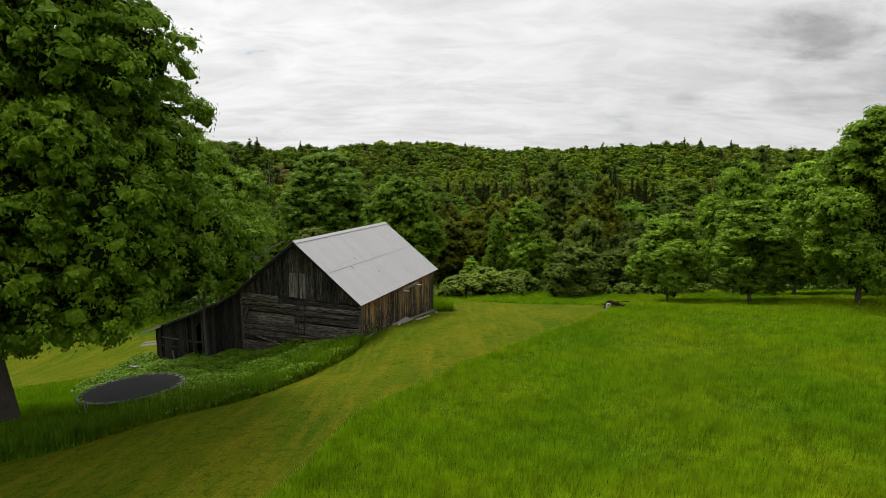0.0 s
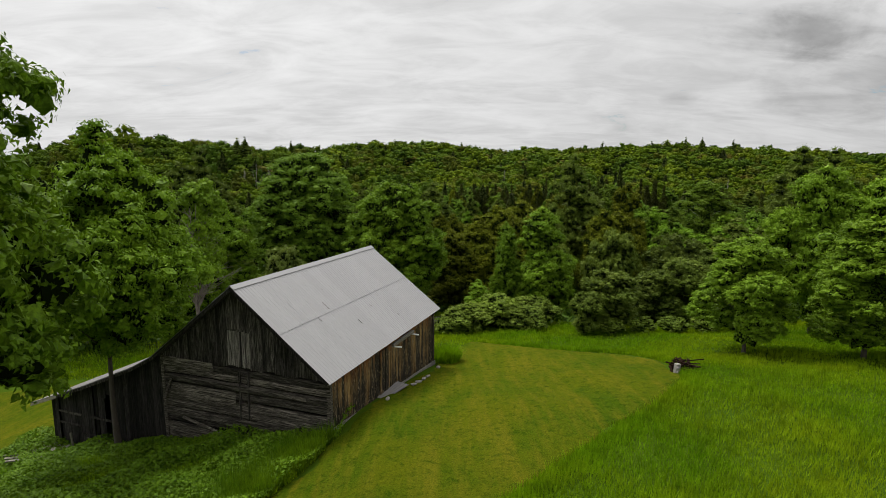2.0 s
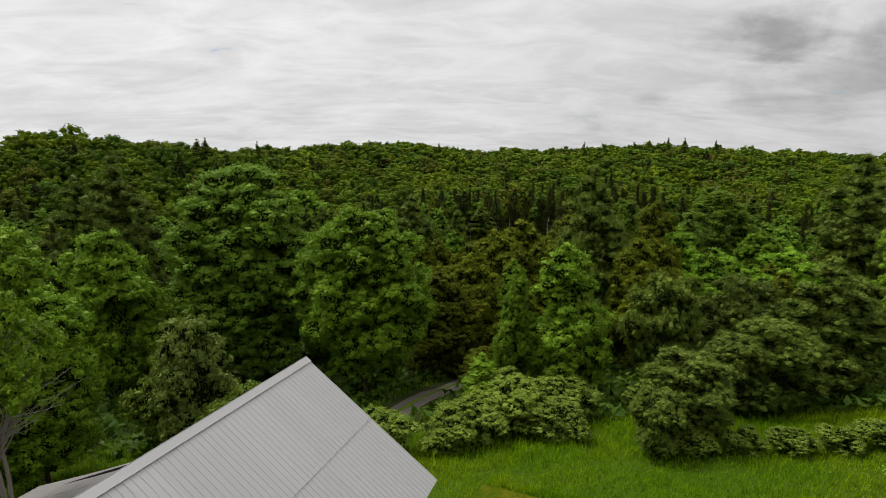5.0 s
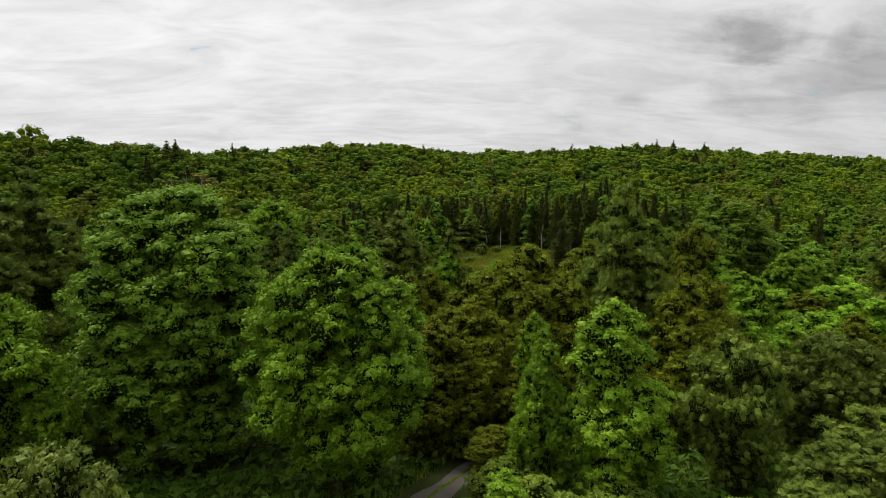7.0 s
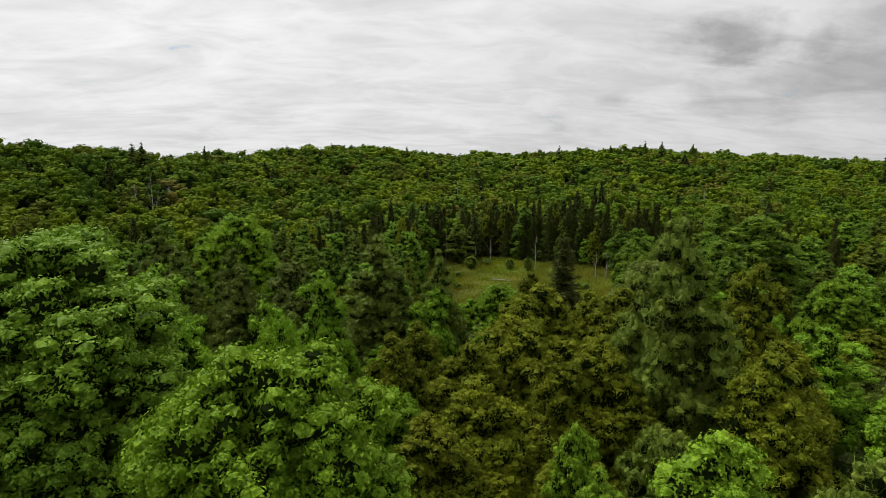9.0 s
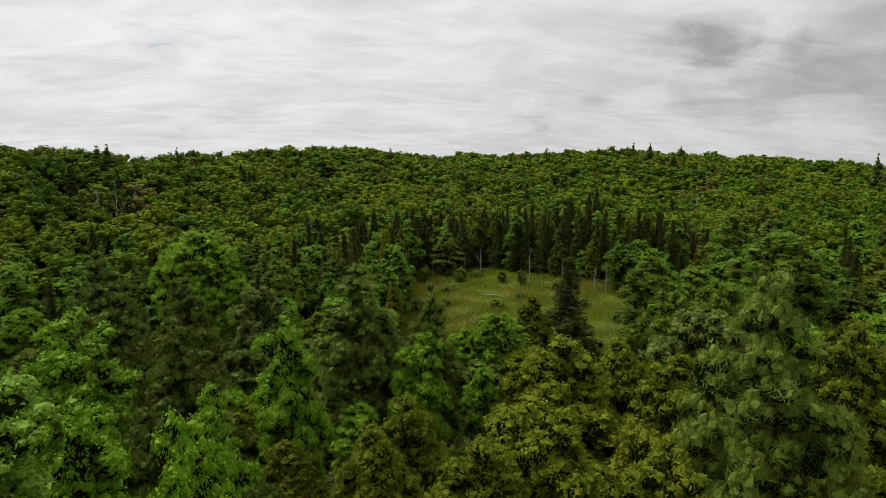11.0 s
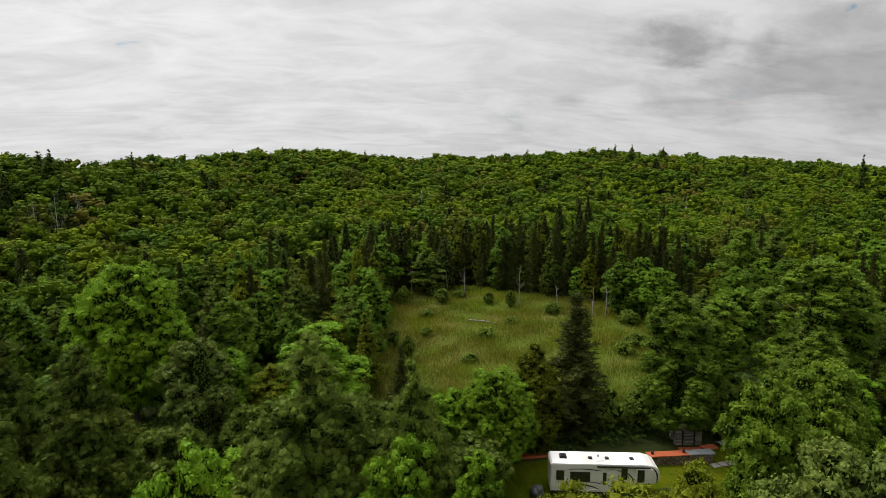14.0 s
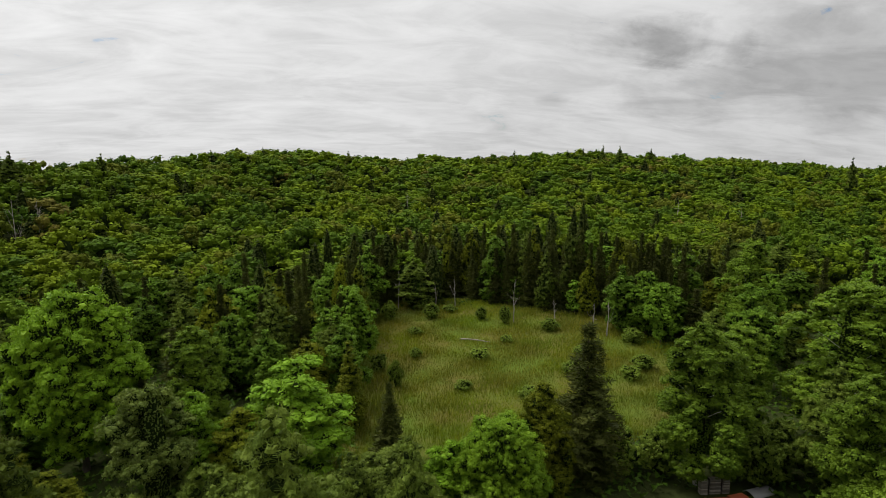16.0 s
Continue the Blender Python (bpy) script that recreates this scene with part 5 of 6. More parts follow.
    for side in (1, -1):
        deck = box(0, slope - 0.05, 0.03, LONG - 0.03, -0.12, -0.04)
        m = pose(0, 0, RIDGE, 0, math.degrees(PITCH), 0)
        v = turned(deck[0], m) * [side, 1, 1]
        piece("roof_deck", (v, deck[1][:, ::side]), GREY_BOARD, barn)
    n_sheet, ribs, pitch_w = 17, 4, LONG / 17 / 4
    half_l = slope / 2 + 0.06
    prof = []
    for k in range(ribs):
        o = k * pitch_w
        prof += [(o, 0.0), (o + pitch_w * 0.70, 0.0), (o + pitch_w * 0.80, 0.016), (o + pitch_w * 0.90, 0.016)]
    prof.append((ribs * pitch_w + 0.02, 0.0))
    prof = np.array(prof)
    xs = np.array([0, half_l])
    v = np.stack([np.repeat(xs, len(prof)), np.tile(prof[:, 0], 2), np.tile(prof[:, 1], 2)], 1)
    sheet = raw_mesh("roof_sheet", v, sheet_faces(2, len(prof))[:, ::-1], [METAL])
    for side in (1, -1):
        for row in (1, 0):
            for k in range(n_sheet):
                ob = part("roof_sheet", sheet, barn)
                off = row * (slope / 2)
                lift = 0.006 + (0.010 if row == 0 else 0) + rng.uniform(0, 0.004)
                m = pose(0, 0, RIDGE, 0, math.degrees(PITCH), 0) @ pose(off, k * LONG / n_sheet, lift, 0, rng.normal(0, 0.1), rng.normal(0, 0.05))
                ob.matrix_local = m if side == 1 else pose(0, LONG, 0, 0, 0, 180) @ m
    cap_v, cap_f = [], []
    for side in (1, -1):
        b = turned(box(-0.02, 0.24, -0.02, LONG + 0.02, 0.045, 0.06)[0], pose(0, 0, RIDGE, 0, math.degrees(PITCH), 0)) * [side, 1, 1]
        cap_v.append(b)
        cap_f.append(box(0, 1, 0, 1, 0, 1)[1][:, ::side])
    piece("ridge_cap", joined(list(zip(cap_v, cap_f))), METAL, barn)
    for side in (1, -1):
        v = turned(box(0.02, slope - 0.02, 0.0, 0.035, -0.17, -0.012)[0], pose(0, -0.002, RIDGE, 0, math.degrees(PITCH), 0)) * [side, 1, 1]
        piece("barge_board", (v, box(0, 1, 0, 1, 0, 1)[1][:, ::side]), SHED_BOARD, barn)
    # dents and torn seams of the sheets: narrow lifted strips
    for (s, yy, ln) in ((2.6, 4.4, 0.75), (3.3, 3.1, 0.4), (1.7, 5.3, 0.35), (4.4, 5.6, 0.45), (5.2, 9.2, 0.3), (3.9, 7.7, 0.25)):
        v = turned(box(s, s + 0.7 * ln, yy, yy + 0.014, 0.012, 0.024, 0.003, rng)[0], pose(0, 0, RIDGE, 0, math.degrees(PITCH), 0))
        piece("torn_seam", (v, box(0, 1, 0, 1, 0, 1)[1]), RUSTY, barn)
    # seam between the courses, its shadow line painted as a darker grey strip
    v = turned(box(slope / 2 + 0.05, slope / 2 + 0.066, 0.05, LONG - 0.05, 0.016, 0.026)[0], pose(0, 0, RIDGE, 0, math.degrees(PITCH), 0))
    piece("lap_seam_shadow", (v, box(0, 1, 0, 1, 0, 1)[1]), plain("seam_shadow", (0.26, 0.26, 0.265), 0.6), barn)


build_barn()


def build_lean_to():
    rng = np.random.default_rng(8)
    shed = tagged(new("lean_to_shed"), "dark plank lean-to shed with a drooping metal roof", "shed")
    shed.matrix_world = barn.matrix_world.copy()
    # drooping roof from the barn's low eave outwards
    rx = np.array([-5.0, -6.6, -8.3, -10.3, -12.4, -14.6])
    rz = np.array([2.40, 1.55, 0.82, 0.0, -0.8, -1.62])
    for k in range(16):
        y0, y1 = 0.05 + k * 0.86, 0.05 + k * 0.86 + 0.87
        top = np.stack([np.concatenate([rx, rx]), np.repeat([y0, y1], 6), np.concatenate([rz, rz]) + rng.uniform(0, 0.012)], 1)
        low = top - [0, 0, 0.05]
        v = np.concatenate([top, low])
        f = [(i + 1, i, i + 6, i + 7) for i in range(5)] + [(i + 12, i + 13, i + 19, i + 18) for i in range(5)] + [(i, i + 1, i + 13, i + 12) for i in range(5)] + [(i + 7, i + 6, i + 18, i + 19) for i in range(5)] + [(5, 11, 23, 17), (6, 0, 12, 18)]
        piece("roof_sheet", (v, np.array(f)), DULL_SHEET, shed)
    for a, b in zip(range(5), range(1, 6)):
        v, f = box(rx[b], rx[a], 0.0, 0.06, 0, 0)
        v[:, 2] = [rz[b] - 0.2, rz[a] - 0.2, rz[a] - 0.2, rz[b] - 0.2, rz[b] - 0.055, rz[a] - 0.055, rz[a] - 0.055, rz[b] - 0.055]
        piece("fascia", (v, f), PALE_WOOD if b == 5 else GREY_BOARD, shed)
    roof_at = lambda x: float(np.interp(x, rx[::-1], rz[::-1])) - 0.06  # noqa: E731
    soil = lambda x: ground_z(*(barn.matrix_world @ Vector((x, 0.5, 0)))[:2]) - 0.2  # noqa: E731
    door = new("plank_door")
    door.parent = shed
    tagged(door, "closed dark plank door with a pale cross rail")
    x = -13.5
    while x < -4.95:
        w = rng.uniform(0.2, 0.32)
        x1 = min(x + w, -4.95)
        mid = (x + x1) / 2
        lo = soil(mid)
        dy = rng.uniform(-0.015, 0.015)
        in_door = -12.9 < mid < -11.3
        if in_door:
            dy += 0.07
        elif -10.3 < mid < -9.3:
            dy += 0.1
            lo += 0.7
        elif -9.3 < mid < -8.8:
            lo = roof_at(mid) - rng.uniform(0.9, 1.1)
        piece("board", box(x + 0.01, x1 - 0.01, 0.46 + dy, 0.49 + dy, lo, 0, 0.004, rng, (roof_at(x), roof_at(x1))), SHED_BOARD, door if in_door else shed)
        x = x1
    for x0 in (-13.5, -11.2, -8.8, -6.4):
        piece("post", box(x0, x0 + 0.16, 0.5, 0.66, soil(x0), roof_at(x0), 0.01, rng), SHED_BOARD, shed)
    for (a, b, h) in ((-12.9, -11.2, 1.5), (-12.8, -11.1, 2.15), (-10.3, -8.3, 1.75), (-11.2, -8.4, 0.75), (-10.9, -8.2, 0.45), (-12.7, -11.4, 0.25)):
        piece("rail", box(a, b, 0.36, 0.42, soil((a + b) / 2) + h, soil((a + b) / 2) + h + 0.1, 0.012, rng), GREY_BOARD, shed)
    piece("back_wall", box(-13.5, -4.95, 13.2, 13.26, -5.0, 0, 0.0, None, (roof_at(-13.5), roof_at(-5))), DARK_INSIDE, shed)
    for k in range(20):
        a = 0.5 + k * 0.64
        piece("board", box(-13.52, -13.49, a, a + 0.63, soil(-13.5) - 0.6, roof_at(-13.5), 0.004, rng), SHED_BOARD, shed)


build_lean_to()


def rough_stone(rng, r, squash=0.6):
    bm = bmesh.new()
    bmesh.ops.create_icosphere(bm, subdivisions=1, radius=r)
    for v in bm.verts:
        v.co *= 1 + rng.uniform(-0.22, 0.22)
        v.co.z *= squash
    me = bpy.data.meshes.new("stone")
    bm.to_mesh(me)
    bm.free()
    me.materials.append(STONE)
    return me


def build_trampoline():
    tramp = tagged(new("trampoline"), "round black trampoline on bent metal legs in long grass", "trampoline")
    cx, cy, R = -14.95, 24.9, 2.25
    tramp.matrix_world = pose(cx, cy, ground_z(cx, cy) - 0.05, -4.5, -4.0, 0)
    zt = 0.92
    a = np.linspace(0, 2 * np.pi, 49)
    ring = np.stack([np.cos(a) * R, np.sin(a) * R, np.full(49, zt)], 1)
    v, f = tube(ring, np.full(49, 0.028), 8)
    piece("rim", (v, f), plain("dull_rim", (0.16, 0.165, 0.17), 0.5, 0.5), tramp, "dull galvanised rim tube", flat=False)
    rr = np.linspace(0.0, R - 0.2, 9)
    V = [(r * math.cos(t), r * math.sin(t), zt - 0.05 * (1 - (r / (R - 0.2)) ** 2)) for r in rr for t in a[:-1]]
    F4 = [(i * 48 + j, i * 48 + (j + 1) % 48, (i + 1) * 48 + (j + 1) % 48, (i + 1) * 48 + j) for i in range(8) for j in range(48)]
    mat_m = plain("black_mat", (0.012, 0.012, 0.013), 0.75, spec=0.2)
    piece("mat", (np.array(V), np.array(F4)[:, ::-1]), mat_m, tramp, "black woven jumping mat", flat=False)
    for k in range(72):
        t = 2 * math.pi * k / 72
        d = np.array([math.cos(t), math.sin(t), 0])
        p = np.stack([d * (R - 0.2), d * (R - 0.02)]) + [0, 0, zt]
        v, f = tube(p, [0.012, 0.012], 4)
        piece("spring", (v, f), GALV if k % 3 else mat_m, tramp)
    for k in range(6):
        t = 2 * math.pi * (k + 0.3) / 6
        s = 0.26
        pts = [(R * math.cos(t - s), R * math.sin(t - s), zt), (R * 0.98 * math.cos(t - s), R * 0.98 * math.sin(t - s), -0.02), (R * 0.98 * math.cos(t + s), R * 0.98 * math.sin(t + s), -0.02), (R * math.cos(t + s), R * math.sin(t + s), zt)]
        v, f = tube(np.array(pts), [0.022] * 4, 6)
        piece("leg", (v, f), GALV, tramp, flat=False)


build_trampoline()


def build_yard_litter():
    rng = np.random.default_rng(30)
    r2 = random.Random(4)
    B = barn.matrix_world

    def at(x, y):
        p = B @ Vector((x, y, 0))
        return p.x, p.y, ground_z(p.x, p.y)

    # ribbed sheet lying at the door, with a stone on it and a row of pale blocks
    px, py, pz = at(5.95, 6.3)
    n = 13
    prof = np.array([(k * 0.09, 0.0 if k % 2 else 0.03) for k in range(n)])
    v = np.stack([np.repeat([0, 2.4], n), np.tile(prof[:, 0], 2), np.tile(prof[:, 1], 2)], 1)
    low = v - [0, 0, 0.012]
    f = sheet_faces(2, n)
    f = np.concatenate([f[:, ::-1], f + 2 * n])
    sheet = tagged(new("metal_sheet", raw_mesh("metal_sheet", np.concatenate([v, low]), f, [DULL_SHEET])), "ribbed grey metal sheet lying on the grass by the barn door", "metal sheet")
    sheet.matrix_world = pose(px - 1.0, py - 1.1, pz + 0.13, 5, 1, 62)
    for k, (x, y) in enumerate(((5.75, 7.9), (5.8, 8.5), (5.85, 9.15), (5.85, 9.8), (5.6, 12.3), (5.7, 4.6))):
        sx, sy, sz = at(x, y)
        ob = new("stone", rough_stone(r2, 0.17))
        ob.matrix_world = pose(sx, sy, sz + 0.12, 0, 0, r2.uniform(0, 90)) @ Matrix.Diagonal((1.25, 0.8, 0.8, 1))
        tagged(ob, "pale rough block of stone on the grass", "stone", "stones beside the barn")
    # scrap heap with a hollow block
    hx, hy = 13.1, 41.4
    heap = tagged(new("scrap_heap"), "heap of rusty iron and dark timber scrap at the meadow's edge", "scrap heap")
    heap.matrix_world = pose(hx, hy, ground_z(hx, hy)) @ Matrix.Diagonal((0.85, 0.85, 0.7, 1))
    SCRAP = plain("rusted_scrap", (0.018, 0.010, 0.007), 0.95, 0.0, 0.03, vary=0.6, scale=7)
    for k in range(64):
        ln = r2.uniform(0.4, 1.4)
        v, f = box(-ln / 2, ln / 2, -0.05, 0.05, -0.03, 0.05, 0.008, rng)
        m = pose(r2.gauss(0, 0.42), r2.gauss(0, 0.3), (0.05 + 0.75 * r2.random() ** 1.5), r2.uniform(-14, 14), r2.uniform(-24, 24), r2.choice((-20, 5, 150, 60)) + r2.uniform(-25, 25))
        piece("bar", (turned(v, m), f), SCRAP, heap)
    block = tagged(new("concrete_block"), "grey hollow concrete block standing by the scrap heap", "concrete block")
    bv = []
    for b in ((-0.2, 0.2, 0, 0.19, 0, 0.04), (-0.2, 0.2, 0, 0.19, 0.18, 0.22), (-0.2, 0.2, 0, 0.19, 0.36, 0.40), (-0.2, -0.16, 0, 0.19, 0.04, 0.36), (0.16, 0.2, 0, 0.19, 0.04, 0.36)):
        bv.append(box(*b))
    bxo, byo = 12.5, 40.75
    bm_ = joined(bv)
    piece("shell", (bm_[0] * [0.75, 1, 1.3], bm_[1]), CONCRETE, block)
    block.matrix_world = pose(bxo, byo, ground_z(bxo, byo) + 0.02, 0, 4, 25)
    # rubble and planks at the shed's corner
    for k in range(26):
        x, y = -12.6 + r2.gauss(0, 0.9), -0.5 + r2.gauss(0, 0.35)
        sx, sy, sz = at(x, y)
        ob = new("stone", rough_stone(r2, r2.uniform(0.12, 0.24)))
        ob.matrix_world = pose(sx, sy, sz + 0.12, 0, 0, r2.uniform(0, 90))
        tagged(ob, "rough grey stone in a heap beside the shed", "stone", "rubble by the shed")
    for k in range(3):
        sx, sy, sz = at(-12.4 + k * 0.5, -1.7 - 0.2 * k)
        ob = piece("plank", box(-1.2, 1.2, -0.08, 0.08, 0, 0.05, 0.006, rng), PALE_WOOD, None)
        ob.matrix_world = pose(sx, sy, sz + 0.25, 0, 4, 10 + 6 * k)
        tagged(ob, "bleached loose plank lying in the weeds", "plank", "planks by the shed")
    sx, sy, sz = at(-10.8, -0.4)
    post = piece("stake", box(-0.04, 0.04, -0.04, 0.04, -0.2, 1.1, 0.004, rng), PALE_WOOD, None)
    post.matrix_world = pose(sx, sy, sz, 2, -4, 0)
    tagged(post, "short pale wooden stake in the weeds", "stake")


build_yard_litter()

# ---- the parked caravan and the lot ----


def build_caravan():
    rv = tagged(new("caravan"), "white fifth-wheel caravan with dark windows and black curved stripes", "caravan")
    rv.matrix_world = pose(20.6, 129.4, ground_z(25.5, 128.5) + 0.05, 0, 0, -14)
    shell = plain("white_shell", (0.62, 0.60, 0.56), 0.35, vary=0.05, scale=1.5)
    roofm = plain("white_roof", (0.78, 0.78, 0.78), 0.6, vary=0.08, scale=1.0)
    black = plain("black_trim", (0.012, 0.012, 0.013), 0.35)
    glass = plain("tinted_window", (0.012, 0.013, 0.015), 0.08, spec=0.7)
    L, W = 10.9, 2.5
    # side outline: long low body, raised nose over the hitch, rounded front cap
    out = [(0.0, 0.62), (7.9, 0.62), (8.1, 0.75), (8.2, 1.65), (10.2, 1.72), (10.6, 1.95), (10.85, 2.4), (10.9, 2.9), (10.7, 3.35), (10.25, 3.62), (9.6, 3.74), (4.0, 3.72), (0.15, 3.62), (0.0, 3.5)]
    bm = bmesh.new()
    near = [bm.verts.new((x, 0, z)) for x, z in out]
    far = [bm.verts.new((x, W, z)) for x, z in out]
    bm.faces.new(near)
    bm.faces.new(far[::-1])
    for i in range(len(out)):
        j = (i + 1) % len(out)
        bm.faces.new((near[j], near[i], far[i], far[j]))
    bmesh.ops.recalc_face_normals(bm, faces=bm.faces)
    bmesh.ops.bevel(bm, geom=[e for e in bm.edges if abs(e.verts[0].co.y - e.verts[1].co.y) < 0.01], offset=0.06, segments=2, affect="EDGES")
    me = bpy.data.meshes.new("body")
    bm.to_mesh(me)
    bm.free()
    me.materials.append(shell)
    part("body", me, rv, "white moulded body")
    # roof sheet with its edge lip
    v, f = box(0.15, 9.6, 0.02, W - 0.02, 3.66, 3.76)
    v[:4, 2] -= 0.02
    v[[0, 3, 4, 7], 2] -= 0.09
    piece("roof", (v, f), roofm, rv)
    for (x, y, s, h) in ((1.0, 1.0, 0.75, 0.28), (3.9, 0.9, 0.42, 0.14), (5.6, 0.9, 0.42, 0.16), (8.1, 1.0, 0.42, 0.14)):
        z = 3.68 if x < 2 else 3.75
        v, f = box(x, x + s, y, y + s * 0.9, z, z + h)
        v[4:, :2] = v[4:, :2] * 0.8 + v[4:, :2].mean(0) * 0.2
        piece("roof_vent", (v, f), black, rv, "black roof vent cover")
    piece("aerial", (tube(np.array([(4.6, 0.55, 3.78), (5.9, 0.7, 3.86), (5.95, 0.72, 3.95)]), [0.03, 0.03, 0.05], 6)), roofm, rv)
    piece("hatch_pipe", (tube(np.array([(5.0, 1.5, 3.7), (5.0, 1.5, 3.95)]), [0.06, 0.06], 8)), black, rv)
    # windows, door, slide-out
    wins = [(0.55, 1.35, 1.9, 2.95), (1.95, 3.95, 1.75, 2.85), (7.05, 7.65, 2.15, 3.35)]
    for a, b, c, d in wins:
        w = piece("window", box(a, b, -0.03, 0.02, c, d), black, rv, "dark tinted window")
        piece("pane", box(a + 0.05, b - 0.05, -0.04, -0.028, c + 0.05, d - 0.05), glass, w)
    slide = piece("slide_out", box(8.45, 10.1, -0.16, 0.02, 1.85, 3.42), shell, rv)
    w = piece("window", box(8.6, 9.3, -0.19, -0.14, 2.0, 3.32), black, rv, "tall dark tinted window")
    piece("pane", box(8.65, 9.25, -0.2, -0.188, 2.05, 3.27), glass, w)
    door = piece("door", box(5.05, 5.75, -0.03, 0.02, 0.95, 3.05), shell, rv)
    piece("pane", box(5.22, 5.58, -0.045, -0.028, 1.55, 2.85), glass, door)
    piece("handle", box(5.1, 5.16, -0.07, -0.028, 1.75, 1.95), black, door)
    piece("awning", box(4.6, 9.9, -0.14, -0.02, 3.44, 3.56), black, rv, "rolled black awning under the roof edge")
    piece("skirt", box(0.05, 8.1, -0.015, W + 0.015, 0.5, 0.72), black, rv)
    # curved stripes on the side
    def stripe(p0, p1, p2, w0, w1):
        t = np.linspace(0, 1, 16)[:, None]
        p = (1 - t) ** 2 * np.array(p0) + 2 * t * (1 - t) * np.array(p1) + t**2 * np.array(p2)
        d = unit(np.gradient(p, axis=0))
        n = np.stack([-d[:, 1], d[:, 0]], 1)
        w = (w0 + (w1 - w0) * t) * np.sin(np.pi * np.clip(t, 0.03, 0.97)) ** 0.4
        a, b = p + n * w, p - n * w
        v = np.concatenate([np.stack([a[:, 0], np.full(16, -0.012), a[:, 1]], 1), np.stack([b[:, 0], np.full(16, -0.012), b[:, 1]], 1), np.stack([a[:, 0], np.full(16, 0.012), a[:, 1]], 1), np.stack([b[:, 0], np.full(16, 0.012), b[:, 1]], 1)])
        i = np.arange(15)
        f = np.concatenate([np.stack([i, i + 16, i + 17, i + 1], 1), np.stack([i, i + 1, i + 33, i + 32], 1), np.stack([i + 17, i + 16, i + 48, i + 49], 1)])
        piece("stripe", (v, f), black, rv)

    stripe((1.4, 2.95), (3.0, 3.35), (5.0, 3.0), 0.02, 0.07)
    stripe((1.5, 1.35), (3.2, 1.75), (4.9, 1.0), 0.02, 0.09)
    stripe((3.8, 1.75), (5.0, 1.75), (6.4, 1.25), 0.03, 0.06)
    stripe((5.9, 3.2), (8.3, 3.15), (8.25, 1.75), 0.02, 0.09)
    stripe((6.6, 3.05), (8.0, 2.95), (7.9, 1.6), 0.02, 0.05)
    stripe((6.3, 1.0), (7.6, 1.1), (8.15, 1.6), 0.02, 0.07)
    stripe((9.9, 3.55), (10.8, 3.2), (10.55, 1.9), 0.05, 0.1)
    piece("nameplate", box(6.25, 7.0, -0.02, 0.0, 2.25, 2.32), black, rv, "small dark name bar")
    for x in (4.05, 4.95):
        for y in (0.06, W - 0.26):
            v, f = tube(np.array([(0, 0, 0), (0, 0.2, 0)]), [0.38, 0.38], 20)
            t = np.linspace(0, 2 * np.pi, 20, endpoint=False)
            wh = piece("wheel", (v + [x, y, 0.38], f), black, rv, flat=False)
            piece("rim", (turned(tube(np.array([(0, -0.02, 0), (0, 0.06, 0), (0, 0.061, 0)]), [0.22, 0.22, 0.01], 16)[0], pose(x, y, 0.38)), tube(np.array([(0, -0.02, 0), (0, 0.06, 0), (0, 0.061, 0)]), [0.22, 0.22, 0.01], 16)[1]), GALV, wh)
    piece("fender", (tube(np.stack([4.5 + 0.95 * np.cos(np.linspace(0, np.pi, 12)), np.full(12, 0.0), 0.45 + 0.5 * np.sin(np.linspace(0, np.pi, 12))], 1), np.full(12, 0.05), 6)), shell, rv, flat=False)
    piece("hitch", box(8.6, 9.4, 0.9, 1.6, 0.75, 1.72), black, rv)
    for x in (8.05, 8.9):
        piece("landing_leg", box(x, x + 0.12, 0.35, 0.47, 0.0, 1.1), GALV, rv)
    # covered goods behind the tail
    rng = np.random.default_rng(3)
    bm = bmesh.new()
    bmesh.ops.create_icosphere(bm, subdivisions=3, radius=0.75)
    for v in bm.verts:
        v.co *= 1 + 0.22 * noise.noise(v.co * 2.2)
        v.co.z = max(v.co.z * 1.05, -0.5)
    me = bpy.data.meshes.new("tarp_bundle")
    bm.to_mesh(me)
    bm.free()
    me.materials.append(plain("dark_tarp", (0.06, 0.065, 0.06), 0.5, vary=0.5, scale=3))
    ob = tagged(new("tarp_bundle", me), "bundle under a dark crumpled tarpaulin behind the caravan", "tarpaulin")
    x, y = 19.3, 129.6
    ob.matrix_world = pose(x, y, ground_z(x, y) + 0.5)


build_caravan()


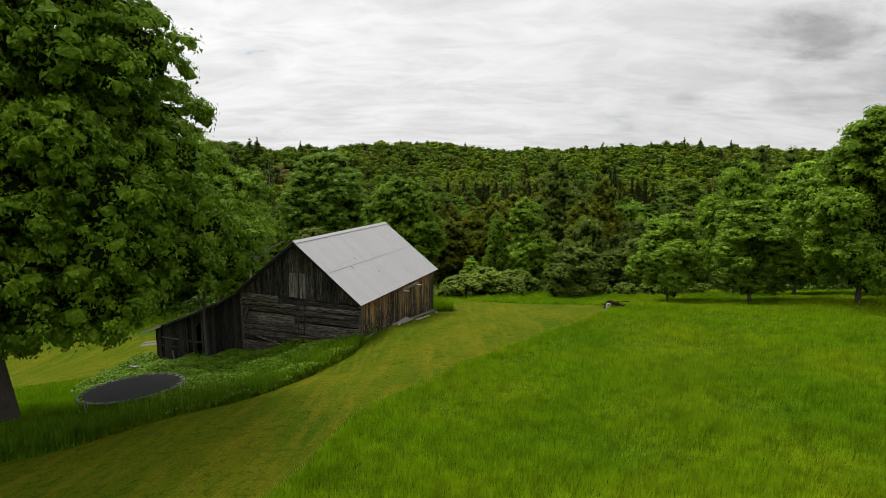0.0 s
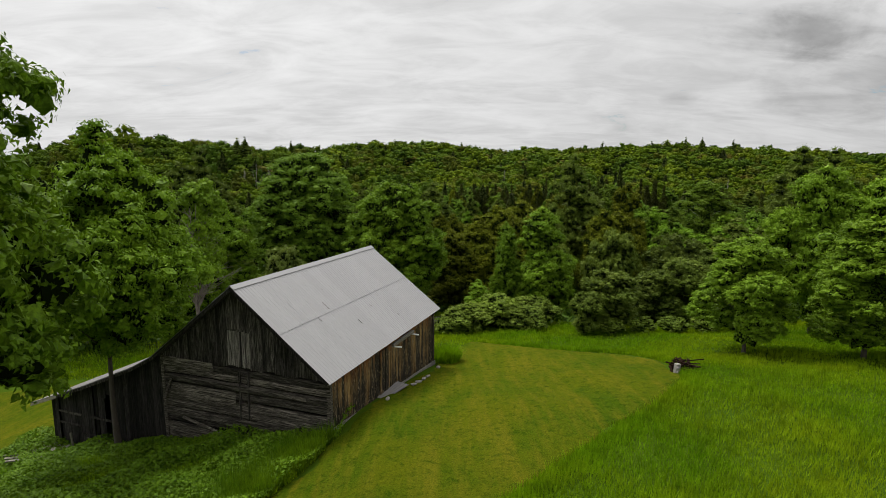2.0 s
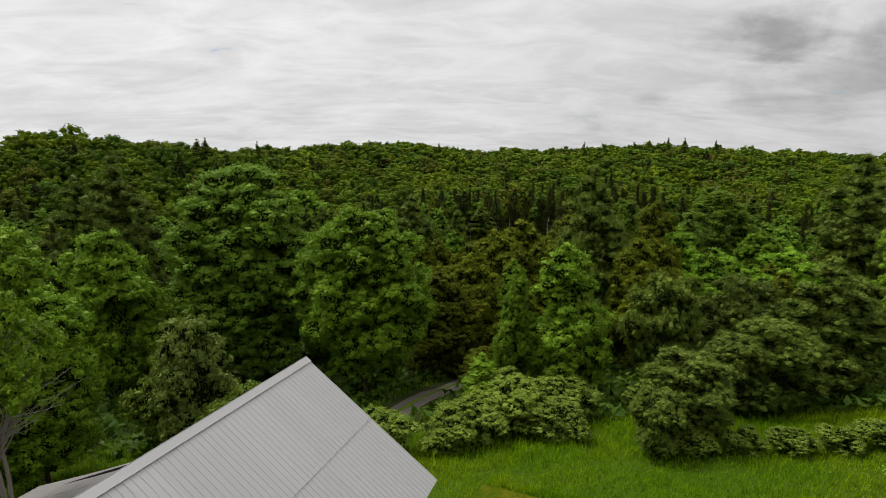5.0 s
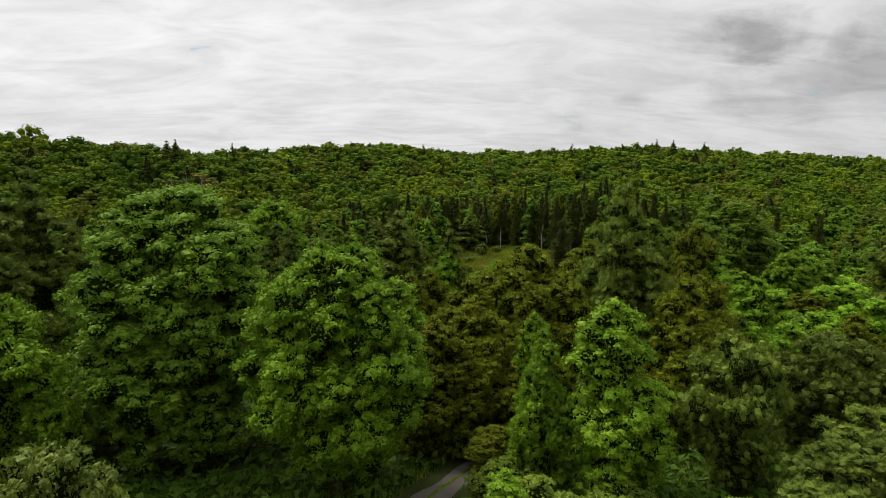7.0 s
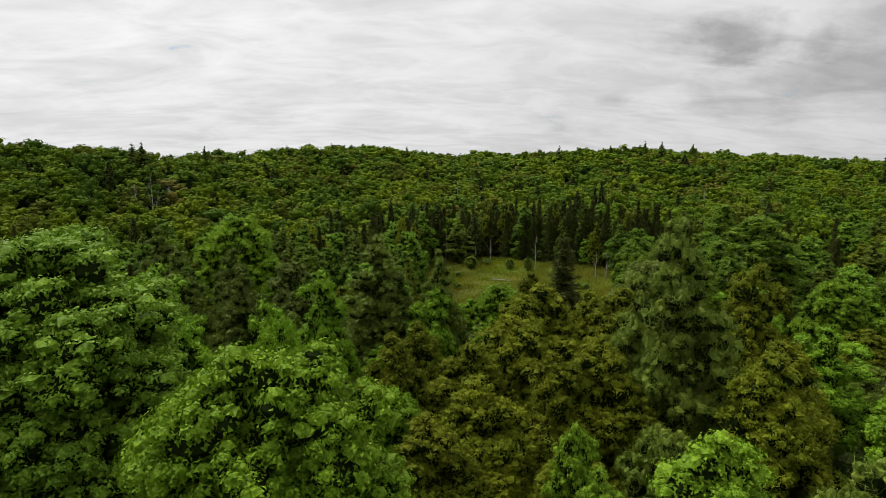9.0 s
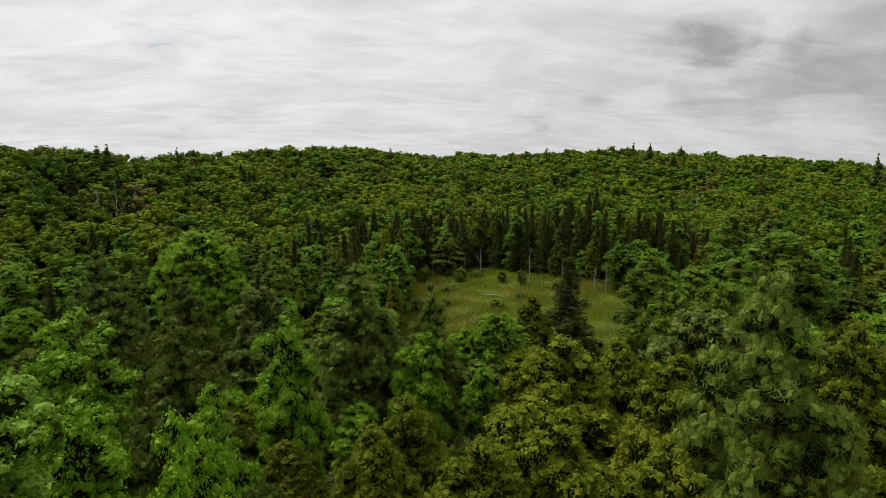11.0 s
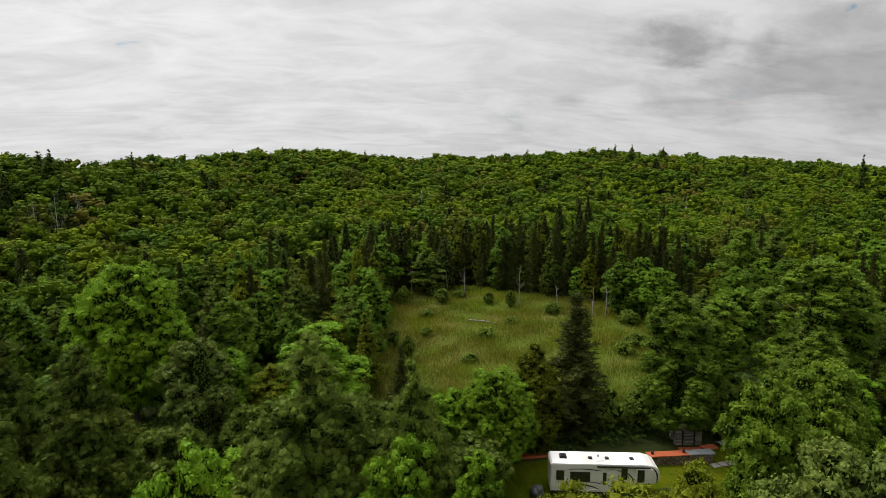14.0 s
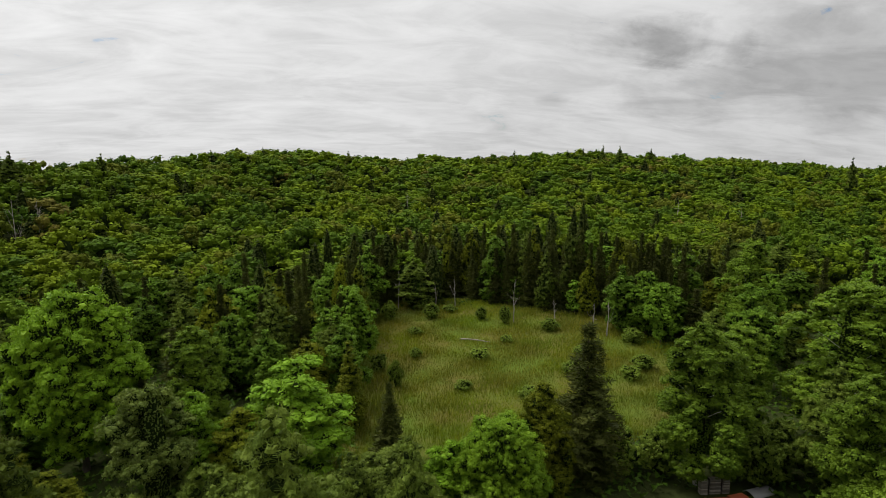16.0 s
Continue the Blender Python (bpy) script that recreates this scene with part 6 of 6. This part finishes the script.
def build_woodpiles():
    rng = np.random.default_rng(12)
    ends = old_wood("split_firewood", (0.05, 0.035, 0.025), (0.17, 0.125, 0.085), (0.36, 0.28, 0.2))
    orange = plain("orange_tarp", (0.38, 0.09, 0.035), 0.6, vary=0.22, scale=1.5)
    grey = plain("grey_tarp", (0.18, 0.19, 0.2), 0.6, vary=0.4, scale=2)
    x0, y0, ln = 33.6, 132.6, 7.6
    pile = tagged(new("woodpile"), "long stack of split firewood partly under an orange tarpaulin", "woodpile")
    pile.matrix_world = pose(x0, y0, ground_z(x0 + 3, y0), 0, 0, -5)
    for r in range(7):
        for k in range(42):
            rad = rng.uniform(0.07, 0.105)
            cx, cz = (k + 0.5 * (r % 2)) * 0.18 + rng.normal(0, 0.015), 0.1 + r * 0.155
            v, f = tube(np.array([(cx, rng.normal(0, 0.03), cz), (cx, 0.9, cz)]), [rad, rad], 6)
            tip = np.array([[0, 1, 2, 3], [0, 3, 4, 5]])
            piece("billet", (v, np.concatenate([f, tip])), ends, pile)
    v, f = box(-0.1, 4.6, -0.1, 1.0, 1.14, 1.24, 0.02, rng)
    piece("tarp", (v, f), orange, pile, "orange tarpaulin sheet")
    piece("tarp", box(4.62, ln + 0.1, -0.08, 1.0, 1.14, 1.22, 0.02, rng), grey, pile, "grey weathered tarpaulin sheet")
    for k, x in enumerate((0.5, 4.2)):
        b = piece("bucket", (tube(np.array([(0, 0, 0), (0, 0, 0.34), (0, 0, 0.341)]), [0.15, 0.18, 0.02], 12)), RUSTY, None, flat=False)
        b.matrix_world = pile.matrix_world @ pose(x, 0.5, 1.25)
        tagged(b, "dark bucket weighing down the tarpaulin", "bucket", "buckets on the woodpile")
    # low strips of orange sheet along the wood's edge
    for (x, y, l, a) in ((17.0, 137.2, 6.4, -4), (39.0, 134.6, 2.6, -4), (41.9, 134.5, 2.0, 8)):
        t = tagged(piece("tarp_strip", box(0, l, 0, 0.9, 0, 0.22, 0.03, rng), orange, None), "low orange tarpaulin over timber along the wood's edge", "tarpaulin", "orange strips")
        t.matrix_world = pose(x, y, ground_z(x + l / 2, y) + 0.02, 0, 0, a)
    # stacked timber with a gap
    rack = tagged(new("timber_rack"), "crib of stacked grey rails under the trees", "timber stack")
    rack.matrix_world = pose(39.2, 136.3, ground_z(40.5, 136.3), 0, 0, -8)
    for r in range(13):
        for a, b in ((0, 0.75), (1.05, 2.2), (2.45, 3.2)):
            piece("rail", box(a, b, rng.uniform(-0.05, 0.05), 0.6, 0.05 + r * 0.13, 0.15 + r * 0.13, 0.012, rng), PALE_WOOD, rack)
    for x in (0.8, 2.22):
        piece("post", box(x, x + 0.2, 0.1, 0.5, 0, 1.75, 0.01, rng), DARK_INSIDE, rack)
    # curved sheet of metal and a paved strip
    t = np.linspace(0.15, np.pi - 0.15, 10)
    arc = np.stack([np.cos(t) * 0.8, np.sin(t) * 0.5], 1)
    v = np.concatenate([np.stack([np.full(10, x), arc[:, 0], arc[:, 1]], 1) for x in (0, 3.0)] + [np.stack([np.full(10, x), arc[:, 0] * 0.97, arc[:, 1] * 0.96], 1) for x in (0, 3.0)])
    f = sheet_faces(2, 10)
    half = tagged(new("metal_cover", raw_mesh("metal_cover", v, np.concatenate([f, f[:, ::-1] + 20]), [METAL])), "curved grey-green metal cover lying in the grass", "metal sheet")
    half.matrix_world = pose(44.2, 135.2, ground_z(45, 135.2), 0, 0, 6)
    for k in range(8):
        p = tagged(piece("paving_slab", box(0, 0.85, 0, 0.8, 0, 0.12, 0.015, rng), STONE, None), "grey paving slab laid in the grass", "paving slab", "slab row")
        p.matrix_world = pose(40.6 + k * 0.95, 131.0 + 0.05 * k, ground_z(41 + k * 0.95, 131.2) + 0.03, 0, 0, 3)


build_woodpiles()


# ---- dead trunks ----


def build_snags():
    rng = np.random.default_rng(40)
    def snag(x, y, H, r, lean, name="dead_tree", branches=9, label="bare bleached dead tree trunk at the marsh edge", mat=BARK_DEAD, twig=0.35, low=0.3):
        z = np.linspace(-0.3, H, 7)
        a = rng.random() * 6.28
        path = np.stack([np.cos(a) * lean * z + rng.normal(0, 0.06, 7), np.sin(a) * lean * z + rng.normal(0, 0.06, 7), z], 1)
        pieces = [tube(path, r * (1 - 0.85 * np.clip(z / H, 0, 1)), 7)]
        for k in range(branches):
            h = H * rng.uniform(low, 0.95)
            p = np.array([np.interp(h, z, path[:, i]) for i in range(3)])
            b = rng.random() * 6.28
            ln = H * twig * rng.uniform(0.3, 1.0) * (1.1 - h / H)
            d = np.array([0.6 * np.cos(b), 0.6 * np.sin(b), rng.uniform(0.5, 1.2)])
            q = np.stack([p, p + d * ln * 0.5, p + d * ln + [0, 0, 0.2 * ln]])
            pieces.append(tube(q, [r * 0.3, r * 0.2, 0.012], 5))
            for _ in range(3):
                e = q[1] + (q[2] - q[1]) * rng.random()
                g = d + rng.normal(0, 0.7, 3)
                pieces.append(tube(np.stack([e, e + g * ln * 0.3, e + g * ln * 0.5 + [0, 0, 0.1]]), [r * 0.14, r * 0.09, 0.008], 4))
        v, f = joined(pieces)
        ob = tagged(new(name), label, "tree", "dead trees")
        ob.matrix_world = pose(x, y, ground_z(x, y))
        piece("trunk", (v, f), mat, ob, flat=False)

    for x, y, H, lean in ((39, 196, 9.5, 0.05), (12, 214, 8, 0.22), (22, 216, 7, 0.1), (30, 212, 7.5, 0.05), (46, 190, 6, 0.12), (51, 184, 6.5, 0.05), (53, 182, 7, 0.0), (17, 215, 9, 0.03), (26, 214, 6, 0.12)):
        snag(x, y, H, 0.13, lean, branches=6)
    for x, y, H in ((-84, 262, 19), (-80, 266, 18), (-88, 258, 17), (36, 330, 18), (150, 300, 17), (165, 280, 16), (118, 240, 14)):
        snag(x, y, H, 0.2, 0.02, branches=10, label="pale dead tree standing in the hill wood")
    snag(-18.6, 51.6, 13.4, 0.15, 0.02, branches=60, label="half-dead grey tree with bare twiggy limbs", mat=BARK_TWIGGY, twig=0.36, low=0.42)
    log = tagged(piece("fallen_log", tube(np.array([(0, 0, 0.15), (2.6, -1.6, 0.3), (5.0, -3.4, 0.25)]), [0.16, 0.13, 0.06], 8), BARK_DEAD, None, flat=False), "bleached fallen trunk lying across the marsh", "log")
    log.matrix_world = pose(26, 190, ground_z(28, 188) + 0.25)


build_snags()

# ---- grass, weeds and reeds ----


def inside(poly, x, y):
    """Whether points lie inside a closed line of points."""
    px, py = np.asarray(poly, float).T
    hit = np.zeros(len(x), bool)
    j = len(px) - 1
    for i in range(len(px)):
        c = ((py[i] > y) != (py[j] > y)) & (x < (px[j] - px[i]) * (y - py[i]) / (py[j] - py[i] + 1e-12) + px[i])
        hit ^= c
        j = i
    return hit


LAWN_RIM = np.concatenate([spline(LAWN_LEFT, 60), spline(LAWN_RIGHT, 60)[::-1]])
barn_inv = np.array(barn.matrix_world.inverted())


def off_buildings(x, y, pad=0.15):
    u = barn_inv[0, 0] * x + barn_inv[0, 1] * y + barn_inv[0, 3]
    v = barn_inv[1, 0] * x + barn_inv[1, 1] * y + barn_inv[1, 3]
    return ~((u > -13.6 - pad) & (u < 4.95 + pad) & (v > 0.35 - pad) & (v < 13.6 + pad))


def blades(rng, x, y, tall, wide, bend=0.35, lift=0.0):
    """Grass blades of one triangle that lean outwards."""
    n = len(x)
    z = height(x, y) - 0.03 + lift
    o = np.stack([x, y, z], 1)
    a = rng.random(n) * 2 * np.pi
    s = np.stack([np.cos(a), np.sin(a), 0 * a], 1)
    d = np.stack([-np.sin(a), np.cos(a), 0 * a], 1) * (bend * rng.random(n) * tall)[:, None]
    up = np.zeros((n, 3))
    up[:, 2] = tall
    w = np.broadcast_to(wide, n)[:, None] * s
    v = np.stack([o - w * 1.2, o + w * 1.2, o + d + up], 1).reshape(-1, 3)
    return v, np.arange(len(v)).reshape(-1, 3)


def grass_material(name, dark, light, dry, patch=0.12):
    m = Mat(name, 0.7, 0.03)
    pos = m.n("ShaderNodeNewGeometry").outputs["Position"]
    c = m.mix(m.island(), dark, light)
    c = m.mix(m.ramp(m.noise(patch, pos, 4, 0.6), [(0.44, 0.0), (0.68, 0.6)]), c, dry)
    c = m.mix(1.0, c, m.ramp(m.noise(1.7, pos, 5, 0.7), [(0.32, 0.5), (0.62, 1.2)]), "MULTIPLY")
    c = m.mix(1.0, c, m.ramp(m.noise(0.07, pos, 4, 0.65, 0.8), [(0.38, (0.76, 0.86, 0.88)), (0.58, (1.14, 1.08, 1.0))]), "MULTIPLY")
    m.colour(c)
    tr = m.n("ShaderNodeBsdfTranslucent")
    m.plug(tr.inputs["Color"], m.mix(1.0, c, (1.2, 1.25, 0.6), "MULTIPLY"))
    mx = m.n("ShaderNodeMixShader", Fac=0.3)
    m.nt.links.new(m.bsdf.outputs[0], mx.inputs[1])
    m.nt.links.new(tr.outputs[0], mx.inputs[2])
    m.nt.links.new(mx.outputs[0], m.out.inputs[0])
    return m.mat


def grow_grass():
    rng = np.random.default_rng(50)
    GRASS = grass_material("meadow_grass", (0.118, 0.228, 0.004), (0.172, 0.292, 0.006), (0.27, 0.325, 0.009))
    # tall meadow, denser where the camera is near
    n = 660000
    y = 9 + 56 * rng.random(n) ** 1.5
    x = rng.uniform(-0.9, 1.0, n) * (y * 0.85 + 6)
    keep = ~inside(LAWN_RIM, x, y) & off_buildings(x, y) & (y < 63 + 0.05 * x) & ~inside([(-75, 30), (-19, 39.5), (-16, 45), (-14, 54), (-24, 57), (-80, 54)], x, y)
    x, y = x[keep], y[keep]
    clump = np.sin(x * 0.9 + 2 * np.sin(y * 0.37)) * np.sin(y * 0.8 + 1.7 * np.sin(x * 0.31))
    tall = (0.31 + 0.15 * clump + 0.10 * rng.random(len(x))) * np.where(x < -4 - 0.0 * y, 1.15, 1.0)
    v, f = blades(rng, x, y, tall * np.interp(y, [25, 45], [1, 0.75]), 0.009 + 0.00022 * y, 0.6)
    tagged(new("meadow_grass", raw_mesh("meadow_grass", v, f, [GRASS])), "tall bright green meadow grass", "grass", kind="stuff")
    # thick green fringe where the uncut growth meets the mown strip and the walls
    n = 32000
    edge = spline(LAWN_LEFT, 400)[:330]
    i = rng.integers(0, 330, n)
    nrm = np.gradient(edge, axis=0)
    nrm = unit(np.stack([-nrm[:, 1], nrm[:, 0]], 1))
    q = edge[i] + nrm[i] * (np.abs(rng.normal(0, 1.3, n)) + 0.05)[:, None]
    ok = off_buildings(q[:, 0], q[:, 1]) & (q[:, 1] < 34.8)
    q = q[ok]
    v, f = blades(rng, q[:, 0], q[:, 1], 0.55 + 0.5 * rng.random(len(q)), 0.022, 0.6)
    RANK = grass_material("rank_grass", (0.060, 0.128, 0.004), (0.115, 0.205, 0.008), (0.14, 0.21, 0.010))
    tagged(new("tall_grass", raw_mesh("tall_grass", v, f, [RANK])), "rank tall grass along the mown strip", "grass", kind="stuff")
    # a darker ragged rim of uncut grass on the other side
    edge = spline(LAWN_RIGHT, 500)
    i = rng.integers(60, 499, 15000)
    nrm = np.gradient(edge, axis=0)
    nrm = unit(np.stack([nrm[:, 1], -nrm[:, 0]], 1))
    q = edge[i] + nrm[i] * (np.abs(rng.normal(0, 0.6, len(i))) + 0.1)[:, None]
    v, f = blades(rng, q[:, 0], q[:, 1], 0.28 + 0.22 * rng.random(len(q)), 0.016, 0.7)
    tagged(new("rim_grass", raw_mesh("rim_grass", v, f, [GRASS])), "ragged rim of tall grass beside the mown strip", "grass", kind="stuff")
    # broad-leaved weeds in front of the barn and shed
    WEED = foliage("weed_leaves", (0.062, 0.135, 0.005), (0.130, 0.235, 0.012), 0.1, patch=0.6)
    n = 190000
    x = rng.uniform(-30, -4.4, n)
    y = rng.uniform(18, 43, n)
    ok = ~inside(LAWN_RIM, x, y) & off_buildings(x, y, 0.05) & (np.hypot(x + 14.95, y - 24.9) > 1.6) & (y < 37 - 0.55 * (x + 5.5) + 0.3) & (y > 22 - 0.9 * (x + 12)) & (x > -21 - 0.2 * (y - 20))
    x, y = x[ok], y[ok]
    hump = 0.12 + 0.75 * (0.5 + 0.5 * np.sin(x * 1.3 + 1.1 * np.sin(y)) * np.cos(y * 1.1)) * rng.random(len(x)) ** 0.5
    c = np.stack([x, y, height(x, y) + hump], 1)
    v, f = leaf_cards(rng, c, np.array([[0, 0, 1.0]]) + 0.5 * rng.normal(size=c.shape), 0.075 + 0.09 * rng.random(len(c)), 0.75, single=True)
    tagged(new("weeds", raw_mesh("weeds", v, f, [WEED])), "dense nettles and brambles in front of the barn", "weeds", kind="stuff")
    # tuft of long leaves at the barn's far corner
    a, q = rng.random(1500) * 6.28, 0.95 * np.sqrt(rng.random(1500))
    x, y = -0.3 + q * np.cos(a), 48.3 + q * np.sin(a)
    v, f = blades(rng, x, y, 1.25 - 0.5 * q + 0.3 * rng.random(1500), 0.03, 0.8)
    tagged(new("tall_weeds", raw_mesh("tall_weeds", v, f, [GRASS])), "clump of long-bladed green weeds at the barn's corner", "weeds", kind="stuff")
    # ragged growth along the wood's edge, and under the near trees
    n = 46000
    y = rng.uniform(56, 80, n)
    x = rng.uniform(-40, 48, n)
    d_lane = np.min(np.hypot(x[:, None] - LANE[None, ::3, 0], y[:, None] - LANE[None, ::3, 1]), 1)
    ok = (d_lane > 1.9) & ~inside([(-75, 30), (-19, 39.5), (-16, 45), (-14, 54), (-24, 57), (-80, 54)], x, y) & (y > 57)
    x, y = x[ok], y[ok]
    v, f = blades(rng, x, y, 0.3 + 0.3 * rng.random(len(x)), 0.028, 0.8)
    tagged(new("edge_grass", raw_mesh("edge_grass", v, f, [GRASS])), "ragged grass along the track and wood's edge", "grass", kind="stuff")
    # undergrowth of the wood
    UNDER = foliage("undergrowth_leaves", (0.024, 0.056, 0.005), (0.062, 0.118, 0.011), 0.1, patch=0.3)
    n = 80000
    y = rng.uniform(64, 215, n)
    x = rng.uniform(-0.6, 0.8, n) * (y + 10)
    d_lane = np.min(np.hypot(x[:, None] - LANE[None, ::4, 0], y[:, None] - LANE[None, ::4, 1]), 1)
    ok = (d_lane > 2.2) & ~((x > 13) & (x < 46.5) & (y > 109) & (y < 137)) & ~((x > 4) & (x < 58) & (y > 148) & (y < 212))
    x, y = x[ok], y[ok]
    c = np.stack([x, y, height(x, y) + 0.15 + 0.9 * rng.random(len(x))], 1)
    v, f = leaf_cards(rng, c, np.array([[0, 0, 1.0]]) + 0.6 * rng.normal(size=c.shape), 0.4 + 0.4 * rng.random(len(c)), 0.75, single=True)
    tagged(new("undergrowth", raw_mesh("undergrowth", v, f, [UNDER])), "low leafy undergrowth of the wood", "undergrowth", kind="stuff")
    # reeds and tussocks of the marsh
    REED = grass_material("reeds", (0.095, 0.118, 0.008), (0.205, 0.190, 0.032), (0.150, 0.250, 0.008), 0.07)
    n = 170000
    x, y = rng.uniform(-2, 64, n), rng.uniform(146, 222, n)
    ok = inside([(0, 148), (4, 168), (6, 186), (9, 205), (17, 221), (32, 219), (57, 191), (63, 175), (61, 160), (53, 148)], x, y)
    x, y = x[ok], y[ok]
    clump = np.sin(x * 0.35 + 2 * np.sin(y * 0.2)) * np.sin(y * 0.4 + 1.2 * np.sin(x * 0.23))
    v, f = blades(rng, x, y, 0.55 + 0.4 * clump + 0.5 * rng.random(len(x)), 0.03, 0.7)
    tagged(new("reeds", raw_mesh("reeds", v, f, [REED])), "buff dry reeds and green sedge of the marsh", "reeds", kind="stuff")


grow_grass()


def marsh_edge():
    """Dark conifers with bare lower trunks and young birches round the clearing; bushes in it."""
    r = random.Random(19)
    rim = spline([(2, 178), (6, 196), (11, 212), (20, 221), (31, 222), (42, 208), (52, 198), (62, 188), (68, 176)], 46)
    for row in range(2):
        for x, y in rim:
            k = r.choices(("mid_spruce", "mid_cedar", "mid_pine", "mid_ash"), (6, 1.0, 1.0, 0.3 + 0.4 * (row == 0)))[0]
            x, y = x + r.uniform(-1.5, 1.5), y + r.uniform(-0.5, 4) + 5 * row
            tall = r.uniform(12, 17) if k != "mid_ash" else r.uniform(6, 10)
            plant(k, x, y, ground_z(x, y) + tall + 2 * row, r.uniform(2.0, 3.0))
    # the dark stand beside the clearing
    for _ in range(26):
        x, y = r.uniform(-18, 3), r.uniform(172, 206)
        if x < 2 - 0.2 * (200 - y):
            plant(r.choices(("mid_spruce", "mid_pine", "mid_cedar"), (4, 1.5, 2))[0], x, y, ground_z(x, y) + r.uniform(13, 20), r.uniform(2.2, 3.4))
    for x, y, h, w in ((23, 205, 3.6, 1.7), (8, 190, 3.4, 1.5), (11, 172, 4.5, 1.2), (14, 207, 4.5, 1.6), (18, 196, 1.6, 1.5), (27, 180, 1.8, 1.8), (21, 168, 1.6, 1.4), (34, 186, 1.5, 1.3), (45, 176, 1.8, 1.5), (30, 163, 1.8, 1.6), (16, 184, 2.0, 1.2), (48, 165, 2.4, 1.7), (28, 208, 1.8, 1.6), (44, 189, 2.6, 1.8), (40, 170, 2.0, 1.6), (56, 178, 3.0, 2.0), (33, 200, 3.0, 1.2), (9, 180, 3.0, 1.6), (52, 168, 2.6, 1.8), (37, 196, 4.0, 1.3)):
        plant("shrub", x, y, ground_z(x, y) + h, w, group="bushes in the marsh", label="low green bush standing in the marsh")


marsh_edge()
